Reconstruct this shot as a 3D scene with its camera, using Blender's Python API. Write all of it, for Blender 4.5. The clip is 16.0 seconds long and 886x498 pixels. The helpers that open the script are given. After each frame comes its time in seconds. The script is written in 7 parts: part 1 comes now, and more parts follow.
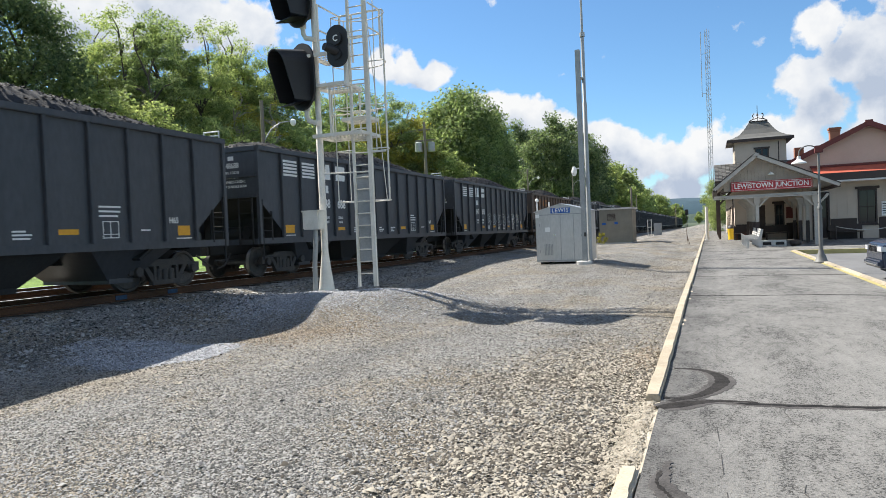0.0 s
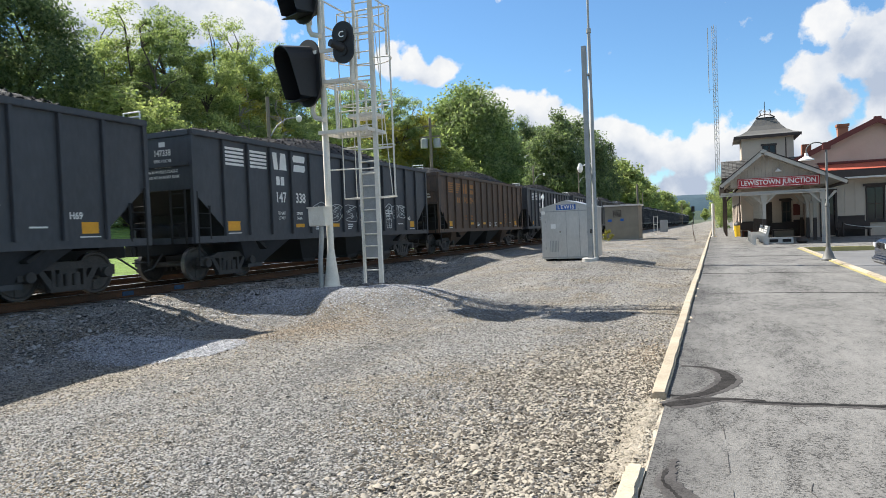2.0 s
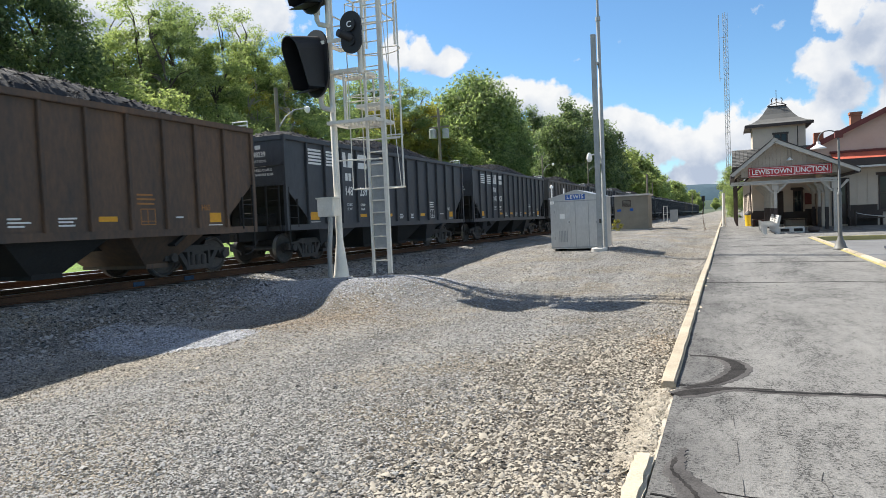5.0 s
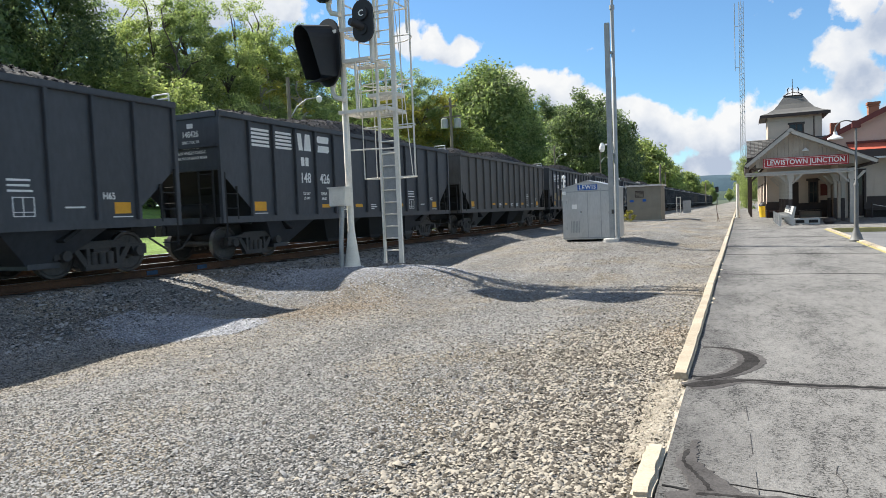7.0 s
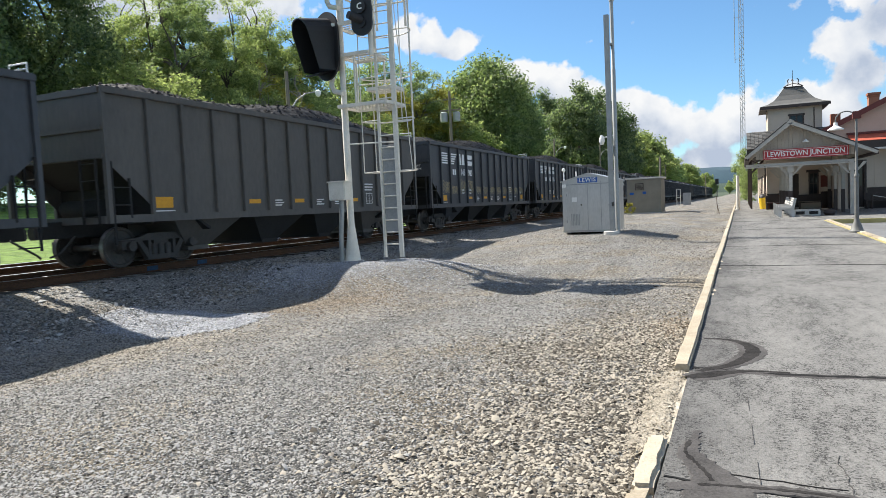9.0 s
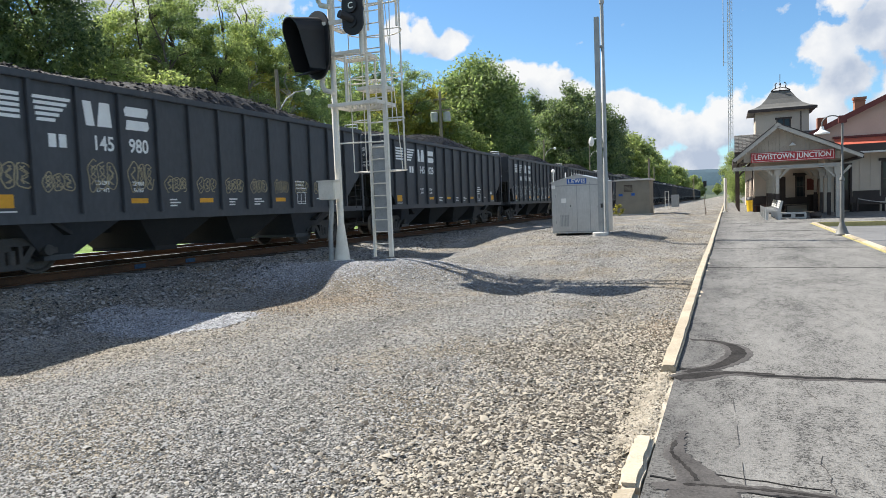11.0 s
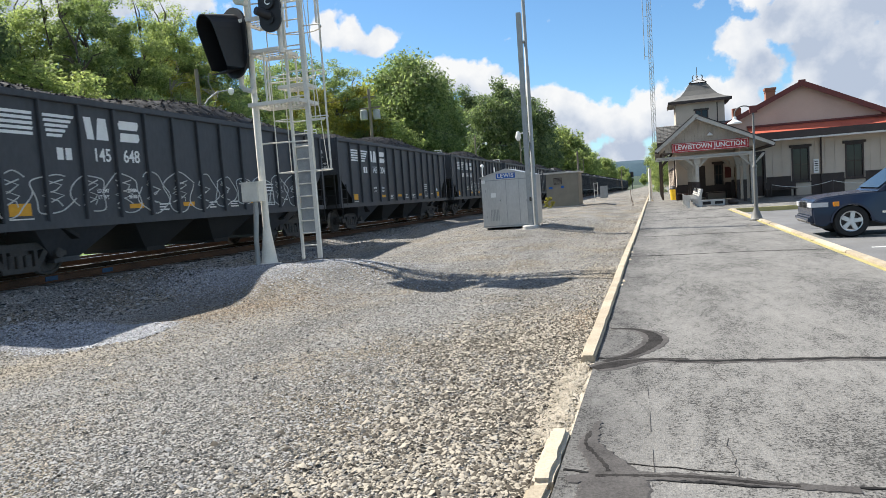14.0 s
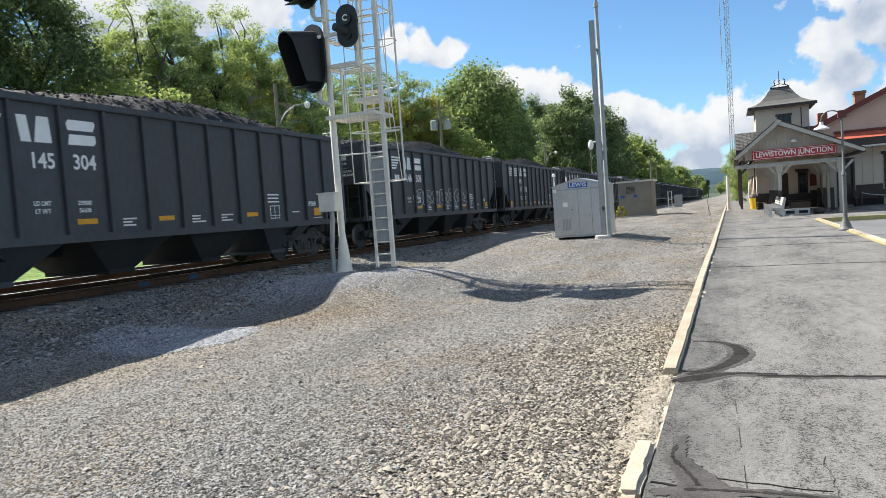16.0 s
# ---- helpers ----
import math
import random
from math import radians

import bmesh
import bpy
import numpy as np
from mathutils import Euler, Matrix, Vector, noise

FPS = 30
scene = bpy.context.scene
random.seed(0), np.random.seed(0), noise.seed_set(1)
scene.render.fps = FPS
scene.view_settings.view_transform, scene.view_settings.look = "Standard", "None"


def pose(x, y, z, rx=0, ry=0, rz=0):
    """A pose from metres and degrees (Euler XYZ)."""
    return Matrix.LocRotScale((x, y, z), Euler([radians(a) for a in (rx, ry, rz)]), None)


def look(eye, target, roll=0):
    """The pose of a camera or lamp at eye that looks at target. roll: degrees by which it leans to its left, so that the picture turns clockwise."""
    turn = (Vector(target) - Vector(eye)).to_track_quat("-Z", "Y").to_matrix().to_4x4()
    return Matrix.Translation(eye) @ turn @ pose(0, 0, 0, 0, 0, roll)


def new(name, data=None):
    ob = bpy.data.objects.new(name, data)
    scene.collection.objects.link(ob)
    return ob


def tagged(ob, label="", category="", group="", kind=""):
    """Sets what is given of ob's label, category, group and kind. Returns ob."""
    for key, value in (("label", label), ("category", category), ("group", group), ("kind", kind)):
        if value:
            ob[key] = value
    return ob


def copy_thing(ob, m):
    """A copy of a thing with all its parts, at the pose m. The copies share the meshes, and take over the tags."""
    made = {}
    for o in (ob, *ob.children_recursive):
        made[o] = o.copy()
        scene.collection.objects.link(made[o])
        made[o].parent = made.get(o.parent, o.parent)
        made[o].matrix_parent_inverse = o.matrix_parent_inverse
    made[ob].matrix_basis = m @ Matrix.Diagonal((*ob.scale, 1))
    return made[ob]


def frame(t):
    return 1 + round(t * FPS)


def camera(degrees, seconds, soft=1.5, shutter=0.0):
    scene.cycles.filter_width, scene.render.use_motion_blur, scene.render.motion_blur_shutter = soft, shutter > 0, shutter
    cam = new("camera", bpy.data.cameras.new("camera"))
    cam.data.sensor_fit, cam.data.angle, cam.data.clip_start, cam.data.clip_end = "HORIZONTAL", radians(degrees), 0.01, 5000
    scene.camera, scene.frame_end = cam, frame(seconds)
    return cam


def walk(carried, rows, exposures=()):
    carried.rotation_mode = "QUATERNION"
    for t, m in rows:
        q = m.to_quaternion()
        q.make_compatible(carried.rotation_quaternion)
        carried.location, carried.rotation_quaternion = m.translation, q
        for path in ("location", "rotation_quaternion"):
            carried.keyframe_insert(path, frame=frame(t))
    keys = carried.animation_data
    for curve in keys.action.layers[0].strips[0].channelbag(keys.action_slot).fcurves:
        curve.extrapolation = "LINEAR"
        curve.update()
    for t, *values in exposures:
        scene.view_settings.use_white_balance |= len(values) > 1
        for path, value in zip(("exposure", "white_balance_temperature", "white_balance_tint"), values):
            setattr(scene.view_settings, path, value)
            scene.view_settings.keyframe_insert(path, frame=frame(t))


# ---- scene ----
cam = camera(67.3, 16.0, soft=0.75, shutter=0.12)
PATH = [
    (0, (-0.002, 0.038, 1.498), (-0.748, 1.893, 1.444), -2.5),
    (0.5, (-0.005, 0.04, 1.497), (-0.752, 1.894, 1.439), -2.3),
    (1, (-0.007, 0.043, 1.499), (-0.754, 1.897, 1.438), -2.5),
    (1.5, (-0.003, 0.031, 1.5), (-0.755, 1.883, 1.439), -2.5),
    (2, (-0.007, 0.038, 1.503), (-0.768, 1.886, 1.439), -2.4),
    (2.5, (-0.003, 0.032, 1.501), (-0.773, 1.877, 1.433), -2.4),
    (3, (-0.007, 0.043, 1.5), (-0.778, 1.886, 1.427), -2.4),
    (3.5, (-0.008, 0.044, 1.498), (-0.781, 1.887, 1.416), -2.5),
    (4, (-0.005, 0.043, 1.495), (-0.777, 1.886, 1.41), -2.7),
    (6.5, (-0.006, 0.05, 1.495), (-0.821, 1.873, 1.385), -2.3),
    (7, (-0.014, 0.059, 1.489), (-0.832, 1.88, 1.37), -2.4),
    (7.5, (-0.01, 0.051, 1.489), (-0.828, 1.871, 1.359), -2.4),
    (8, (-0.012, 0.067, 1.485), (-0.831, 1.887, 1.348), -2.8),
    (10.5, (-0.028, 0.056, 1.478), (-0.837, 1.879, 1.34), -2.4),
    (11, (-0.016, 0.046, 1.487), (-0.805, 1.878, 1.348), -2.3),
    (11.5, (-0.012, 0.053, 1.487), (-0.804, 1.885, 1.357), -2.5),
    (12, (-0.011, 0.043, 1.486), (-0.807, 1.874, 1.357), -2.0),
    (12.5, (-0.028, 0.043, 1.486), (-0.822, 1.874, 1.356), -1.5),
    (13, (-0.049, 0.048, 1.471), (-0.749, 1.916, 1.327), -1.4),
    (13.5, (0.009, 0.112, 1.474), (-0.645, 1.994, 1.298), -2.7),
    (14, (0.114, 0.193, 1.483), (-0.499, 2.09, 1.325), -4.1),
    (14.5, (0.164, 0.212, 1.479), (-0.529, 2.083, 1.347), -2.8),
    (15, (0.165, 0.2, 1.485), (-0.566, 2.059, 1.372), -3.7),
    (15.5, (0.128, 0.161, 1.491), (-0.66, 1.996, 1.381), -3.8),
    (16, (0.047, 0.091, 1.495), (-0.755, 1.919, 1.38), -4.2),
]
walk(cam, [(t, look(eye, target, roll)) for t, eye, target, roll in PATH], exposures=[(0, 0.93), (16, 0.93)])
SUN_DIR = Vector((-0.94, 0.28, 1.0)).normalized()   # towards the sun
sun = new("sun", bpy.data.lights.new("sun", "SUN"))
sun.data.energy, sun.data.angle, sun.data.color = 5.0, radians(0.55), (1.0, 0.95, 0.86)
sun.matrix_world = look((0, 0, 80), Vector((0, 0, 80)) - SUN_DIR)


# ---- small node helpers ----
def put(nt, kind, **values):
    n = nt.nodes.new(kind)
    for key, v in values.items():
        n.inputs[key].default_value = v
    return n


def link(nt, a, b):
    nt.links.new(a, b)


def sky_world():
    w = bpy.data.worlds.new("sky")
    scene.world = w
    w.use_nodes = True
    nt = w.node_tree
    nt.nodes.clear()
    out = nt.nodes.new("ShaderNodeOutputWorld")
    bg = put(nt, "ShaderNodeBackground", Strength=0.089)
    sky = nt.nodes.new("ShaderNodeTexSky")
    sky.sky_type, sky.sun_disc = "NISHITA", False
    sky.sun_elevation = math.asin(SUN_DIR.z)
    sky.sun_rotation = math.atan2(SUN_DIR.x, SUN_DIR.y)
    sky.air_density, sky.dust_density, sky.ozone_density = 1.0, 0.1, 4.5
    co = nt.nodes.new("ShaderNodeTexCoord")
    # cumulus: heaps at their bearings in view, broken up by noise; the side away from the sun is greyer
    heaps = [  # bearing (degrees left of the line), height (degrees), radius
        (19.2, 9.7, 3.0), (16.6, 9.7, 3.1), (13.6, 8.8, 3.2), (11.2, 8.0, 3.3), (9, 6.7, 3.4), (7, 5.9, 3.3), (5, 5.0, 3.3), (2.9, 5.1, 3.3), (0.7, 5.4, 3.3), (-1.5, 5.5, 3.4), (-4, 5.4, 3.4),
        (8, 3, 4), (3, 1.8, 4), (-2, 1.8, 4), (13, 4.5, 5), (-6.5, 5.0, 4), (-10, 3.5, 5), (-16, 6, 7), (-7.2, 10.4, 2.9), (-8.2, 13.2, 2.9), (-10.5, 11.6, 4.6), (-8.2, 8.0, 3.2), (-13, 8.5, 5), (-15, 13, 6), (-12.5, 17.5, 5),
        # from (100, 38) on: unseen clouds, added to raise the fill light
        (-21, 14, 9), (-27, 19, 10), (26.2, 13.9, 2.2), (24.2, 13.9, 2.5), (22.2, 13.0, 2.2), (44, 18, 7), (38, 16.8, 4.8), (49, 16.5, 6), (70, 18, 14), (100, 38, 24), (140, 24, 22), (180, 42, 30), (-140, 30, 26), (-95, 28, 24),
        (-55, 42, 22), (40, 62, 20), (-150, 66, 26), (120, 66, 22)]
    away = (SUN_DIR + Vector((0.0, 0.0, 0.9))).normalized() * 0.045

    def density(vector):
        big = put(nt, "ShaderNodeTexNoise", Scale=20.0, Detail=12.0, Roughness=0.55)
        link(nt, vector, big.inputs["Vector"])
        field = None
        for az, el, size in heaps:
            a, e = radians(az), radians(el)
            d = nt.nodes.new("ShaderNodeVectorMath")
            d.operation = "DISTANCE"
            d.inputs[1].default_value = (-math.sin(a) * math.cos(e), math.cos(a) * math.cos(e), math.sin(e))
            link(nt, vector, d.inputs[0])
            m = put(nt, "ShaderNodeMapRange")
            m.inputs["From Min"].default_value, m.inputs["From Max"].default_value = radians(size), 0.0
            m.inputs["To Min"].default_value, m.inputs["To Max"].default_value = 0.0, 1.0
            link(nt, d.outputs["Value"], m.inputs["Value"])
            if field is None:
                field = m.outputs["Result"]
                continue
            x = nt.nodes.new("ShaderNodeMath")
            x.operation, x.use_clamp = "SMOOTH_MAX", False
            x.inputs[2].default_value = 0.12
            link(nt, field, x.inputs[0]), link(nt, m.outputs["Result"], x.inputs[1])
            field = x.outputs[0]
        add = nt.nodes.new("ShaderNodeMath")
        add.operation = "MULTIPLY_ADD"
        add.inputs[1].default_value = 0.95
        crisp = nt.nodes.new("ShaderNodeMath")
        crisp.operation = "MULTIPLY_ADD"
        crisp.inputs[1].default_value, crisp.inputs[2].default_value = 1.5, -0.25
        link(nt, big.outputs["Fac"], crisp.inputs[0])
        link(nt, field, add.inputs[0]), link(nt, crisp.outputs[0], add.inputs[2])
        return add.outputs[0]

    here = density(co.outputs["Generated"])
    shift = nt.nodes.new("ShaderNodeVectorMath")
    shift.operation = "ADD"
    shift.inputs[1].default_value = away
    link(nt, co.outputs["Generated"], shift.inputs[0])
    above = density(shift.outputs[0])
    ramp = nt.nodes.new("ShaderNodeValToRGB")
    ramp.color_ramp.elements[0].position, ramp.color_ramp.elements[1].position = 0.82, 0.97
    link(nt, here, ramp.inputs["Fac"])
    tone = nt.nodes.new("ShaderNodeValToRGB")
    tone.color_ramp.elements[0].position, tone.color_ramp.elements[0].color = 0.42, (5.6, 5.65, 5.7, 1)
    tone.color_ramp.elements[1].position, tone.color_ramp.elements[1].color = 1.0, (2.9, 3.35, 4.15, 1)
    middle = tone.color_ramp.elements.new(0.70)
    middle.color = (4.5, 4.75, 5.15, 1)
    scale = nt.nodes.new("ShaderNodeMath")
    scale.operation = "MULTIPLY"
    scale.inputs[1].default_value = 0.78
    link(nt, above, scale.inputs[0])
    link(nt, scale.outputs[0], tone.inputs["Fac"])
    mix = nt.nodes.new("ShaderNodeMixRGB")
    link(nt, ramp.outputs["Color"], mix.inputs["Fac"])
    clear = nt.nodes.new("ShaderNodeMixRGB")
    clear.blend_type, clear.inputs["Fac"].default_value, clear.inputs[2].default_value = "MULTIPLY", 1.0, (0.70, 0.87, 0.94, 1)
    link(nt, sky.outputs["Color"], clear.inputs[1])
    link(nt, clear.outputs[0], mix.inputs[1]), link(nt, tone.outputs["Color"], mix.inputs[2])
    link(nt, mix.outputs[0], bg.inputs["Color"]), link(nt, bg.outputs[0], out.inputs["Surface"])


sky_world()


# ---- materials ----
def surface(name, a, b, rough=0.7, metal=0.0, big=1.5, fine=30.0, bump=0.3, depth=0.01, spread=0.0, island=0.0, third=None, rough2=None, stretch=(1, 1, 1), spec=0.5):
    """Two colours in patches, finer grain, relief; spread: variation from object to object; island: from piece to piece in one mesh."""
    m = bpy.data.materials.new(name)
    m.use_nodes = True
    nt = m.node_tree
    p = nt.nodes["Principled BSDF"]
    p.inputs["Metallic"].default_value = metal
    p.inputs["Specular IOR Level"].default_value = spec
    co = nt.nodes.new("ShaderNodeTexCoord")
    mp = put(nt, "ShaderNodeMapping", Scale=stretch)
    link(nt, co.outputs["Object"], mp.inputs["Vector"])
    n1 = put(nt, "ShaderNodeTexNoise", Scale=big, Detail=5.0, Roughness=0.6)
    n2 = put(nt, "ShaderNodeTexNoise", Scale=fine, Detail=4.0, Roughness=0.65)
    link(nt, mp.outputs[0], n1.inputs["Vector"]), link(nt, mp.outputs[0], n2.inputs["Vector"])
    r = nt.nodes.new("ShaderNodeValToRGB")
    e = r.color_ramp.elements
    e[0].position, e[0].color, e[1].position, e[1].color = 0.35, (*a, 1), 0.65, (*b, 1)
    if third:
        t = e.new(0.78)
        t.color = (*third, 1)
    blend = nt.nodes.new("ShaderNodeMixRGB")
    blend.inputs["Fac"].default_value = 0.45
    link(nt, n1.outputs["Fac"], blend.inputs[1]), link(nt, n2.outputs["Fac"], blend.inputs[2])
    fac = blend.outputs[0]
    if spread or island:
        src = nt.nodes.new("ShaderNodeNewGeometry").outputs["Random Per Island"] if island else nt.nodes.new("ShaderNodeObjectInfo").outputs["Random"]
        k = nt.nodes.new("ShaderNodeMapRange")
        s = (island or spread)
        k.inputs["To Min"].default_value, k.inputs["To Max"].default_value = -s, s
        link(nt, src, k.inputs["Value"])
        ad = nt.nodes.new("ShaderNodeMath")
        link(nt, fac, ad.inputs[0]), link(nt, k.outputs[0], ad.inputs[1])
        fac = ad.outputs[0]
    link(nt, fac, r.inputs["Fac"])
    link(nt, r.outputs["Color"], p.inputs["Base Color"])
    rr = put(nt, "ShaderNodeMapRange")
    rr.inputs["To Min"].default_value, rr.inputs["To Max"].default_value = rough, rough2 if rough2 is not None else min(1, rough + 0.15)
    link(nt, n1.outputs["Fac"], rr.inputs["Value"]), link(nt, rr.outputs[0], p.inputs["Roughness"])
    if bump:
        bm_ = put(nt, "ShaderNodeBump", Strength=bump, Distance=depth)
        link(nt, n2.outputs["Fac"], bm_.inputs["Height"]), link(nt, bm_.outputs[0], p.inputs["Normal"])
    return m


def leaf_material(name, a, b, glow=0.35):
    m = surface(name, a, b, rough=0.55, big=0.25, fine=2.0, bump=0.0, island=0.3, spec=0.3)
    nt = m.node_tree
    p = nt.nodes["Principled BSDF"]
    tr = nt.nodes.new("ShaderNodeBsdfTranslucent")
    ms = nt.nodes.new("ShaderNodeMixShader")
    ms.inputs[0].default_value = glow
    col = p.inputs["Base Color"].links[0].from_socket
    bright = nt.nodes.new("ShaderNodeMixRGB")
    bright.blend_type, bright.inputs["Fac"].default_value = "MULTIPLY", 1.0
    bright.inputs[2].default_value = (1.42, 1.52, 1.05, 1)
    link(nt, col, bright.inputs[1]), link(nt, bright.outputs[0], tr.inputs["Color"])
    link(nt, p.outputs[0], ms.inputs[1]), link(nt, tr.outputs[0], ms.inputs[2])
    link(nt, ms.outputs[0], nt.nodes["Material Output"].inputs["Surface"])
    return m


def ground_material():
    """Gravel: grey crushed stone with tan drifts; grass past the tracks."""
    m = bpy.data.materials.new("gravel_ground")
    m.use_nodes = True
    nt = m.node_tree
    p = nt.nodes["Principled BSDF"]
    p.inputs["Roughness"].default_value = 0.9
    co = nt.nodes.new("ShaderNodeTexCoord")
    v = put(nt, "ShaderNodeTexVoronoi", Scale=46.0, Randomness=1.0)
    v2 = put(nt, "ShaderNodeTexVoronoi", Scale=19.0, Randomness=1.0)
    n1 = put(nt, "ShaderNodeTexNoise", Scale=0.55, Detail=6.0, Roughness=0.6)
    for n in (v, v2, n1):
        link(nt, co.outputs["Object"], n.inputs["Vector"])
    sepc = nt.nodes.new("ShaderNodeSeparateColor")
    link(nt, v.outputs["Color"], sepc.inputs[0])
    grey = nt.nodes.new("ShaderNodeValToRGB")
    e = grey.color_ramp.elements
    e[0].position, e[0].color, e[1].position, e[1].color = 0.0, (0.09, 0.088, 0.083, 1), 1.0, (0.36, 0.35, 0.33, 1)
    tan = nt.nodes.new("ShaderNodeValToRGB")
    e = tan.color_ramp.elements
    e[0].position, e[0].color, e[1].position, e[1].color = 0.0, (0.09, 0.078, 0.06, 1), 1.0, (0.37, 0.325, 0.255, 1)
    link(nt, sepc.outputs[0], grey.inputs["Fac"]), link(nt, sepc.outputs[0], tan.inputs["Fac"])
    k = nt.nodes.new("ShaderNodeValToRGB")
    k.color_ramp.elements[0].position, k.color_ramp.elements[1].position = 0.47, 0.62
    link(nt, n1.outputs["Fac"], k.inputs["Fac"])
    mx = nt.nodes.new("ShaderNodeMixRGB")
    link(nt, k.outputs[0], mx.inputs["Fac"]), link(nt, grey.outputs[0], mx.inputs[1]), link(nt, tan.outputs[0], mx.inputs[2])
    # grass beyond the far track
    sx = nt.nodes.new("ShaderNodeSeparateXYZ")
    link(nt, co.outputs["Object"], sx.inputs[0])
    wob = nt.nodes.new("ShaderNodeMath")
    wob.operation = "MULTIPLY_ADD"
    wob.inputs[1].default_value = 1.6
    link(nt, n1.outputs["Fac"], wob.inputs[0]), link(nt, sx.outputs["X"], wob.inputs[2])
    edge = put(nt, "ShaderNodeMapRange")
    edge.inputs["From Min"].default_value, edge.inputs["From Max"].default_value = -18.9, -19.3
    link(nt, wob.outputs[0], edge.inputs["Value"])
    gn = put(nt, "ShaderNodeTexNoise", Scale=3.0, Detail=6.0)
    link(nt, co.outputs["Object"], gn.inputs["Vector"])
    gr = nt.nodes.new("ShaderNodeValToRGB")
    e = gr.color_ramp.elements
    e[0].position, e[0].color, e[1].position, e[1].color = 0.3, (0.10, 0.19, 0.02, 1), 0.7, (0.22, 0.36, 0.05, 1)
    link(nt, gn.outputs["Fac"], gr.inputs["Fac"])
    m2 = nt.nodes.new("ShaderNodeMixRGB")
    link(nt, edge.outputs[0], m2.inputs["Fac"]), link(nt, mx.outputs[0], m2.inputs[1]), link(nt, gr.outputs[0], m2.inputs[2])
    far = put(nt, "ShaderNodeMapRange")
    far.inputs["From Min"].default_value, far.inputs["From Max"].default_value = 230.0, 330.0
    link(nt, sx.outputs["Y"], far.inputs["Value"])
    m3 = nt.nodes.new("ShaderNodeMixRGB")
    m3.inputs[2].default_value = (0.06, 0.08, 0.04, 1)
    stretch = put(nt, "ShaderNodeMapping", Scale=(1.0, 0.22, 1.0))
    link(nt, co.outputs["Object"], stretch.inputs["Vector"])
    broad = put(nt, "ShaderNodeTexNoise", Scale=0.9, Detail=7.0, Roughness=0.65)
    link(nt, stretch.outputs[0], broad.inputs["Vector"])
    sh = nt.nodes.new("ShaderNodeValToRGB")
    e = sh.color_ramp.elements
    e[0].position, e[0].color, e[1].position, e[1].color = 0.36, (0.72, 0.70, 0.67, 1), 0.62, (1.2, 1.18, 1.15, 1)
    link(nt, broad.outputs["Fac"], sh.inputs["Fac"])
    m4 = nt.nodes.new("ShaderNodeMixRGB")
    m4.blend_type, m4.inputs["Fac"].default_value = "MULTIPLY", 1.0
    link(nt, m2.outputs[0], m4.inputs[1]), link(nt, sh.outputs[0], m4.inputs[2])
    link(nt, far.outputs[0], m3.inputs["Fac"]), link(nt, m4.outputs[0], m3.inputs[1])
    link(nt, m3.outputs[0], p.inputs["Base Color"])
    b1 = put(nt, "ShaderNodeBump", Strength=1.0, Distance=0.03)
    b1.invert = True
    link(nt, v.outputs["Distance"], b1.inputs["Height"])
    b2 = put(nt, "ShaderNodeBump", Strength=0.6, Distance=0.04)
    b2.invert = True
    link(nt, v2.outputs["Distance"], b2.inputs["Height"]), link(nt, b1.outputs[0], b2.inputs["Normal"])
    link(nt, b2.outputs[0], p.inputs["Normal"])
    return m


def plain(name, c, rough=0.6, metal=0.0):
    c2 = tuple(min(1, x * 1.18) for x in c)
    return surface(name, tuple(x * 0.85 for x in c), c2, rough, metal, big=2.0, fine=25, bump=0.08, depth=0.004)


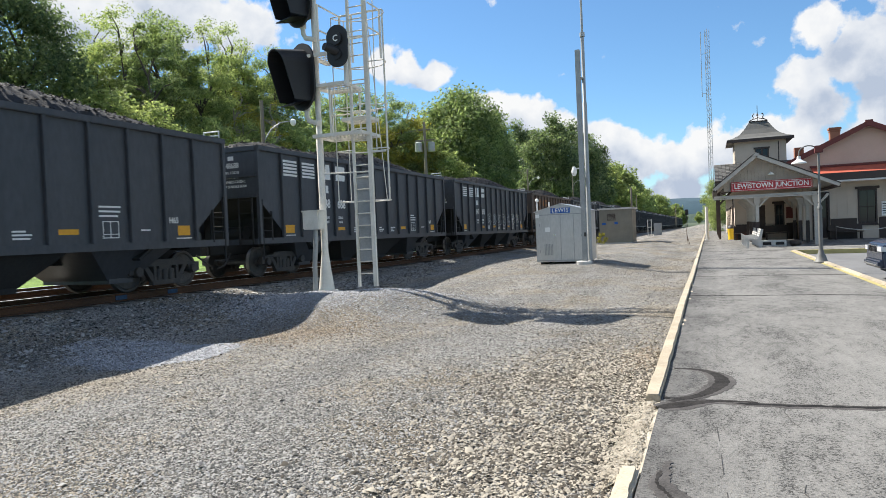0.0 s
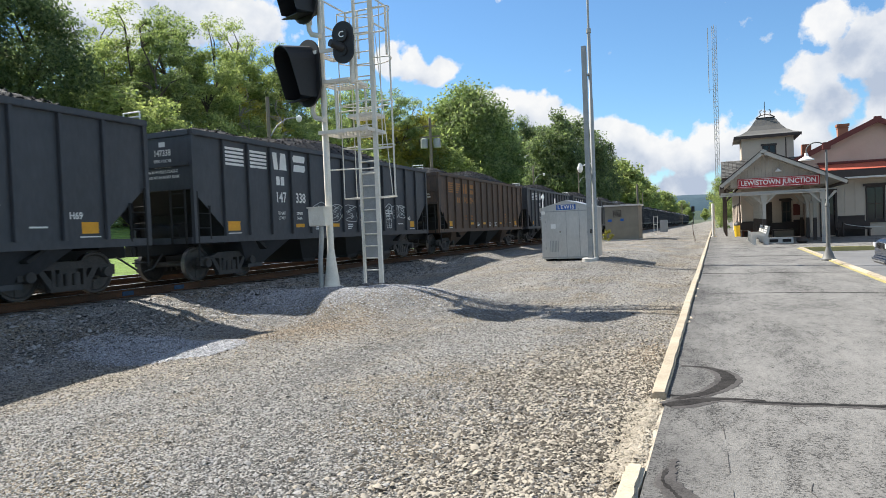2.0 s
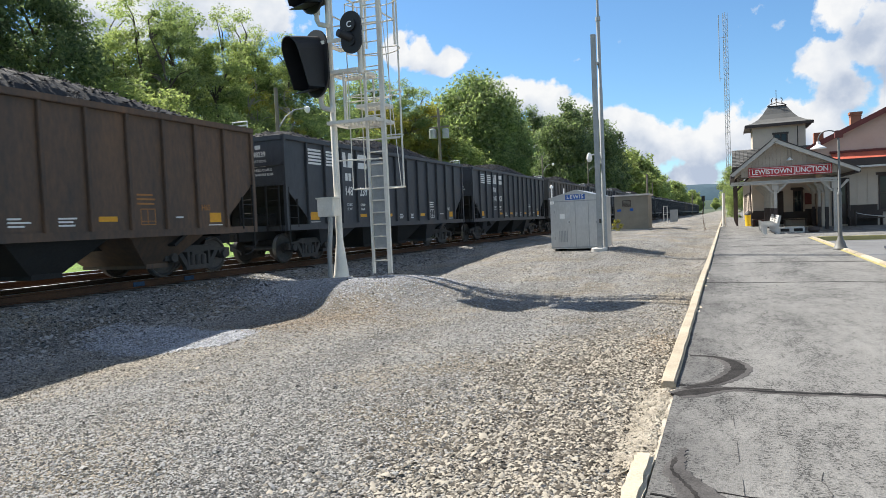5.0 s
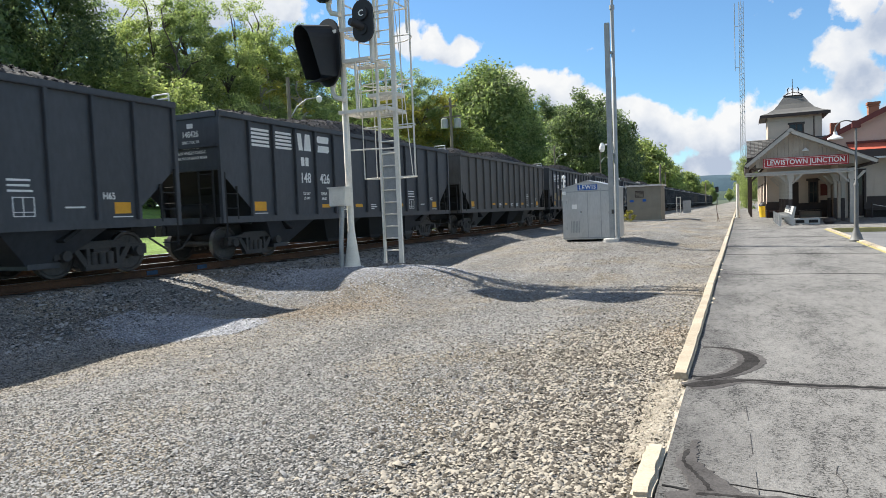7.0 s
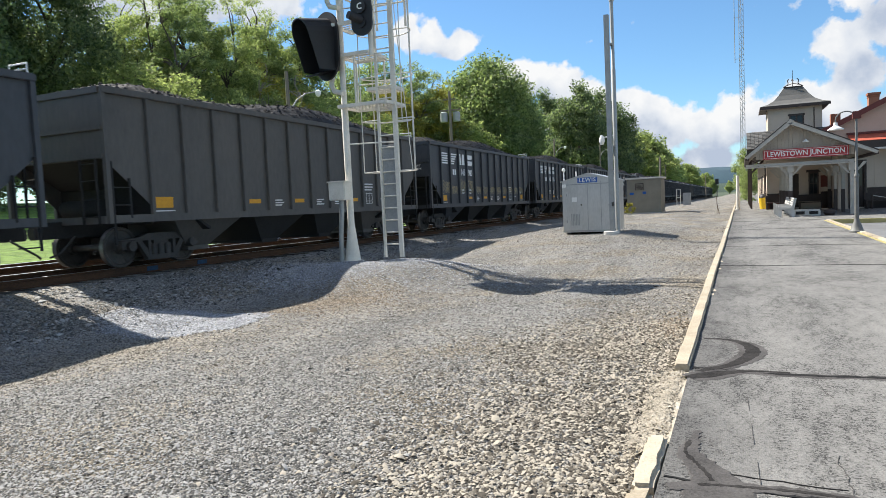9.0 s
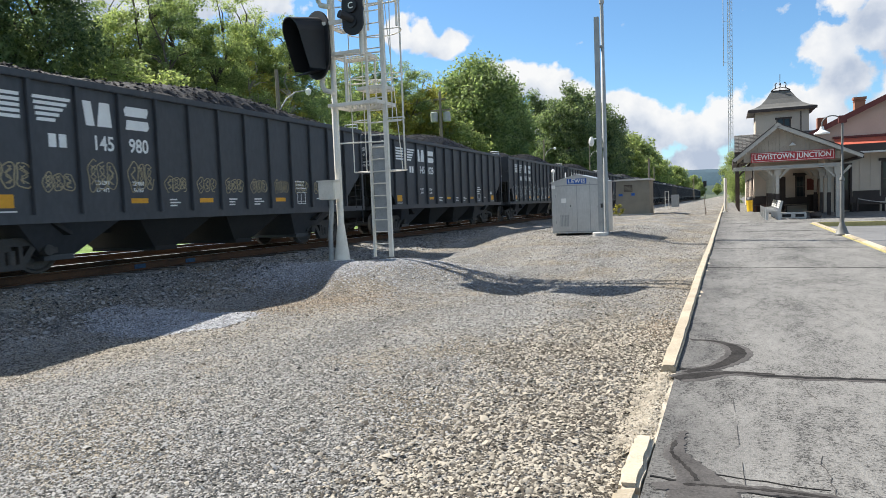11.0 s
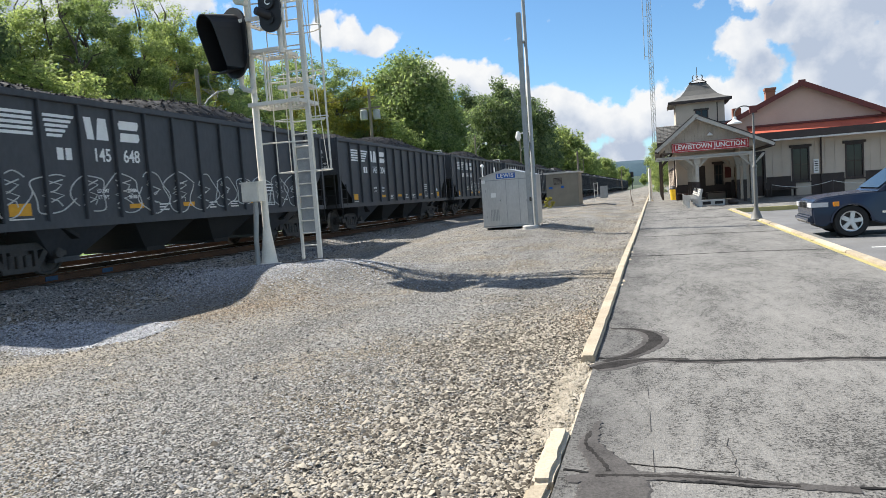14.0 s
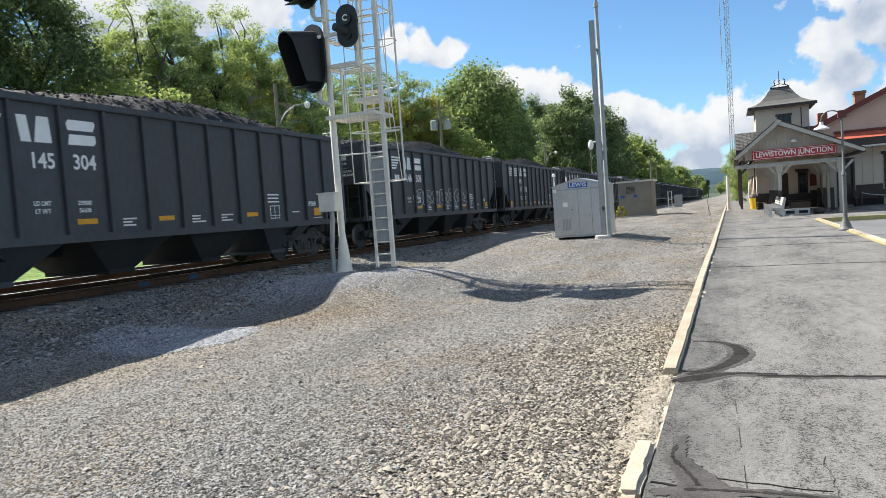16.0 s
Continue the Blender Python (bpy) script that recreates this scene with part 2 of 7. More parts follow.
def asphalt(name, lo, hi):
    """Worn asphalt: soft patches, lengthwise scuffs, pale aggregate and dark pits."""
    m = bpy.data.materials.new(name)
    m.use_nodes = True
    nt = m.node_tree
    p = nt.nodes["Principled BSDF"]
    co = nt.nodes.new("ShaderNodeTexCoord")
    mp = put(nt, "ShaderNodeMapping", Scale=(1.3, 0.5, 1.0))
    link(nt, co.outputs["Object"], mp.inputs["Vector"])
    patch = put(nt, "ShaderNodeTexNoise", Scale=0.8, Detail=9.0, Roughness=0.68)
    scuff = put(nt, "ShaderNodeTexNoise", Scale=7.0, Detail=8.0, Roughness=0.75)
    grit = put(nt, "ShaderNodeTexVoronoi", Scale=95.0)
    speck = put(nt, "ShaderNodeTexNoise", Scale=38.0, Detail=5.0, Roughness=0.8)
    link(nt, mp.outputs[0], patch.inputs["Vector"]), link(nt, mp.outputs[0], scuff.inputs["Vector"])
    link(nt, co.outputs["Object"], grit.inputs["Vector"]), link(nt, co.outputs["Object"], speck.inputs["Vector"])
    sep = nt.nodes.new("ShaderNodeSeparateColor")
    link(nt, grit.outputs["Color"], sep.inputs[0])
    total = None
    for socket, k in ((patch.outputs["Fac"], 0.42), (scuff.outputs["Fac"], 0.34), (speck.outputs["Fac"], 0.26), (sep.outputs[0], 0.15)):
        mu = nt.nodes.new("ShaderNodeMath")
        mu.operation = "MULTIPLY_ADD"
        mu.inputs[1].default_value = k
        link(nt, socket, mu.inputs[0])
        if total is not None:
            link(nt, total, mu.inputs[2])
        else:
            mu.inputs[2].default_value = 0.0
        total = mu.outputs[0]
    r = nt.nodes.new("ShaderNodeValToRGB")
    e = r.color_ramp.elements
    e[0].position, e[0].color, e[1].position, e[1].color = 0.49, (*[x * 0.42 for x in lo], 1), 0.68, (*[x * 1.08 for x in hi], 1)
    mid = e.new(0.555)
    mid.color = (*[(x + y) / 2 for x, y in zip(lo, hi)], 1)
    link(nt, total, r.inputs["Fac"])
    sx = nt.nodes.new("ShaderNodeSeparateXYZ")
    link(nt, co.outputs["Object"], sx.inputs[0])
    ragged = put(nt, "ShaderNodeTexNoise", Scale=1.3, Detail=6.0, Roughness=0.7)
    link(nt, co.outputs["Object"], ragged.inputs["Vector"])
    jag = nt.nodes.new("ShaderNodeMath")
    jag.operation = "MULTIPLY_ADD"
    jag.inputs[1].default_value = 1.6
    link(nt, ragged.outputs["Fac"], jag.inputs[0]), link(nt, sx.outputs["X"], jag.inputs[2])
    grime = nt.nodes.new("ShaderNodeValToRGB")
    e = grime.color_ramp.elements
    e[0].position, e[0].color, e[1].position, e[1].color = 0.35, (0.66, 0.66, 0.67, 1), 1.0, (1.06, 1.06, 1.06, 1)
    link(nt, jag.outputs[0], grime.inputs["Fac"])
    dirty = nt.nodes.new("ShaderNodeMixRGB")
    dirty.blend_type, dirty.inputs["Fac"].default_value = "MULTIPLY", 1.0
    link(nt, r.outputs["Color"], dirty.inputs[1]), link(nt, grime.outputs[0], dirty.inputs[2])
    link(nt, dirty.outputs[0], p.inputs["Base Color"])
    p.inputs["Roughness"].default_value = 0.9
    p.inputs["Specular IOR Level"].default_value = 0.25
    b1 = put(nt, "ShaderNodeBump", Strength=0.6, Distance=0.006)
    link(nt, grit.outputs["Distance"], b1.inputs["Height"])
    b2 = put(nt, "ShaderNodeBump", Strength=0.5, Distance=0.012)
    link(nt, scuff.outputs["Fac"], b2.inputs["Height"]), link(nt, b1.outputs[0], b2.inputs["Normal"])
    link(nt, b2.outputs[0], p.inputs["Normal"])
    return m


GROUND = ground_material()
STONE_GREY = surface("grey_stone", (0.085, 0.084, 0.08), (0.36, 0.352, 0.335), 0.85, big=0.7, fine=60, bump=0.3, island=0.42, spec=0.25)
STONE_TAN = surface("tan_stone", (0.085, 0.074, 0.06), (0.40, 0.36, 0.295), 0.85, big=0.7, fine=60, bump=0.3, island=0.45, spec=0.25)
STONE_RUST = surface("rusty_stone", (0.085, 0.064, 0.045), (0.31, 0.25, 0.18), 0.9, big=2, fine=60, bump=0.3, island=0.42)
SAND = surface("crumbled_concrete", (0.27, 0.235, 0.18), (0.54, 0.485, 0.395), 0.95, big=5, fine=70, bump=0.9, depth=0.015)
STONE_BLUE = surface("blue_grey_ballast", (0.20, 0.206, 0.22), (0.42, 0.43, 0.45), 0.85, big=2, fine=60, bump=0.3, island=0.3, spec=0.25)
ASPHALT = asphalt("worn_asphalt", (0.098, 0.095, 0.091), (0.208, 0.202, 0.19))
LOT = surface("parking_asphalt", (0.10, 0.10, 0.10), (0.2, 0.2, 0.2), 0.85, big=0.6, fine=90, bump=0.4, depth=0.006)
TAR = surface("crack_tar", (0.012, 0.012, 0.012), (0.035, 0.035, 0.035), 0.95, big=4, fine=60, bump=0.4, spec=0.05)
STAIN_SOFT = surface("faint_damp_stain", (0.05, 0.047, 0.046), (0.125, 0.118, 0.114), 0.95, big=3, fine=70, bump=0.5, spec=0.1)
GABLE = surface("tan_gable_boards", (0.33, 0.285, 0.235), (0.44, 0.385, 0.32), 0.75, big=1.5, fine=25, bump=0.15)
STAIN = surface("damp_stain", (0.018, 0.017, 0.017), (0.055, 0.052, 0.05), 0.95, big=6, fine=70, bump=0.5, spec=0.05)
CURB = surface("cream_curb", (0.34, 0.285, 0.205), (0.54, 0.465, 0.355), 0.85, big=2.2, fine=45, bump=0.6, depth=0.012, spread=0.1)
YELLOW_CURB = surface("yellow_curb", (0.30, 0.26, 0.10), (0.42, 0.37, 0.17), 0.85, big=2.2, fine=45, bump=0.5, depth=0.01, third=(0.22, 0.24, 0.05))
CAR_BLACK = surface("sooty_black_paint", (0.033, 0.0355, 0.041), (0.062, 0.065, 0.073), 0.42, big=0.7, fine=9, bump=0.12, depth=0.01, third=(0.088, 0.089, 0.094), rough2=0.62, stretch=(1, 1, 0.35))
CAR_RUST = surface("rusty_black_paint", (0.052, 0.042, 0.036), (0.15, 0.088, 0.052), 0.6, big=0.8, fine=9, bump=0.2, depth=0.01, third=(0.27, 0.125, 0.06), stretch=(1, 1, 0.35))
CAR_GREY = surface("grey_brown_paint", (0.07, 0.066, 0.061), (0.115, 0.105, 0.096), 0.55, big=0.7, fine=9, bump=0.15, depth=0.01, stretch=(1, 1, 0.35))
NEAR_BLACK = surface("near_black", (0.011, 0.011, 0.0115), (0.026, 0.025, 0.024), 0.8, big=2, fine=20, bump=0.2)
IRON = surface("cast_iron", (0.03, 0.028, 0.027), (0.075, 0.068, 0.063), 0.6, 0.2, big=3, fine=30, bump=0.3)
WHEEL_STEEL = surface("wheel_steel", (0.045, 0.041, 0.039), (0.105, 0.094, 0.085), 0.5, 0.4, big=5, fine=30, bump=0.2)
TREAD = surface("polished_tread", (0.2, 0.19, 0.18), (0.32, 0.31, 0.3), 0.4, 0.9, big=5, fine=40, bump=0.05)
COAL = surface("coal", (0.004, 0.004, 0.0045), (0.03, 0.03, 0.032), 0.65, big=9, fine=22, bump=0.6, depth=0.03, rough2=0.85, spec=0.16, island=0.35)
RAIL_SIDE = surface("rusted_rail", (0.035, 0.018, 0.009), (0.11, 0.05, 0.022), 0.85, big=1.2, fine=25, bump=0.3)
RAIL_TOP = plain("polished_rail", (0.72, 0.72, 0.72), 0.32, 1.0)
SPRAY_BLUE = surface("faded_blue_spray", (0.02, 0.035, 0.06), (0.035, 0.09, 0.18), 0.8, big=8, fine=30, bump=0.1)
TIE = surface("creosoted_tie", (0.03, 0.024, 0.019), (0.085, 0.068, 0.052), 0.9, big=2, fine=20, bump=0.5, spread=0.2)
GALV = surface("galvanised_steel", (0.27, 0.28, 0.28), (0.40, 0.41, 0.405), 0.5, 0.35, big=3, fine=35, bump=0.08)
SILVER = surface("aluminium_paint", (0.60, 0.565, 0.49), (0.78, 0.745, 0.66), 0.6, 0.0, big=3, fine=35, bump=0.1, third=(0.42, 0.37, 0.29))
LAMP_GREY = surface("grey_lamp_paint", (0.12, 0.12, 0.115), (0.2, 0.2, 0.19), 0.55, 0.2, big=3, fine=30, bump=0.1)
STEEL_SHED = surface("brushed_aluminium", (0.46, 0.455, 0.44), (0.62, 0.61, 0.595), 0.36, 0.7, big=1.6, fine=20, bump=0.06, stretch=(1, 1, 0.3))
BLACK = surface("matt_black", (0.008, 0.008, 0.009), (0.018, 0.018, 0.02), 0.5, big=3, fine=30, bump=0.06)
BLUE = plain("blue_enamel", (0.01, 0.09, 0.36), 0.4)
WHITE = surface("white_paint", (0.72, 0.72, 0.70), (0.85, 0.85, 0.83), 0.6, big=4, fine=40, bump=0.05)
OLD_WHITE = surface("faded_white_lettering", (0.66, 0.65, 0.615), (0.82, 0.805, 0.765), 0.7, big=5, fine=30, bump=0.05)
CHALK = surface("spray_white", (0.42, 0.42, 0.41), (0.62, 0.62, 0.60), 0.8, big=3, fine=30, bump=0.0)
SPRAY_TAN = surface("spray_tan", (0.25, 0.2, 0.12), (0.45, 0.38, 0.24), 0.8, big=3, fine=30, bump=0.0)
ORANGE = surface("orange_reflector", (0.62, 0.28, 0.015), (0.78, 0.38, 0.02), 0.5, big=6, fine=30, bump=0.0)
RUST_ORANGE = surface("rusted_lettering", (0.28, 0.11, 0.03), (0.42, 0.2, 0.06), 0.7, big=4, fine=30, bump=0.0)
SHED_TAN = surface("drab_block_paint", (0.20, 0.185, 0.15), (0.27, 0.25, 0.205), 0.85, big=1.5, fine=40, bump=0.25)
CREAM = surface("cream_boards", (0.50, 0.42, 0.34), (0.60, 0.51, 0.42), 0.75, big=1.2, fine=25, bump=0.12)
PINK = surface("pinkish_plaster", (0.52, 0.36, 0.29), (0.60, 0.43, 0.35), 0.8, big=0.9, fine=30, bump=0.15)
DARK_TRIM = surface("dark_brown_trim", (0.035, 0.025, 0.022), (0.065, 0.045, 0.038), 0.6, big=2, fine=25, bump=0.1)
MAROON = surface("maroon_trim", (0.11, 0.024, 0.02), (0.17, 0.04, 0.032), 0.6, big=2, fine=25, bump=0.1)
RED_ROOF = surface("red_metal_roof", (0.42, 0.085, 0.05), (0.55, 0.13, 0.08), 0.5, big=1.5, fine=30, bump=0.1)
SHINGLE = surface("grey_shingle", (0.06, 0.06, 0.059), (0.125, 0.122, 0.116), 0.85, big=1.2, fine=40, bump=0.5, depth=0.015, spread=0.22)
SIGN_RED = surface("red_sign_enamel", (0.36, 0.022, 0.028), (0.46, 0.035, 0.04), 0.45, big=2, fine=30, bump=0.03)
POST_WHITE = surface("old_white_timber", (0.50, 0.48, 0.44), (0.68, 0.66, 0.61), 0.75, big=2, fine=30, bump=0.15)
BRICK = surface("chimney_brick", (0.26, 0.10, 0.06), (0.36, 0.16, 0.10), 0.85, big=3, fine=40, bump=0.4, spread=0.25)
CANOPY_WOOD = surface("weathered_cream_timber", (0.36, 0.335, 0.295), (0.52, 0.485, 0.43), 0.75, big=2, fine=30, bump=0.15)
STONE_BENCH = surface("pale_concrete", (0.42, 0.41, 0.39), (0.58, 0.57, 0.54), 0.85, big=3, fine=40, bump=0.3)
WOOD_RED = surface("red_brown_slats", (0.08, 0.025, 0.02), (0.15, 0.05, 0.035), 0.6, big=3, fine=25, bump=0.15)
YELLOW = plain("yellow_plastic", (0.75, 0.5, 0.02), 0.45)
CAR_PAINT = surface("dark_blue_car_paint", (0.022, 0.030, 0.055), (0.032, 0.042, 0.072), 0.18, 0.3, big=1, fine=200, bump=0.0, rough2=0.22)
CHROME = plain("chrome", (0.7, 0.7, 0.7), 0.12, 1.0)
ALLOY = plain("alloy_wheel", (0.55, 0.55, 0.55), 0.3, 0.9)
TYRE = surface("tyre_rubber", (0.012, 0.012, 0.012), (0.026, 0.026, 0.026), 0.8, big=6, fine=60, bump=0.3)
LENS = plain("headlamp_lens", (0.5, 0.51, 0.53), 0.2, 0.0)
AMBER = plain("amber_lens", (0.8, 0.3, 0.02), 0.15)
BARK = surface("bark", (0.05, 0.042, 0.034), (0.13, 0.11, 0.09), 0.9, big=3, fine=18, bump=0.8, depth=0.03, stretch=(1, 1, 0.3))
PALE_BARK = surface("pale_bark", (0.18, 0.16, 0.13), (0.34, 0.31, 0.27), 0.9, big=3, fine=18, bump=0.6, depth=0.03, stretch=(1, 1, 0.3))
POLE_WOOD = surface("weathered_pole", (0.13, 0.11, 0.085), (0.24, 0.21, 0.17), 0.9, big=2, fine=20, bump=0.4, stretch=(1, 1, 0.2))
LEAF_MID = leaf_material("leaves_mid", (0.125, 0.165, 0.078), (0.28, 0.325, 0.155), 0.58)
LEAF_DARK = leaf_material("leaves_dark", (0.085, 0.118, 0.064), (0.195, 0.24, 0.125), 0.55)
LEAF_LIGHT = leaf_material("leaves_light", (0.17, 0.21, 0.09), (0.35, 0.385, 0.175), 0.58)
LEAF_GOLD = leaf_material("leaves_gold", (0.18, 0.17, 0.04), (0.34, 0.30, 0.07), 0.5)
# the far ridge has its distance haze mixed into the base colour as blue
HILL_HAZED = surface("hazed_wooded_hill", (0.022, 0.052, 0.075), (0.04, 0.08, 0.105), 1.0, big=0.012, fine=0.08, bump=0.0)
HILL_NEAR = surface("wooded_slope", (0.02, 0.04, 0.026), (0.036, 0.06, 0.036), 1.0, big=0.02, fine=0.15, bump=0.6, depth=4.0)


def glass_pane():
    m = bpy.data.materials.new("window_glass")
    m.use_nodes = True
    p = m.node_tree.nodes["Principled BSDF"]
    p.inputs["Base Color"].default_value = (0.02, 0.025, 0.03, 1)
    p.inputs["Roughness"].default_value = 0.05
    p.inputs["Specular IOR Level"].default_value = 0.35
    return m


GLASS = glass_pane()


# ---- mesh helpers ----
class Mesh:
    """Collects boxes, tubes and sheets for one mesh."""

    def __init__(self):
        self.v, self.f = [], []

    def add(self, vs, fs):
        o = len(self.v)
        self.v += [tuple(p) for p in vs]
        self.f += [tuple(i + o for i in f) for f in fs]
        return self

    def box(self, x0, x1, y0, y1, z0, z1, m=None, c=0.0):
        """A box; c chamfers its edges."""
        if c <= 0:
            vs = [(x, y, z) for z in (z0, z1) for y in (y0, y1) for x in (x0, x1)]
            fs = [(0, 2, 3, 1), (4, 5, 7, 6), (0, 1, 5, 4), (2, 6, 7, 3), (0, 4, 6, 2), (1, 3, 7, 5)]
        else:
            b = bmesh.new()
            bmesh.ops.create_cube(b, size=1)
            for v in b.verts:
                v.co = ((x0 + x1) / 2 + v.co.x * (x1 - x0), (y0 + y1) / 2 + v.co.y * (y1 - y0), (z0 + z1) / 2 + v.co.z * (z1 - z0))
            bmesh.ops.bevel(b, geom=b.edges[:], offset=c, segments=2, affect="EDGES")
            b.verts.index_update()
            vs, fs = [v.co.copy() for v in b.verts], [[v.index for v in f.verts] for f in b.faces]
            b.free()
        if m:
            vs = [m @ Vector(p) for p in vs]
        return self.add(vs, fs)

    def tube(self, a, b, r, r2=None, n=10, caps=True):
        a, b = Vector(a), Vector(b)
        r2 = r if r2 is None else r2
        q = (b - a).to_track_quat("Z", "Y")
        vs = []
        for p, rad in ((a, r), (b, r2)):
            for i in range(n):
                t = 2 * math.pi * i / n
                vs.append(p + q @ Vector((math.cos(t) * rad, math.sin(t) * rad, 0)))
        fs = [(i, (i + 1) % n, n + (i + 1) % n, n + i) for i in range(n)]
        if caps:
            fs += [tuple(range(n - 1, -1, -1)), tuple(range(n, 2 * n))]
        return self.add(vs, fs)

    def line(self, pts, r, n=8):
        """One bent round bar through the points."""
        pts = [Vector(p) for p in pts]
        last = len(pts) - 1
        vs, side = [], None
        for i, p in enumerate(pts):
            d = (pts[min(i + 1, last)] - pts[max(i - 1, 0)]).normalized()
            side = d.orthogonal() if side is None else side - d * side.dot(d)
            side.normalize()
            other = d.cross(side)
            vs += [p + (side * math.cos(2 * math.pi * k / n) + other * math.sin(2 * math.pi * k / n)) * r for k in range(n)]
        fs = [(i * n + k, i * n + (k + 1) % n, (i + 1) * n + (k + 1) % n, (i + 1) * n + k) for i in range(last) for k in range(n)]
        return self.add(vs, fs + [tuple(range(n - 1, -1, -1)), tuple(range(last * n, (last + 1) * n))])

    def prism(self, poly, axis, lo, hi):
        """A polygon in the two other axes, drawn out along axis."""
        def at(p, w):
            return {"x": (w, p[0], p[1]), "y": (p[0], w, p[1]), "z": (p[0], p[1], w)}[axis]
        n = len(poly)
        vs = [at(p, lo) for p in poly] + [at(p, hi) for p in poly]
        fs = [(i, (i + 1) % n, n + (i + 1) % n, n + i) for i in range(n)]
        return self.add(vs, fs + [tuple(range(n - 1, -1, -1)), tuple(range(n, 2 * n))])

    def lathe(self, profile, centre, axis="z", n=20, caps=True):
        """Profile of (radius, along) turned round an axis."""
        cx = Vector(centre)
        vs, fs = [], []
        for r, w in profile:
            for i in range(n):
                t = 2 * math.pi * i / n
                u, v = r * math.cos(t), r * math.sin(t)
                vs.append(cx + Vector({"z": (u, v, w), "x": (w, u, v), "y": (u, w, v)}[axis]))
        for k in range(len(profile) - 1):
            for i in range(n):
                j = (i + 1) % n
                fs.append((k * n + i, k * n + j, (k + 1) * n + j, (k + 1) * n + i))
        if caps:
            fs += [tuple(range(n - 1, -1, -1)), tuple(range((len(profile) - 1) * n, len(profile) * n))]
        return self.add(vs, fs)

    def data(self, name, material, smooth=False, bevel=0.0):
        me = bpy.data.meshes.new(name)
        me.from_pydata(self.v, [], self.f)
        b = bmesh.new()
        b.from_mesh(me)
        bmesh.ops.recalc_face_normals(b, faces=b.faces[:])
        if bevel:
            bmesh.ops.bevel(b, geom=b.edges[:], offset=bevel, segments=2, affect="EDGES")
        b.to_mesh(me)
        b.free()
        me.materials.append(material)
        if smooth:
            me.shade_smooth()
            me.set_sharp_from_angle(angle=radians(38))
        return me


def part(name, mesh, material, parent, label="", smooth=False, bevel=0.0, m=None):
    data = mesh if isinstance(mesh, bpy.types.Mesh) else mesh.data(name, material, smooth, bevel)
    ob = new(name, data)
    ob.parent = parent
    if m is not None:
        ob.matrix_basis = m
    return tagged(ob, label=label)


def thing(name, label, category, m=None, group="", kind=""):
    ob = new(name)
    ob.empty_display_size = 0.2
    if m is not None:
        ob.matrix_basis = m
    return tagged(ob, label, category, group, kind)


def solid(name, mesh, material, label="", category="", group="", kind="", smooth=False, bevel=0.0, m=None):
    ob = new(name, mesh.data(name, material, smooth, bevel))
    if m is not None:
        ob.matrix_basis = m
    return tagged(ob, label, category, group, kind)


def words(name, text, size, material, parent, m, label="", depth=0.002, spacing=1.0, narrow=1.0, align="CENTER"):
    cu = bpy.data.curves.new(name, "FONT")
    cu.body, cu.size, cu.align_x, cu.align_y, cu.extrude, cu.space_character = text, size, align, "CENTER", depth, spacing
    cu.materials.append(material)
    cu.resolution_u = 3
    cu.offset = size * 0.018
    ob = new(name, cu)
    ob.parent = parent
    ob.matrix_basis = m @ Matrix.Diagonal((narrow, 1, 1, 1))
    return tagged(ob, label=label)


def grade(y):
    """The line falls gently to the north."""
    return -0.006 * (min(max(y, -40), 420) - 10)
# ---- the ground ----
PROFILE = [(-60, 3.5), (-34, 1.2), (-24, 0.15), (-20.2, 0.0), (-19.4, 0.1), (-18.9, 0.19), (-12.2, 0.19), (-11.7, 0.12), (-10.7, -0.10), (-9.6, -0.30), (-8.2, -0.36),
           (-7.0, -0.24), (-5.4, -0.13), (-3.0, -0.12), (-0.55, -0.13), (3.2, -0.22), (60, -0.22)]


def land(x, y):
    for (xa, za), (xb, zb) in zip(PROFILE[:-1], PROFILE[1:]):
        if x <= xb:
            k = min(1, max(0, (x - xa) / (xb - xa)))
            z = za + (zb - za) * k
            break
    else:
        z = PROFILE[-1][1]
    if x < -1:
        z += grade(y) * min(1, (-1 - x) / 8) if y > 10 else 0
    if y > 16 and -10.5 < x < -5:      # the ditch fills in towards the huts
        z += 0.22 * min(1, (y - 16) / 10) * max(0, 1 - abs(x + 8) / 2.6)
    if y > 14 and -11.2 < x < -1.5:
        z += 0.29 * min(1, (y - 14) / 9) * min(1, (-1.5 - x) / 2.2) * min(1, (x + 11.2) / 1.2)
    # worn hollow between the heap and the platform
    r = ((x + 4.3) / 1.9) ** 2 + ((y - 12.4) / 2.6) ** 2
    z -= 0.17 * math.exp(-r) if r < 6 else 0
    # heap of ballast round the signal's foot
    r = ((x + 8.0) / 2.9) ** 2 + ((y - 13.6) / 1.8) ** 2
    z += 0.54 * math.exp(-(r * 1.1) ** 1.3) if r < 6 else 0
    r = ((x + 9.4) / 0.9) ** 2 + ((y - 27.5) / 1.5) ** 2
    z += 0.35 * math.exp(-r) if r < 6 else 0
    r = ((x + 8.9) / 1.9) ** 2 + ((y - 8.8) / 0.9) ** 2
    z += 0.10 * math.exp(-r) if r < 6 else 0
    if abs(x) < 30 and -5 < y < 90:
        z += 0.035 * (noise.noise(Vector((x * 0.7, y * 0.7, 3))) + 0.6 * noise.noise(Vector((x * 2.1, y * 2.1, 7)))) * (1 if x < -0.7 else 0)
    return z


def steps(*spans):
    out = []
    for a, b, n in spans:
        out += [a + (b - a) * i / n for i in range(n)]
    return out + [spans[-1][1]]


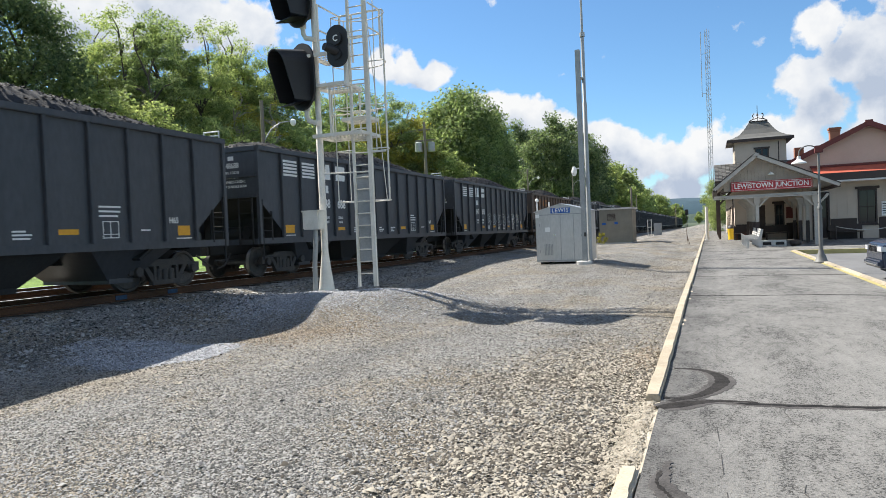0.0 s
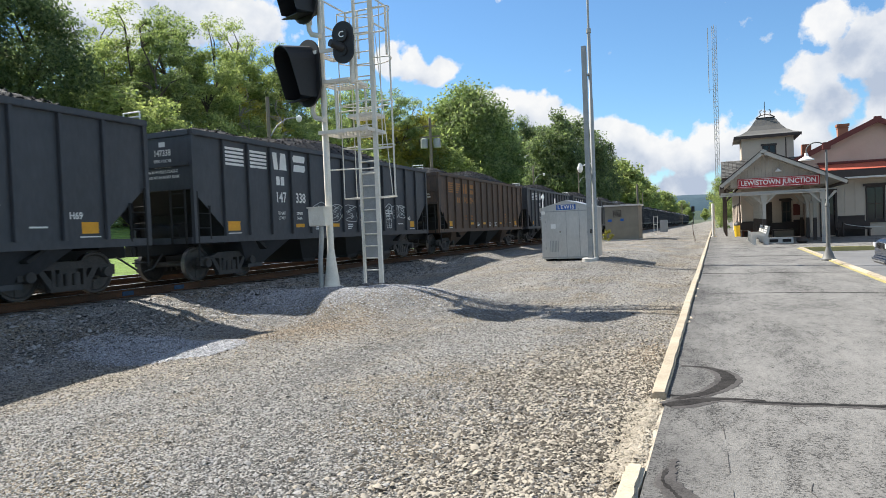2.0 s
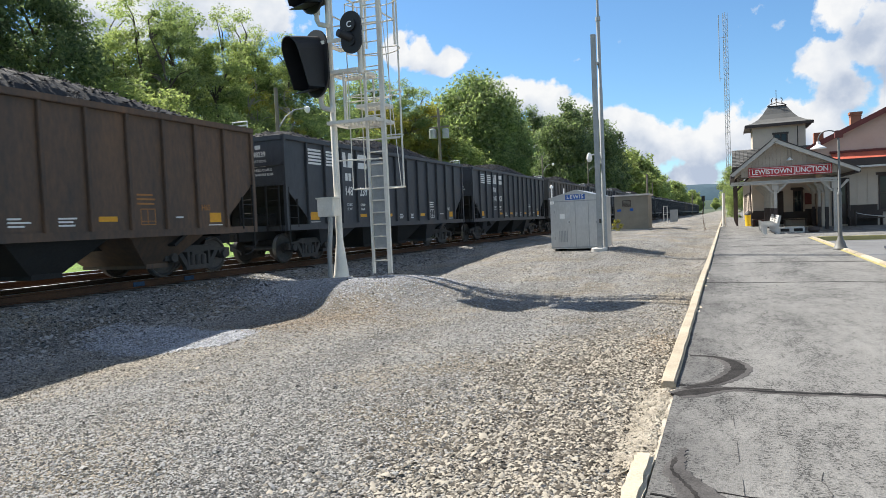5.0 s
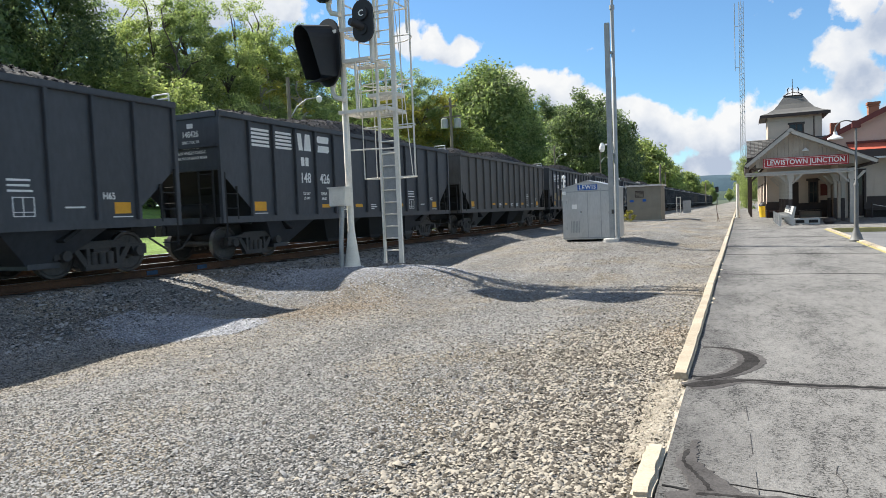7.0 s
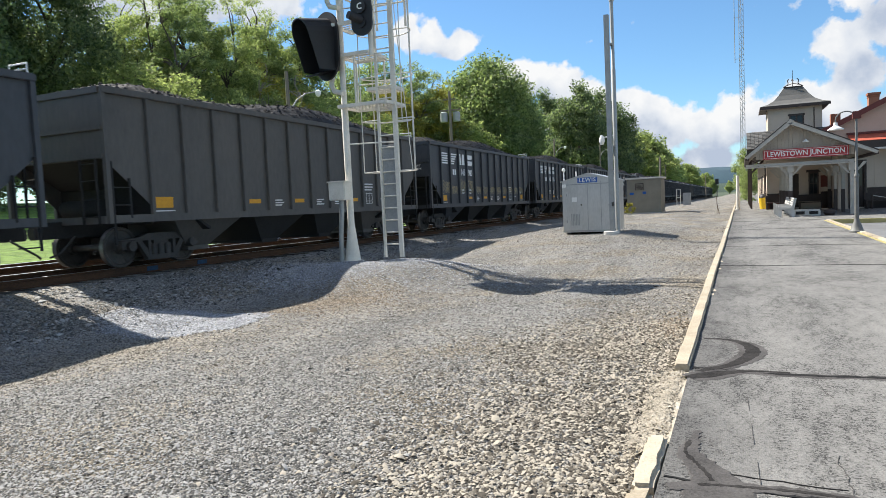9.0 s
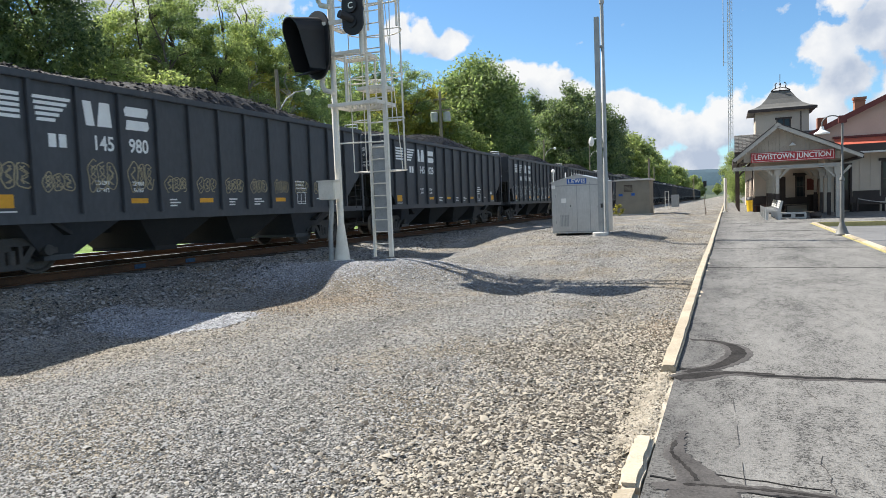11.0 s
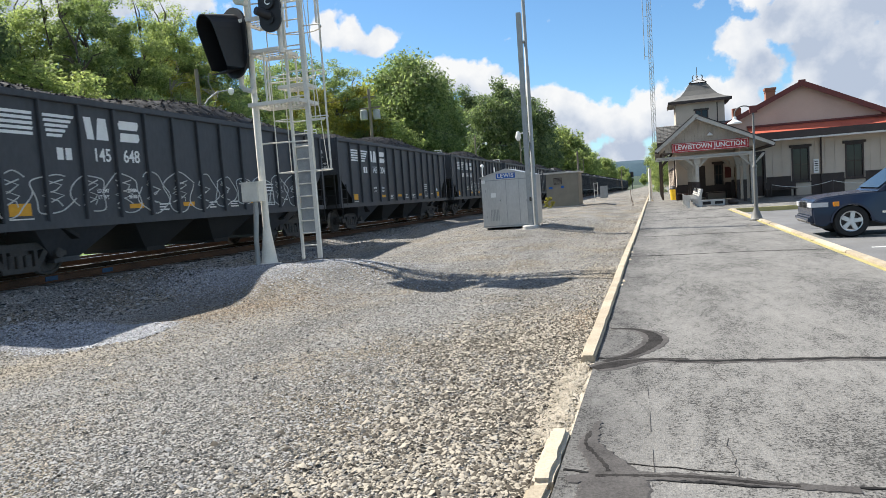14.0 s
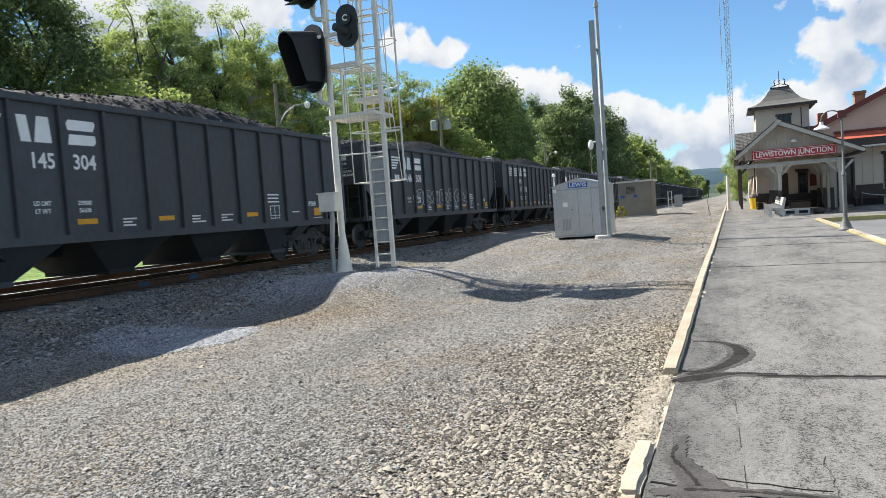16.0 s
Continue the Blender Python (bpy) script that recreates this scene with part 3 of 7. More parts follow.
def make_ground():
    xs = steps((-1500, -200, 5), (-200, -60, 6), (-60, -20, 16), (-20, -12, 24), (-12, -0.6, 76), (-0.6, 20, 10), (20, 1500, 8))
    ys = steps((-300, -10, 8), (-10, 2, 10), (2, 20, 100), (20, 60, 80), (60, 150, 36), (150, 420, 30), (420, 2600, 14))
    me = Mesh()
    nx = len(xs)
    vs = [(x, y, land(x, y)) for y in ys for x in xs]
    fs = [(j * nx + i, j * nx + i + 1, (j + 1) * nx + i + 1, (j + 1) * nx + i) for j in range(len(ys) - 1) for i in range(nx - 1)]
    me.add(vs, fs)
    return solid("ground", me, GROUND, "grey and tan crushed-stone ground beside the railway", "ground", kind="structure", smooth=True)


make_ground()

PLATFORM_L, PLATFORM_R = -0.43, 3.13


def make_platform():
    me = Mesh()
    me.box(PLATFORM_L, PLATFORM_R, -12, 150, -0.4, 0.0)
    ob = solid("pavement", me, ASPHALT, "worn grey asphalt station platform with cracks", "platform", kind="structure")
    lot = Mesh()
    lot.box(3.34, 60, -40, 44.5, -0.5, -0.15)
    solid("road", lot, LOT, "dark grey asphalt car park", "car park", kind="structure")
    walk_ = Mesh()
    walk_.box(3.13, 24, 32.06, 110, -0.45, -0.045)
    solid("pavement", walk_, ASPHALT, "grey asphalt apron before the station", "pavement", kind="structure")
    # painted bay lines
    for k in range(5):
        ln = Mesh()
        ln.box(4.2, 9.4, 7.2 + k * 2.75 - 0.05, 7.2 + k * 2.75 + 0.05, -0.15, -0.146)
        solid("trim", ln, OLD_WHITE, "faded white parking bay line", "road marking", kind="structure")

    layer = [0]

    def ribbon(name, pts, widths, mat, label, top=0.004):
        layer[0] += 1
        top += 0.00025 * (layer[0] % 16)
        me = Mesh()
        vs, fs = [], []
        for i, (x, y) in enumerate(pts):
            a, b = Vector(pts[max(0, i - 1)]), Vector(pts[min(len(pts) - 1, i + 1)])
            d = (b - a).normalized()
            nrm = Vector((-d.y, d.x))
            w = widths[i] / 2
            for s, z in ((-1, -0.004), (-0.86, top), (0.86, top), (1, -0.004)):
                vs.append((x + nrm.x * s * w, y + nrm.y * s * w, z))
        for i in range(len(pts) - 1):
            for j in range(3):
                fs.append((i * 4 + j, i * 4 + j + 1, i * 4 + j + 5, i * 4 + j + 4))
        me.add(vs, fs)
        part(name, me, mat, ob, label)

    rnd = random.Random(5)
    for y0, w in ((5.93, 0.06), (3.60, 0.022), (14.1, 0.04), (18.9, 0.035), (26.5, 0.03), (33.0, 0.03)):
        n = 60
        pts = [(PLATFORM_L + 0.02 + (PLATFORM_R - PLATFORM_L - 0.04) * i / n, y0 - 0.06 * math.sin(i * 0.13) + rnd.uniform(-0.012, 0.012)) for i in range(n + 1)]
        ribbon("crack", pts, [w * rnd.uniform(0.55, 1.3) for _ in pts], TAR, "tarred crack across the platform")
        if 5 < y0 < 10:
            ribbon("stain", [(x, y - 0.01) for x, y in pts[2:]], [0.13 * rnd.uniform(0.8, 1.2) for i in range(2, n + 1)], STAIN_SOFT, "damp edge along the crack", 0.0022)

    def flow(ctrl, per=9):
        """A smooth line through points (x, y, width)."""
        q = [Vector(c) for c in ctrl]
        q = [q[0] * 2 - q[1]] + q + [q[-1] * 2 - q[-2]]
        out = []
        for i in range(1, len(q) - 2):
            for k in range(per):
                t = k / per
                out.append(0.5 * (2 * q[i] + (q[i + 1] - q[i - 1]) * t + (2 * q[i - 1] - 5 * q[i] + 4 * q[i + 1] - q[i + 2]) * t * t + (3 * q[i] - q[i - 1] - 3 * q[i + 1] + q[i + 2]) * t ** 3))
        return out

    hook = flow([(-0.38, 7.13, 0.03), (-0.24, 7.13, 0.05), (-0.1, 7.06, 0.09), (0.02, 6.88, 0.14), (0.06, 6.62, 0.17), (0.0, 6.35, 0.15), (-0.12, 6.08, 0.12), (-0.26, 5.92, 0.10), (-0.36, 5.8, 0.08)])
    wedge = flow([(-0.42, 5.6, 0.14), (-0.3, 5.7, 0.2), (-0.14, 5.82, 0.14), (0.05, 5.9, 0.07), (0.35, 5.92, 0.03)])
    streak = flow([(-0.28, 4.36, 0.02), (-0.3, 4.15, 0.05), (-0.31, 3.98, 0.09), (-0.24, 3.82, 0.12), (-0.17, 3.66, 0.16), (-0.14, 3.5, 0.22), (-0.14, 3.35, 0.24), (-0.17, 3.15, 0.2), (-0.2, 2.95, 0.12), (-0.22, 2.75, 0.03)])
    band = flow([(-0.38, 3.48, 0.05), (-0.2, 3.55, 0.08), (0.0, 3.58, 0.07), (0.3, 3.6, 0.06), (0.6, 3.57, 0.05), (1.0, 3.56, 0.04)])
    for line, label in ((hook, "dark hook-shaped damp stain"), (wedge, "dark damp wedge beside the crack"), (streak, "dark damp streak beside the curb"), (band, "dark damp band along the crack")):
        ribbon("stain", [(p.x, p.y) for p in line], [max(0.012, p.z * 1.55 + rnd.uniform(-0.02, 0.03)) for p in line], STAIN_SOFT, label, 0.0018)
        if line is streak or line is band:
            ribbon("stain", [(p.x - 0.02, p.y) for p in line[8:40]], [0.012 + 0.03 * rnd.random() for p in line[8:40]], STAIN, label, 0.003)
            continue
        ribbon("stain", [(p.x, p.y) for p in line], [max(0.008, p.z * 0.85 + rnd.uniform(-0.012, 0.012)) for p in line], STAIN, label, 0.003)
    for k in range(3):
        x, y = rnd.uniform(-0.1, 2.4), rnd.uniform(3.6, 5.6)
        pts = [(x, y)]
        for i in range(9):
            pts.append((pts[-1][0] + rnd.uniform(-0.02, 0.02), pts[-1][1] + rnd.uniform(0.04, 0.08)))
        ribbon("crack", pts, [0.0035 * rnd.uniform(0.4, 1.2) for _ in pts], STAIN_SOFT, "hairline crack", 0.003)
    for k in range(3):      # long broken hairline along the platform
        pts = [(0.05 * i / 18 + rnd.uniform(-0.002, 0.002), 5.2 - 0.09 * i) for i in range(7 * k, 7 * k + 5)]
        ribbon("crack", pts, [0.004 * rnd.uniform(0.5, 1.3) for _ in pts], STAIN_SOFT, "hairline crack", 0.003)
    pts = [(-0.13 + 0.07 * i + rnd.uniform(-0.01, 0.01), 3.72 - 0.004 * i + rnd.uniform(-0.012, 0.012)) for i in range(9)]
    ribbon("crack", pts, [0.008 * rnd.uniform(0.5, 1.3) for _ in pts], STAIN, "hairline crack", 0.003)
    return ob


make_platform()


def make_curbs():
    rnd = random.Random(11)
    base = thing("baseboard", "cream concrete curb along the platform edge", "curb", kind="structure")
    y = 5.86
    while y < 110:
        n = 5.4 if y < 60 else 10
        me = Mesh()
        dx = rnd.uniform(-0.008, 0.008)
        me.box(-0.552 + dx, -0.432 + dx, y, y + n - 0.014, -0.32, 0.045 + rnd.uniform(-0.006, 0.006))
        d = me.data("curb_block", CURB)
        b = bmesh.new()
        b.from_mesh(d)
        bmesh.ops.subdivide_edges(b, edges=[e for e in b.edges if abs((e.verts[0].co - e.verts[1].co).y) > 1], cuts=16)
        for v in b.verts:
            if v.co.z > 0:
                v.co += Vector((rnd.uniform(-0.005, 0.004), 0, rnd.uniform(-0.004, 0.003)))
        bmesh.ops.bevel(b, geom=[e for e in b.edges if abs((e.verts[0].co - e.verts[1].co).y) > 0.1 and e.verts[0].co.z > 0], offset=0.014, segments=2, affect="EDGES")
        b.to_mesh(d)
        b.free()
        part("curb_block", d, CURB, base)
        y += n
    for y0, y1 in ((1.2, 3.38), (3.43, 4.18)):
        d = Mesh().box(-0.555, -0.44, y0, y1, -0.32, 0.03, c=0.022).data("curb_block", CURB, smooth=True)
        b = bmesh.new()
        b.from_mesh(d)
        bmesh.ops.subdivide_edges(b, edges=[e for e in b.edges if abs((e.verts[0].co - e.verts[1].co).y) > 0.3], cuts=14)
        for v in b.verts:
            if v.co.z > -0.1:
                end = max(0, 1 - min(v.co.y - y0, y1 - v.co.y) / 0.08)
                v.co += Vector((0.014 * noise.noise(v.co * 7), 0.05 * end * noise.noise(v.co * 11 + Vector((3, 1, 0))), 0.01 * noise.noise(v.co * 9 + Vector((0, 5, 0))) - 0.012 * end))
        b.to_mesh(d)
        b.free()
        part("curb_block", d, CURB, base, "broken-ended cream curb block")
    for k in range(7):      # split flakes on the inner edge
        y = rnd.uniform(6, 34)
        me = Mesh()
        w = rnd.uniform(0.03, 0.08)
        me.prism([(-0.432, y), (-0.432 + w, y + 0.05), (-0.432 + w * 0.8, y + 0.18), (-0.432, y + rnd.uniform(0.2, 0.4))], "z", -0.01, 0.006)
        part("flake", me, CURB, base)
    ye = thing("trim", "cream curb with a yellow mossy edge along the car park", "curb", kind="structure")
    y = -6.0
    while y < 31.8:
        me = Mesh()
        me.box(3.20, 3.335, y, min(31.85, y + 2.4) - 0.012, -0.35, 0.055, c=0.012)
        part("curb_block", me, CURB, ye)
        me = Mesh()
        me.box(3.132, 3.197, y, min(31.85, y + 2.4), -0.2, 0.022 + rnd.uniform(-0.006, 0.006), c=0.008)
        part("edge_strip", me, YELLOW_CURB, ye, "yellow-green weathered paint edge")
        y += 2.4
    me = Mesh()
    me.box(3.34, 24, 31.86, 32.04, -0.35, 0.03, c=0.012)
    part("curb_block", me, YELLOW_CURB, ye)


make_curbs()


# ---- loose stones ----
def stones(name, material, label, count, spot, size, seed):
    """Crushed stone: squashed, knocked-about lumps, one joined mesh."""
    rng = np.random.default_rng(seed)
    pts = []
    while len(pts) < count:
        p = spot(rng)
        if p:
            pts.append(p)
    c = np.array(pts)
    n = len(c)
    ico = np.array([(0, 0, 1), (0.9, 0, 0.25), (0.28, 0.85, 0.3), (-0.72, 0.52, 0.2), (-0.72, -0.52, 0.28), (0.28, -0.85, 0.22)])
    ico[1:, 2] -= 0.45
    tri = np.array([(0, 1, 2), (0, 2, 3), (0, 3, 4), (0, 4, 5), (0, 5, 1)])
    s = size * rng.lognormal(0, 0.35, (n, 1, 1))
    shape = ico[None] * (1 + rng.uniform(-0.32, 0.32, (n, 6, 3)))
    shape[:, :, 2] *= rng.uniform(0.25, 0.55, (n, 1))
    shape[:, :, 1] *= rng.uniform(0.55, 1.0, (n, 1))
    a, tx, ty = rng.uniform(0, 6.283, n), rng.normal(0, 0.32, n), rng.normal(0, 0.32, n)
    v = shape * s
    x = v[:, :, 0] * np.cos(a)[:, None] - v[:, :, 1] * np.sin(a)[:, None]
    y = v[:, :, 0] * np.sin(a)[:, None] + v[:, :, 1] * np.cos(a)[:, None]
    z = v[:, :, 2] + x * tx[:, None] + y * ty[:, None]
    v = np.stack((x, y, z), 2) + c[:, None, :]
    me = bpy.data.meshes.new(name)
    me.vertices.add(n * 6), me.loops.add(n * 15), me.polygons.add(n * 5)
    me.vertices.foreach_set("co", v.astype(np.float32).ravel())
    me.loops.foreach_set("vertex_index", (tri[None] + 6 * np.arange(n)[:, None, None]).astype(np.int32).ravel())
    me.polygons.foreach_set("loop_start", np.arange(0, n * 15, 3, dtype=np.int32))
    me.update(calc_edges=True)
    me.materials.append(material)
    return tagged(new(name, me), label, "gravel", kind="stuff")


GX, GY = steps((-12.2, -0.45, 94)), steps((1.5, 40, 220))
GRID = np.array([[land(x, y) for x in GX] for y in GY])


def land_fast(x, y):
    i = min(len(GX) - 2, max(0, int((x - GX[0]) / (GX[1] - GX[0]))))
    j = min(len(GY) - 2, max(0, int((y - GY[0]) / (GY[1] - GY[0]))))
    u, w = (x - GX[i]) / (GX[1] - GX[0]), (y - GY[j]) / (GY[1] - GY[0])
    return (GRID[j, i] * (1 - u) + GRID[j, i + 1] * u) * (1 - w) + (GRID[j + 1, i] * (1 - u) + GRID[j + 1, i + 1] * u) * w


def tan_share(x, y):
    k = 0.5 + 0.75 * noise.noise(Vector((x * 0.5, y * 0.35, 21)))
    k += 0.55 * max(0, 1 - abs(x + 1.0) / 1.6) - 0.5 * math.exp(-(((x + 3.6) / 1.5) ** 2))
    k += 0.6 * math.exp(-(((x + 6.6) / 1.0) ** 2 + ((y - 10.2) / 1.4) ** 2)) + 0.45 * math.exp(-(((x + 8.0) / 1.4) ** 2 + ((y - 6.6) / 1.6) ** 2))
    return k


def near_spot(want_tan):
    def f(rng):
        y = 2.2 + 9.3 * rng.random() ** 1.35
        x = -0.62 - rng.random() * min(10.2, 2.6 + y * 1.25)
        if (tan_share(x, y) + rng.uniform(-0.35, 0.35) > 0.5) != want_tan:
            return None
        return (x, y, land_fast(x, y) + 0.004)
    return f


def far_spot(want_tan):
    def f(rng):
        y = 11.5 + 20 * rng.random()
        x = -0.62 - rng.random() * 10
        if (tan_share(x, y) + rng.uniform(-0.35, 0.35) > 0.5) != want_tan:
            return None
        return (x, y, land_fast(x, y) + 0.004)
    return f


def heap_spot(rng):
    x, y = rng.normal(-8.0, 1.6), rng.normal(13.4, 0.95)
    return (x, y, land_fast(x, y) + 0.004) if -11 < x < -4 and 10.5 < y < 17 else None


def shoulder_spot(rng):
    x, y = rng.uniform(-12.1, -9.4), rng.uniform(6, 32)
    return (x, y, land_fast(x, y) + 0.006)


def round_spot(x, sx, y, sy, lift=0.006):
    """Strewn round a place, thinning outwards."""
    def f(rng):
        a, b = rng.normal(x, sx), rng.normal(y, sy)
        return (a, b, land_fast(a, b) + lift) if a < -0.6 else None
    return f


def ditch_patch(rng):
    """The long patch of fresh ballast in the ditch, with a ragged edge."""
    x, y = rng.uniform(-10.2, -6.9), rng.uniform(6.9, 9.7)
    u, w = (x + 8.5) * 0.86 + (y - 8.2) * 0.5, (y - 8.2) * 0.86 - (x + 8.5) * 0.1
    edge = (u / 1.65) ** 2 + (w / 0.85) ** 2 + 0.5 * noise.noise(Vector((x * 1.7, y * 1.7, 4)))
    return (x, y, land_fast(x, y) + 0.008) if edge + rng.normal(0, 0.12) < 0.85 else None


stones("gravel", STONE_GREY, "grey crushed limestone gravel", 80000, near_spot(False), 0.0102, 1)
stones("gravel", STONE_TAN, "tan and buff river gravel", 36000, near_spot(True), 0.0122, 2)
stones("gravel", STONE_TAN, "coarse buff and grey stones beside the platform edge", 12000,
       lambda rng: (lambda x, y: (x, y, land_fast(x, y) + 0.006))(-0.6 - abs(rng.normal(0, 0.85)), 2.2 + 6.5 * rng.random() ** 1.2), 0.0155, 12)
stones("gravel", STONE_GREY, "grey crushed limestone gravel further off", 26000, far_spot(False), 0.0165, 3)
stones("gravel", STONE_TAN, "tan gravel further off", 15000, far_spot(True), 0.0165, 4)
stones("gravel", STONE_BLUE, "heap of fresh blue-grey ballast round the signal foot", 20000, heap_spot, 0.015, 5)
stones("gravel", STONE_GREY, "dark ballast shoulder of the track", 12000, shoulder_spot, 0.03, 6)
stones("gravel", STONE_BLUE, "patch of blue-grey ballast in the ditch", 15000, ditch_patch, 0.015, 7)
stones("gravel", STONE_BLUE, "spill of blue-grey ballast on the track shoulder", 5000, round_spot(-10.0, 0.55, 13.6, 1.0), 0.016, 13)
stones("gravel", SAND, "crumbled cream concrete between the curb blocks", 3000,
       lambda rng: (lambda x, y: (x, y, -0.10 + 0.09 * max(0, 1 - abs(x + 0.5) / 0.3)))(rng.normal(-0.54, 0.09), rng.uniform(4.1, 5.9)), 0.011, 8)
stones("gravel", STONE_BLUE, "blue-grey ballast on the skirt of the heap", 7000, round_spot(-9.2, 0.6, 12.7, 0.55), 0.015, 14)
stones("gravel", STONE_RUST, "rust-brown gravel at the foot of the heap", 5200, round_spot(-6.9, 0.7, 10.3, 0.85), 0.016, 9)
stones("gravel", STONE_RUST, "rust-brown stones beside the curb", 600, round_spot(-0.82, 0.13, 8.4, 0.45, 0.008), 0.013, 10)


def sand_patch():
    me = Mesh()
    vs, nx, ny = [], 14, 46
    for j in range(ny + 1):
        for i in range(nx + 1):
            u, y = i / nx, 4.16 + 1.72 * j / ny
            x = -0.425 - u * (0.24 + 0.14 * noise.noise(Vector((y * 1.7, 3, 1))))
            vs.append((x, y, -0.015 - 0.12 * u ** 1.3 + 0.018 * noise.noise(Vector((x * 9, y * 7, 5)))))
    me.add(vs, [(j * (nx + 1) + i, j * (nx + 1) + i + 1, (j + 1) * (nx + 1) + i + 1, (j + 1) * (nx + 1) + i) for j in range(ny) for i in range(nx)])
    solid("ground", me, SAND, "crumbled pale concrete where the curb is broken", "rubble", kind="structure", smooth=True)


sand_patch()


# ---- track ----
RAIL_Z = 0.387


def make_track(name, xc, label, detail):
    ob = thing(name, label, "railway track", kind="structure")
    for side in (-1, 1):
        x = xc + side * 0.755
        for y0, y1 in ((-60, 0), (0, 30), (30, 80), (80, 200), (200, 420)):
            me, top = Mesh(), Mesh()
            prof = [(-0.07, -0.186), (0.07, -0.186), (0.07, -0.172), (0.012, -0.15), (0.011, -0.05), (0.036, -0.036), (0.036, -0.004), (-0.036, -0.004), (-0.036, -0.036), (-0.011, -0.05), (-0.012, -0.15), (-0.07, -0.172)]
            za, zb = RAIL_Z + grade(y0), RAIL_Z + grade(y1)
            n = len(prof)
            vs = [(x + a, y0, za + b) for a, b in prof] + [(x + a, y1, zb + b) for a, b in prof]
            me.add(vs, [(i, (i + 1) % n, n + (i + 1) % n, n + i) for i in range(n)])
            part("rail", me, RAIL_SIDE, ob, "brown rusted rail")
            top.add([(x - 0.03, y0, za - 0.004), (x + 0.03, y0, za - 0.004), (x + 0.03, y1, zb - 0.004), (x - 0.03, y1, zb - 0.004),
                     (x - 0.026, y0, za), (x + 0.026, y0, za), (x + 0.026, y1, zb), (x - 0.026, y1, zb)],
                    [(4, 5, 6, 7), (0, 1, 5, 4), (3, 7, 6, 2), (0, 4, 7, 3), (1, 2, 6, 5)])
            part("rail_head", top, RAIL_TOP, ob, "bright worn running surface")
    tie = Mesh().box(-1.3, 1.3, -0.115, 0.115, -0.18, 0, c=0.012).data("tie", TIE)
    rnd = random.Random(xc)
    y = -4.0
    while y < 150:
        part("tie", tie, TIE, ob, m=pose(xc + rnd.uniform(-0.03, 0.03), y, RAIL_Z + grade(y) - 0.188, 0, 0, rnd.uniform(-1, 1)))
        y += 0.54
    if detail:
        for y in (11.6, 13.2, 6.9):
            me = Mesh().box(xc + 0.765, xc + 0.782, y - 0.16, y + 0.16, RAIL_Z + grade(y) - 0.15, RAIL_Z + grade(y) - 0.05)
            part("paint_mark", me, SPRAY_BLUE, ob, "blue spray mark on the rail web")


make_track("trim", -13.56, "main track with rusty rails on dark wooden ties", True)
make_track("trim", -17.75, "second track behind the train", False)


# ---- coal train ----
CAR_PITCH, BODY, WHEEL_R = 15.8, 14.4, 0.457
Y0, Y1 = 0.7, 15.1


def truck(parent, y, iron):
    t = new("truck")
    t.parent, t.matrix_basis = parent, pose(0, y, 0)
    tagged(t, "cast-iron freight truck")
    for s in (-1, 1):
        me = Mesh()
        x0, x1 = (1.0, 1.14) if s > 0 else (-1.14, -1.0)
        # arched cast side frame with two windows
        me.prism([(-1.12, 0.62), (-0.62, 0.66), (-0.42, 0.74), (0.42, 0.74), (0.62, 0.66), (1.12, 0.62), (1.12, 0.40), (0.78, 0.42), (0.72, 0.58), (-0.72, 0.58), (-0.78, 0.42), (-1.12, 0.40)], "x", x0, x1)
        for q in (-1, 1):
            me.prism([(q * 0.72, 0.60), (q * 0.58, 0.60), (q * 0.30, 0.22), (q * 0.42, 0.16)], "x", x0 + 0.01, x1 - 0.01)
            me.box(x0, x1, q * 0.36 - 0.04, q * 0.36 + 0.04, 0.2, 0.62)
            me.tube((s * 1.02, q * 0.89, 0.47), (s * 1.22, q * 0.89, 0.47), 0.13, 0.11, n=12)
        me.box(x0, x1, -0.44, 0.44, 0.13, 0.24)
        for q in (-0.2, -0.0, 0.2):
            me.tube((s * 1.07, q, 0.24), (s * 1.07, q, 0.5), 0.085, n=10)
        part("side_frame", me, iron, t, smooth=True)
    part("bolster", Mesh().box(-1.1, 1.1, -0.2, 0.2, 0.48, 0.66).box(-0.4, 0.4, -0.3, 0.3, 0.62, 0.95), iron, t)
    for q in (-0.89, 0.89):
        me = Mesh()
        for s in (-1, 1):
            xa = s * 0.755
            me.lathe([(0.08, xa - 0.09), (0.30, xa - 0.05), (0.40, xa - 0.075), (0.455, xa - 0.068), (0.452, xa + 0.06), (0.40, xa + 0.066), (0.37, xa + 0.035), (0.16, xa + 0.03), (0.13, xa + 0.1)], (0, 0, 0), "x", 28)
        me.tube((-1.0, 0, 0), (1.0, 0, 0), 0.08, n=10)
        me.box(0.80, 0.808, -0.05, 0.05, 0.17, 0.36)
        w = part("wheelset", me, WHEEL_STEEL, t, smooth=True, m=pose(0, q, WHEEL_R))
        part("tread", Mesh().lathe([(0.458, 0.70), (0.4585, 0.815)], (0, 0, 0), "x", 28, caps=False), TREAD, w, "polished wheel tread", smooth=True)
    return t


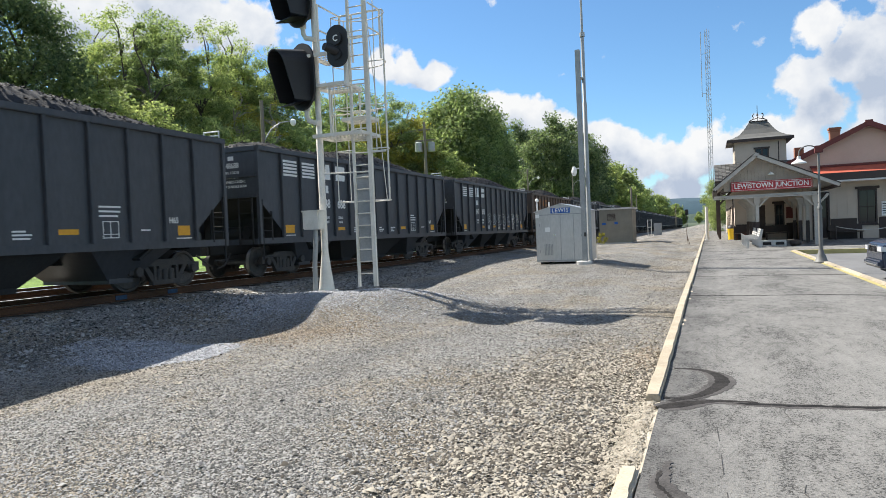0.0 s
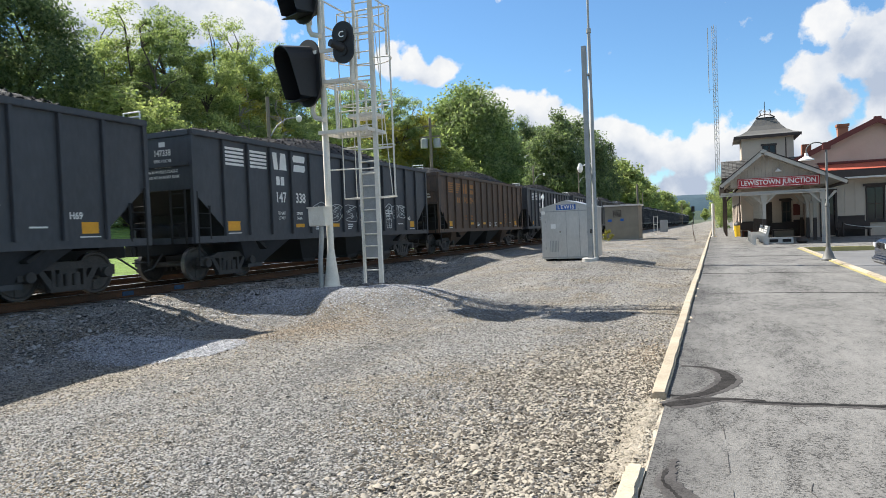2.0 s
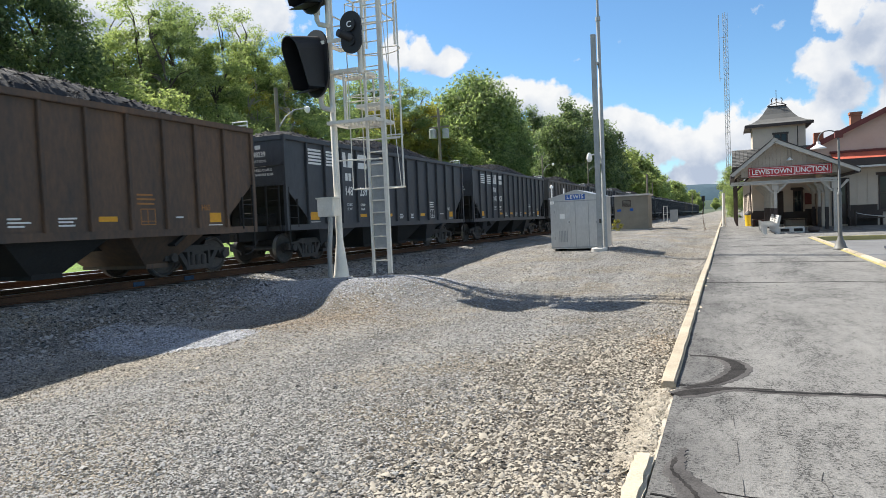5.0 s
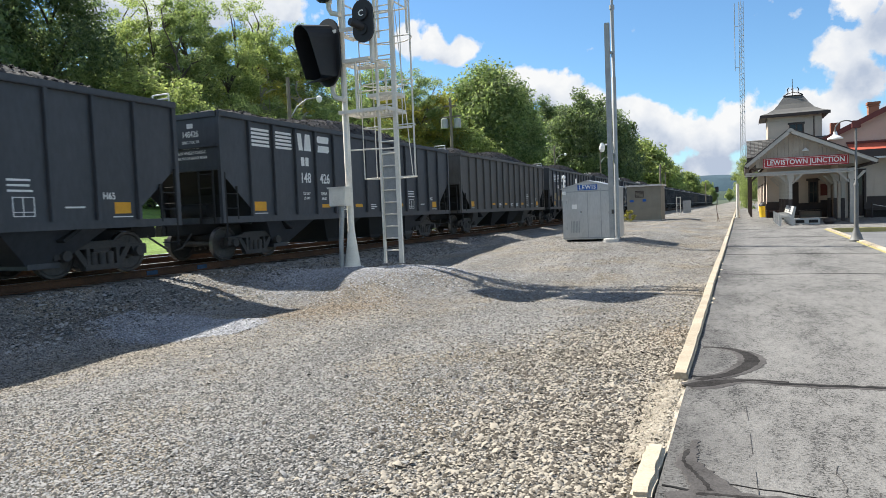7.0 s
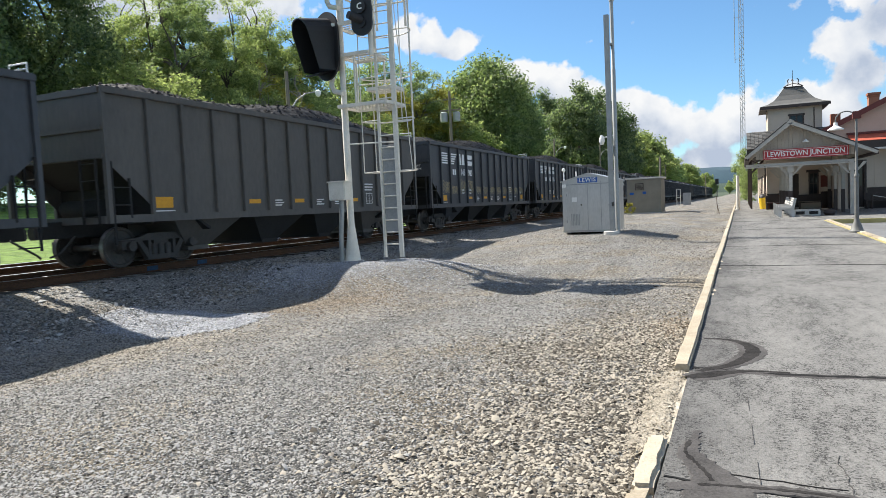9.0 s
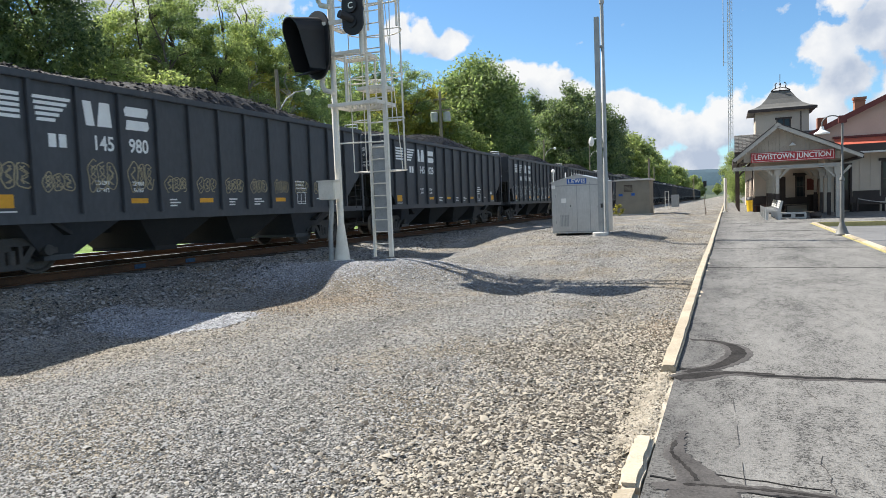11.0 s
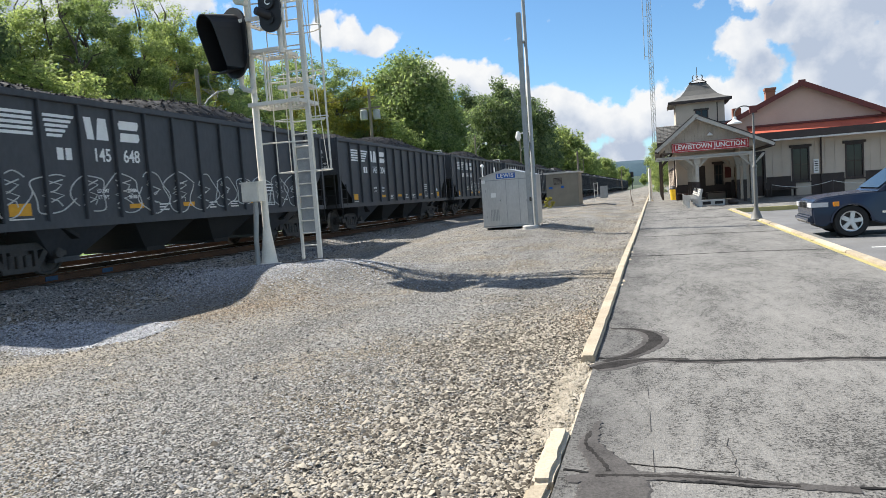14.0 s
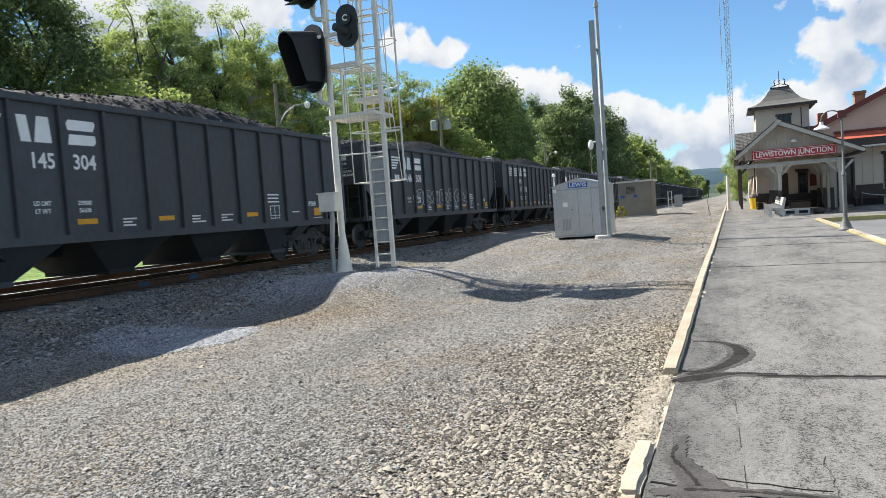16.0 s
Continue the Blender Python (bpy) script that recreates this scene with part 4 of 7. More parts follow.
def coal_heap(seed):
    rnd = random.Random(seed)
    me = Mesh()
    nx, ny = 18, 150
    a, b = rnd.uniform(0.25, 0.4), rnd.uniform(0.0, 3)
    vs = []
    for j in range(ny + 1):
        y = Y0 + 0.12 + (BODY - 0.24) * j / ny
        u = j / ny
        hump = min(1, u / 0.12, (1 - u) / 0.12) ** 0.8 * (0.42 + 0.13 * math.sin(u * 9 + b)) + 0.02
        for i in range(nx + 1):
            w = i / nx * 2 - 1
            z = 3.70 + hump * (1 - abs(w) ** 2.3) * 1.42 + 0.05 * noise.noise(Vector((w * 5, y * 4, seed))) + rnd.uniform(-0.022, 0.022)
            vs.append((w * 1.5, y, z))
    me.add(vs, [(j * (nx + 1) + i, j * (nx + 1) + i + 1, (j + 1) * (nx + 1) + i + 1, (j + 1) * (nx + 1) + i) for j in range(ny) for i in range(nx)])
    # loose lumps, most of them along the near slope
    for k in range(1400):
        j = rnd.randrange(4, ny - 4)
        i = rnd.choice((rnd.randrange(1, nx), rnd.randrange(nx // 2, nx)))
        c = Vector(vs[j * (nx + 1) + i]) + Vector((rnd.uniform(-0.08, 0.08), rnd.uniform(-0.05, 0.05), 0.01))
        r = rnd.uniform(0.02, 0.055)
        a = rnd.uniform(0, 6.28)
        ring = [c + Vector((math.cos(a + q * 1.571) * r * rnd.uniform(0.7, 1.3), math.sin(a + q * 1.571) * r * rnd.uniform(0.7, 1.3), rnd.uniform(-0.3, 0.2) * r)) for q in range(4)]
        me.add(ring + [c + Vector((rnd.uniform(-0.3, 0.3) * r, rnd.uniform(-0.3, 0.3) * r, r * rnd.uniform(0.6, 1.1)))], [(0, 1, 4), (1, 2, 4), (2, 3, 4), (3, 0, 4)])
    return me.data("coal_load", COAL)


HEAPS = [coal_heap(s) for s in range(3)]
RIBS = [Y0 + 1.15 + (BODY - 2.3) * i / 12 for i in range(13)]


def hopper_car(paint, label):
    c = thing("hopper_car", label, "railway wagon", group="coal train")
    W = 1.55
    me = Mesh()
    side = [(Y0, 3.78), (Y1, 3.78), (Y1, 2.35), (Y1 - 1.12, 1.38), (Y1 - 1.12, 1.08), (Y0 + 1.12, 1.08), (Y0 + 1.12, 1.38), (Y0, 2.35)]
    part("side_sheet", Mesh().prism(side, "x", W - 0.012, W), paint, c)
    part("side_sheet", Mesh().prism(side, "x", -W, -W + 0.012), paint, c)
    for y, d in ((Y0, 1), (Y1, -1)):
        part("end_sheet", Mesh().box(-W, W, min(y, y + d * 0.03), max(y, y + d * 0.03), 2.35, 3.78), paint, c)
        for z in (2.95, 2.36):
            part("end_stiffener", Mesh().box(-W, W, min(y - d * 0.05, y + d * 0.02), max(y - d * 0.05, y + d * 0.02), z, z + 0.09), paint, c)
        me = Mesh().add([(-W + 0.02, y + d * 0.03, 2.6), (W - 0.02, y + d * 0.03, 2.6), (W - 0.02, y + d * 2.9, 0.75), (-W + 0.02, y + d * 2.9, 0.75),
                         (-W + 0.02, y + d * 0.1, 2.62), (W - 0.02, y + d * 0.1, 2.62), (W - 0.02, y + d * 2.95, 0.8), (-W + 0.02, y + d * 2.95, 0.8)],
                        [(0, 1, 2, 3), (4, 7, 6, 5), (0, 4, 5, 1), (3, 2, 6, 7), (0, 3, 7, 4), (1, 5, 6, 2)])
        part("slope_sheet", me, NEAR_BLACK, c, "near-black sloping end sheet")
        # added dark sheet, no wagon part: stops bright ground showing through the end
        part("bulkhead", Mesh().box(-W + 0.05, W - 0.12, min(y + d * 1.22, y + d * 1.26), max(y + d * 1.22, y + d * 1.26), 0.95, 1.80), NEAR_BLACK, c)
        part("air_reservoir", Mesh().tube((-0.7, y + d * 0.75, 1.35), (0.5, y + d * 0.75, 1.35), 0.2, n=12), NEAR_BLACK, c, smooth=True)
    for s in (-1, 1):
        me = Mesh().box(min(s * W, s * (W + 0.10)), max(s * W, s * (W + 0.10)), Y0 - 0.02, Y1 + 0.02, 3.70, 3.84, c=0.015)
        part("top_chord", me, paint, c)
        me = Mesh().box(min(s * W, s * (W + 0.06)), max(s * W, s * (W + 0.06)), Y0, Y1, 1.0, 1.17)
        part("side_sill", me, paint, c)
    for y in (Y0, Y1):
        part("end_chord", Mesh().box(-W, W, y - 0.05, y + 0.05, 3.70, 3.83), paint, c)
        part("end_sill", Mesh().box(-W, W, y - 0.06, y + 0.06, 1.0, 1.16), paint, c)
    rib = Mesh().box(W, W + 0.085, -0.045, 0.045, 1.16, 3.70, c=0.012).data("rib", paint)
    for y in RIBS:
        part("rib", rib, paint, c, m=pose(0, y, 0))
    far = Mesh()
    for y in RIBS:
        far.box(-W - 0.085, -W, y - 0.045, y + 0.045, 1.16, 3.7)
    part("far_ribs", far, paint, c)
    for s in (-1, 1):
        for y in (Y0 + 0.04, Y1 - 0.04):
            part("corner_post", Mesh().box(s * (W + 0.02) - 0.05, s * (W + 0.02) + 0.05, y - 0.05, y + 0.05, 1.0, 3.75), paint, c)
    # hopper chutes
    for k in range(4):
        yc = Y0 + 3.0 + k * 2.8
        me = Mesh()
        top, bot = 1.22, 0.34
        zb = 0.30
        vs = [(-1.5, yc - top, 1.08), (1.5, yc - top, 1.08), (1.5, yc + top, 1.08), (-1.5, yc + top, 1.08),
              (-1.0, yc - bot, zb), (1.0, yc - bot, zb), (1.0, yc + bot * 0.8, zb), (-1.0, yc + bot * 0.8, zb)]
        me.add(vs, [(0, 3, 2, 1), (4, 5, 6, 7), (0, 1, 5, 4), (1, 2, 6, 5), (2, 3, 7, 6), (3, 0, 4, 7)])
        me.box(-1.05, 1.05, yc - bot - 0.03, yc + bot * 0.8 + 0.03, zb - 0.05, zb + 0.06)
        part("hopper_chute", me, paint if k in (0, 3) else NEAR_BLACK, c)
    part("centre_sill", Mesh().box(-0.2, 0.2, 0.2, 15.6, 0.72, 1.08), NEAR_BLACK, c)
    # ladders at the corners
    for y, d in ((Y0, 1), (Y1, -1)):
        me = Mesh()
        for q in (0.12, 0.55):
            me.box(W + 0.03, W + 0.07, y + d * q - 0.02, y + d * q + 0.02, 0.55 if q < 0.3 else 1.1, 2.3 if q < 0.3 else 1.95)
        for z in (0.62, 1.0, 1.38, 1.75):
            me.tube((W + 0.06, y + d * 0.10, z), (W + 0.06, y + d * 0.57, z), 0.014, n=6)
        part("ladder", me, NEAR_BLACK, c)
        me = Mesh()
        for q in (0.95, 1.42):
            me.box(q - 0.02, q + 0.02, y - d * 0.10 - 0.02, y - d * 0.10 + 0.02, 1.0, 2.35)
        for z in (1.15, 1.52, 1.9, 2.25):
            me.tube((0.93, y - d * 0.11, z), (1.44, y - d * 0.11, z), 0.014, n=6)
        part("ladder", me, NEAR_BLACK, c)
        part("coupler", Mesh().box(-0.14, 0.14, min(y, y - d * 0.62), max(y, y - d * 0.62), 0.72, 0.98, c=0.03), IRON, c)
        me = Mesh()
        me.tube((0.5, y, 0.75), (0.62, y - d * 0.45, 0.42), 0.025, n=6)
        me.tube((0.62, y - d * 0.45, 0.42), (0.5, y - d * 0.6, 0.35), 0.025, n=6)
        part("brake_hose", me, IRON, c)
    me = Mesh().line([(1.0, Y1 - 0.05, 3.83), (1.0, Y1 - 0.05, 4.05), (1.5, Y1 - 0.05, 4.05), (1.5, Y1 - 0.05, 3.83)], 0.018, 6).line([(1.0, Y1 - 0.05, 3.94), (1.5, Y1 - 0.05, 3.94)], 0.018, 6)
    part("grab_frame", me, WHITE, c, "small white grab frame")
    part("coal_load", HEAPS[0], COAL, c, "heaped black coal")
    truck(c, Y0 + 1.75, IRON)
    truck(c, Y1 - 1.75, IRON)
    return c


def track_point(s):
    """The line is straight, then bends away to the west."""
    bend, R = 330.0, 320.0
    if s <= bend:
        return Vector((-13.56, s, RAIL_Z + grade(s)))
    a = (s - bend) / R
    return Vector((-13.56 - R * (1 - math.cos(a)), bend + R * math.sin(a), RAIL_Z + grade(bend + R * math.sin(a))))


def gone(t):
    """Metres that the train has run since the start."""
    return 9.284 * t + 0.01725 * t * t


def car_pose(k, t):
    s = 15.11 + (k - 1) * CAR_PITCH - gone(t)
    a, b = track_point(s), track_point(s + CAR_PITCH)
    y = (b - a).normalized()
    x = y.cross(Vector((0, 0, 1))).normalized()
    z = x.cross(y)
    m = Matrix((x, y, z)).transposed().to_4x4()
    m.translation = a
    return m


def face(y, z):
    """On the near side of a wagon, upright, read from the platform."""
    return pose(1.553, y, z, 90, 0, 90)


def mark(parent, y0, y1, z0, z1, material, slant=0.0, name="marking", label=""):
    me = Mesh()
    x = 1.5525
    me.add([(x, y0 + slant, z0), (x, y1 + slant, z0), (x, y1, z1), (x, y0, z1), (x - 0.006, y0 + slant, z0), (x - 0.006, y1 + slant, z0), (x - 0.006, y1, z1), (x - 0.006, y0, z1)],
           [(0, 1, 2, 3), (0, 4, 5, 1), (1, 5, 6, 2), (2, 6, 7, 3), (3, 7, 4, 0)])
    part(name, me, material, parent, label)


def logo(c, material, style):
    """Company emblem as plain shapes: two blocks of stripes and two solid blocks, one to a panel."""
    p = RIBS
    for k in range(5):
        z = 3.44 - k * 0.105 + (0.10 if style == "old" else 0)
        if style == "new":
            mark(c, p[0] + 0.17 - 0.012 * k, p[1] - 0.14 - 0.012 * k + 0.01 * k, z - 0.065, z, material, -0.008)
            mark(c, p[1] + 0.12 + 0.03 * k * 0.5, p[2] - 0.10 - 0.085 * k, z - 0.065, z, material, -0.02)
        else:
            mark(c, p[0] + 0.13, p[1] - 0.13, z - 0.065, z, material)
            mark(c, p[1] + 0.13, p[2] - 0.13, z - 0.065, z, material)

    def blocks(y, polys):
        me = Mesh()
        for poly in polys:
            me.prism([(y + a, 2.96 + b + (0.12 if style == "old" else 0)) for a, b in poly], "x", 1.547, 1.5527)
        part("emblem", me, material, c, "white emblem shape")
    y = p[2] + 0.12
    blocks(y, [[(0.10, 0), (0.30, 0), (0.24, 0.5), (0.04, 0.5)], [(0.36, 0), (0.72, 0), (0.68, 0.5), (0.44, 0.5)]])
    y = p[3] + 0.14
    blocks(y, [[(0.04, 0), (0.62, 0), (0.68, 0.08), (0.66, 0.21), (0.08, 0.21)], [(0.05, 0.29), (0.62, 0.29), (0.68, 0.42), (0.66, 0.5), (0.08, 0.5), (0.02, 0.42)]])


def lettering(c, number, style, ink, code, seed):
    rnd = random.Random(seed)
    p = RIBS
    if number:
        logo(c, ink, style)
        a, b = number
        z = 2.60
        if style == "new":
            words("number", a, 0.42, ink, c, face((p[2] + p[3]) / 2 + 0.1, z), narrow=0.85)
            words("number", b, 0.42, ink, c, face((p[3] + p[4]) / 2, z), narrow=0.85)
            for q in (-0.12, 0.1):
                mark(c, p[1] + 0.5 + q, p[1] + 0.66 + q, z - 0.13, z + 0.13, ink)
        else:
            words("number", a, 0.42, ink, c, face((p[2] + p[3]) / 2, 2.25), narrow=0.85)
            words("number", b, 0.42, ink, c, face((p[3] + p[4]) / 2, 2.25), narrow=0.85)
            for q in (-0.12, 0.1):
                mark(c, (p[2] + p[3]) / 2 + q - 0.08, (p[2] + p[3]) / 2 + q + 0.08, 2.62, 2.88, ink)
        for y, rows in ((p[2] + 0.52, ("LD LMT", "LT WT")), (p[3] + 0.42, ("229000", "56100"))):
            for z, text in zip((1.79, 1.64), rows):
                words("stencil", text, 0.125, ink, c, face(y, z), narrow=0.85)
        words("number", a + b, 0.22, OLD_WHITE, c, pose(0.66, Y0 - 0.003, 3.30, 90, 0, 0), narrow=0.85)
        part("marking", Mesh().box(0.56, 0.76, Y0 - 0.005, Y0, 3.46, 3.58), OLD_WHITE, c)
        for i, text in enumerate(("SPRG 7 DC 05", "SPRG 7 IC 05", "36 IN WHEELS CLASS-C", "AAR NO 24 BRAKE BEAM")):
            words("stencil", text, 0.105, OLD_WHITE, c, pose(0.66, Y0 - 0.003, 3.10 - i * 0.135, 90, 0, 0), narrow=0.9)
    # dimension block, test box, reflectors
    for i in range(3):
        mark(c, p[9] + 0.2, p[9] + 0.2 + rnd.uniform(0.4, 0.6), 1.93 - i * 0.1, 1.97 - i * 0.1, ink)
    y = p[9] + 0.28
    for a, b, z0, z1 in ((0, 0.42, 1.62, 1.64), (0, 0.42, 1.27, 1.29), (0, 0.02, 1.27, 1.64), (0.40, 0.42, 1.27, 1.64), (0.19, 0.21, 1.27, 1.64), (0, 0.42, 1.35, 1.365)):
        mark(c, y + a, y + b, z0, z1, ink)
    words("number", code, 0.2, ink, c, face(p[11] + 0.3, 1.66), narrow=0.9)
    for y, w, h in ((p[0] - 0.62 + 0.74, 0.50, 0.25), (p[11] + 0.42, 0.40, 0.24)):
        mark(c, y, y + w, 1.30, 1.30 + h, ORANGE, name="reflector", label="orange reflective plate")
        mark(c, y - 0.05, y + w + 0.05, 1.22, 1.245, OLD_WHITE)
    for k in (3, 5, 8):
        y = p[k] + rnd.uniform(0.2, 0.3)
        mark(c, y, y + 0.46, 1.36, 1.47, ORANGE, name="reflector", label="orange reflective strip")
    for k in (4, 6, 7, 10):
        y = p[k] + 0.3
        for i in range(3 if k != 10 else 1):
            mark(c, y, y + rnd.uniform(0.2, 0.45), 1.42 - i * 0.07, 1.455 - i * 0.07, OLD_WHITE)


def scrawl(c, name, y0, y1, z0, z1, material, loops, seed, r=0.018, label="spray-painted scrawl"):
    """Looping sprayed lines that spell nothing."""
    rnd = random.Random(seed)
    cu = bpy.data.curves.new(name, "CURVE")
    cu.dimensions, cu.bevel_depth, cu.bevel_resolution = "3D", r, 1
    cu.materials.append(material)
    n = loops
    for k in range(n):
        yc = y0 + (y1 - y0) * (k + 0.5) / n
        w, h = (y1 - y0) / n * rnd.uniform(0.42, 0.62), (z1 - z0) / 2
        zc = (z0 + z1) / 2
        sp = cu.splines.new("POLY")
        m = 30
        sp.points.add(m)
        ph, open_ = rnd.uniform(0, 6.28), rnd.uniform(5.0, 6.9)
        for i in range(m + 1):
            a = ph + open_ * i / m
            sp.points[i].co = (1.548, yc + w * math.cos(a) * (1 + 0.22 * math.sin(3 * a + ph)), zc + h * math.sin(a) * (0.9 + 0.15 * math.sin(2 * a + k)), 1)
        for q in range(2):
            sp = cu.splines.new("POLY")
            sp.points.add(5)
            for i in range(6):
                sp.points[i].co = (1.548, yc + w * (0.5 * math.sin(i * 1.9 + ph + q)), zc + h * (0.6 - i * 0.22 * (1 if q else -1) - (0 if q else 1.1)), 1)
    ob = new(name, cu)
    ob.parent = c
    tagged(ob, label=label)


CARS = {}


def make_train():
    specs = {0: (None, "old", "H65"), 1: (("148", "688"), "old", "H69"), 2: (("147", "338"), "old", "H65"), 3: (("145", "094"), "new", "H65"), 4: (("148", "239"), "old", "H65"),
             5: (("148", "426"), "old", "H65"), 6: (None, "old", "H65"), 7: (("145", "980"), "new", "IP29R"), 8: (("145", "028"), "new", "HP28R"), 9: (("145", "648"), "new", "HP29R"),
             10: (("145", "304"), "new", "HP28R")}
    protos = {}
    bare = {}
    for k in range(0, 30):
        paint = "rust" if k == 3 else "grey" if k in (6, 17, 23) else "black"
        label = {"rust": "rust-streaked brown hopper wagon heaped with coal", "grey": "grey-brown hopper wagon heaped with coal", "black": "sooty black hopper wagon heaped with coal"}[paint]
        if paint not in protos:
            protos[paint] = hopper_car({"rust": CAR_RUST, "grey": CAR_GREY, "black": CAR_BLACK}[paint], label)
            CARS[k] = protos[paint]
            bare[paint] = True
        else:
            CARS[k] = copy_thing(protos[paint], Matrix())
        for o in CARS[k].children:
            if o.name.startswith("coal_load"):
                o.data = HEAPS[k % 3]
    rnd = random.Random(9)
    for k, c in CARS.items():
        number, style, code = specs.get(k, (("14" + str(rnd.randint(5, 8)), str(rnd.randint(102, 989))), rnd.choice(("old", "new")), "H65"))
        if k > 15:
            continue
        ink = RUST_ORANGE if k == 3 else WHITE if style == "new" else OLD_WHITE
        lettering(c, number, style, ink, code, k)
    p = RIBS
    scrawl(CARS[2], "graffiti", p[4] + 0.1, p[8] + 0.9, 1.45, 2.2, CHALK, 5, 4, 0.015, "thin white spray-painted loops")
    scrawl(CARS[2], "graffiti", p[9] + 0.15, p[11], 1.6, 2.25, CHALK, 3, 8, 0.02, "white spray-painted tag")
    scrawl(CARS[7], "graffiti", p[0] + 0.1, p[1], 1.6, 2.2, SPRAY_TAN, 3, 2, 0.016, "tan spray-painted tag")
    for i in range(1, 12):
        scrawl(CARS[7], "graffiti", p[i] + 0.2, p[i] + 0.85, 1.58, 2.0 if i not in (2, 3) else 2.3, SPRAY_TAN, 3, 20 + i, 0.013, "tan spray-painted tag")
    scrawl(CARS[9], "graffiti", p[0] - 0.3, p[12] + 0.5, 1.22, 2.25, CHALK, 13, 31, 0.017, "large white outline graffiti along the side")
    scrawl(CARS[5 + 6], "graffiti", p[3], p[9], 1.4, 2.2, CHALK, 7, 35, 0.015, "white spray-painted loops")


make_train()


# ---- signal mast ----
def make_signal():
    o = Vector((-8.9, 14.3, 0.12))
    s = thing("railway_signal", "silver-painted signal mast with ladder, cage and black signal heads", "railway signal", m=Matrix.Translation(o))

    def P(x, y, z):      # world to mast
        return (x - o.x, y - o.y, z - o.z)
    me = Mesh().lathe([(0.28, -0.25), (0.28, 0.03), (0.2, 0.05), (0.16, 0.35), (0.088, 0.95), (0.086, 1.0)], (0, 0, 0), n=16)
    part("foot", me, SILVER, s, "flared cast foot", smooth=True)
    part("mast", Mesh().lathe([(0.085, 0.9), (0.085, 3.8), (0.07, 3.82), (0.07, 8.6)], (0, 0, 0), n=18), SILVER, s, smooth=True)
    me = Mesh().box(-0.34, 0.12, -0.42, -0.12, 1.55, 2.0, c=0.02).box(-0.36, 0.14, -0.44, -0.10, 1.985, 2.02).box(-0.40, -0.34, -0.3, -0.26, 1.68, 1.73)
    part("junction_box", me, SILVER, s, "grey steel junction box")
    me = Mesh().line([(-0.08, -0.26, 1.55), (-0.08, -0.26, 1.3), (-0.17, -0.22, 0.7), (-0.2, -0.2, -0.2)], 0.06, 12)
    part("conduit", me, GALV, s, "grey cable conduit", smooth=True)
    # ladder
    lx0, lx1, ly = -8.05 - o.x, -7.60 - o.x, 0.15
    for x, w in ((lx0, 0.028), (lx1, 0.05)):
        part("ladder_rail", Mesh().box(x - w, x + w, ly - 0.02, ly + 0.05, 0.1, 7.15), SILVER, s)
    z = 0.42
    while z < 7.0:
        part("rung", Mesh().tube((lx0, ly, z), (lx1, ly, z), 0.016, n=8), SILVER, s)
        z += 0.295
    part("guard_plate", Mesh().box(lx0 + 0.03, lx1 - 0.05, ly + 0.06, ly + 0.075, 0.72, 2.85), GALV, s, "grey climb-guard plate")
    # braces between mast and ladder
    for z in (2.92, 3.88, 5.05, 6.2):
        me = Mesh().tube((0, 0, z), (lx1, ly, z - 0.02), 0.018, n=8)
        part("brace", me, SILVER, s)
    # cage
    cx, r = (lx0 + lx1) / 2 - 0.02, 0.70
    for z in (2.2, 3.45, 4.5, 5.55, 6.75):
        pts = [(cx + r * math.cos(a), ly + 0.05 + 0.8 * r * math.sin(a), z) for a in [math.pi * i / 14 for i in range(15)]]
        part("cage_hoop", Mesh().line([(lx1, ly, z), *pts, (lx0, ly, z)], 0.014, 6), SILVER, s)
    for i in (0, 3, 7, 11, 14):
        a = math.pi * i / 14
        x, y = cx + r * math.cos(a), ly + 0.05 + 0.8 * r * math.sin(a)
        part("cage_bar", Mesh().box(x - 0.012, x + 0.012, y - 0.005, y + 0.005, 2.2, 6.75), SILVER, s)
    # platforms with grating
    for z, x0, x1, y0, y1 in ((3.84, -0.02, lx1, -0.25, 0.7), (5.06, 0.0, 0.85, -0.2, 0.7), (5.78, -0.05, 0.6, -0.3, 0.6), (4.25, 0.55, 1.25, 0.2, 0.8)):
        me = Mesh()
        for x in (x0, x1):
            me.box(x - 0.02, x + 0.02, y0, y1, z - 0.06, z + 0.02)
        for y in (y0, y1):
            me.box(x0, x1, y - 0.02, y + 0.02, z - 0.06, z + 0.02)
        part("platform_frame", me, SILVER, s)
        me = Mesh()
        n = int((x1 - x0) / 0.1)
        for i in range(1, n):
            x = x0 + (x1 - x0) * i / n
            me.box(x - 0.005, x + 0.005, y0, y1, z - 0.01, z + 0.008)
        for i in range(1, 5):
            y = y0 + (y1 - y0) * i / 5
            me.box(x0, x1, y - 0.005, y + 0.005, z - 0.02, z)
        part("grating", me, SILVER, s, "steel bar grating")
    # railings
    x0, x1, y0, y1 = 0.28, lx1 + 0.12, -0.3, 0.75
    for x, y in ((x0, y0), (x0, y1), (x1, y1), (0.62, y1)):
        part("rail_post", Mesh().box(x - 0.022, x + 0.022, y - 0.022, y + 0.022, 5.75, 6.95), SILVER, s)
    for z in (6.35, 6.95):
        part("railing", Mesh().line([P(-8.62, 14.0, z + o.z), P(-8.62, 15.05, z + o.z), P(-7.48, 15.05, z + o.z), P(-7.48, 14.45, z + o.z)], 0.022, 8), SILVER, s)
    for x, y in ((0.0, 0.68), (0.8, 0.68), (0.45, -0.18)):
        part("rail_post", Mesh().box(x - 0.018, x + 0.018, y - 0.018, y + 0.018, 3.85, 5.0), SILVER, s)
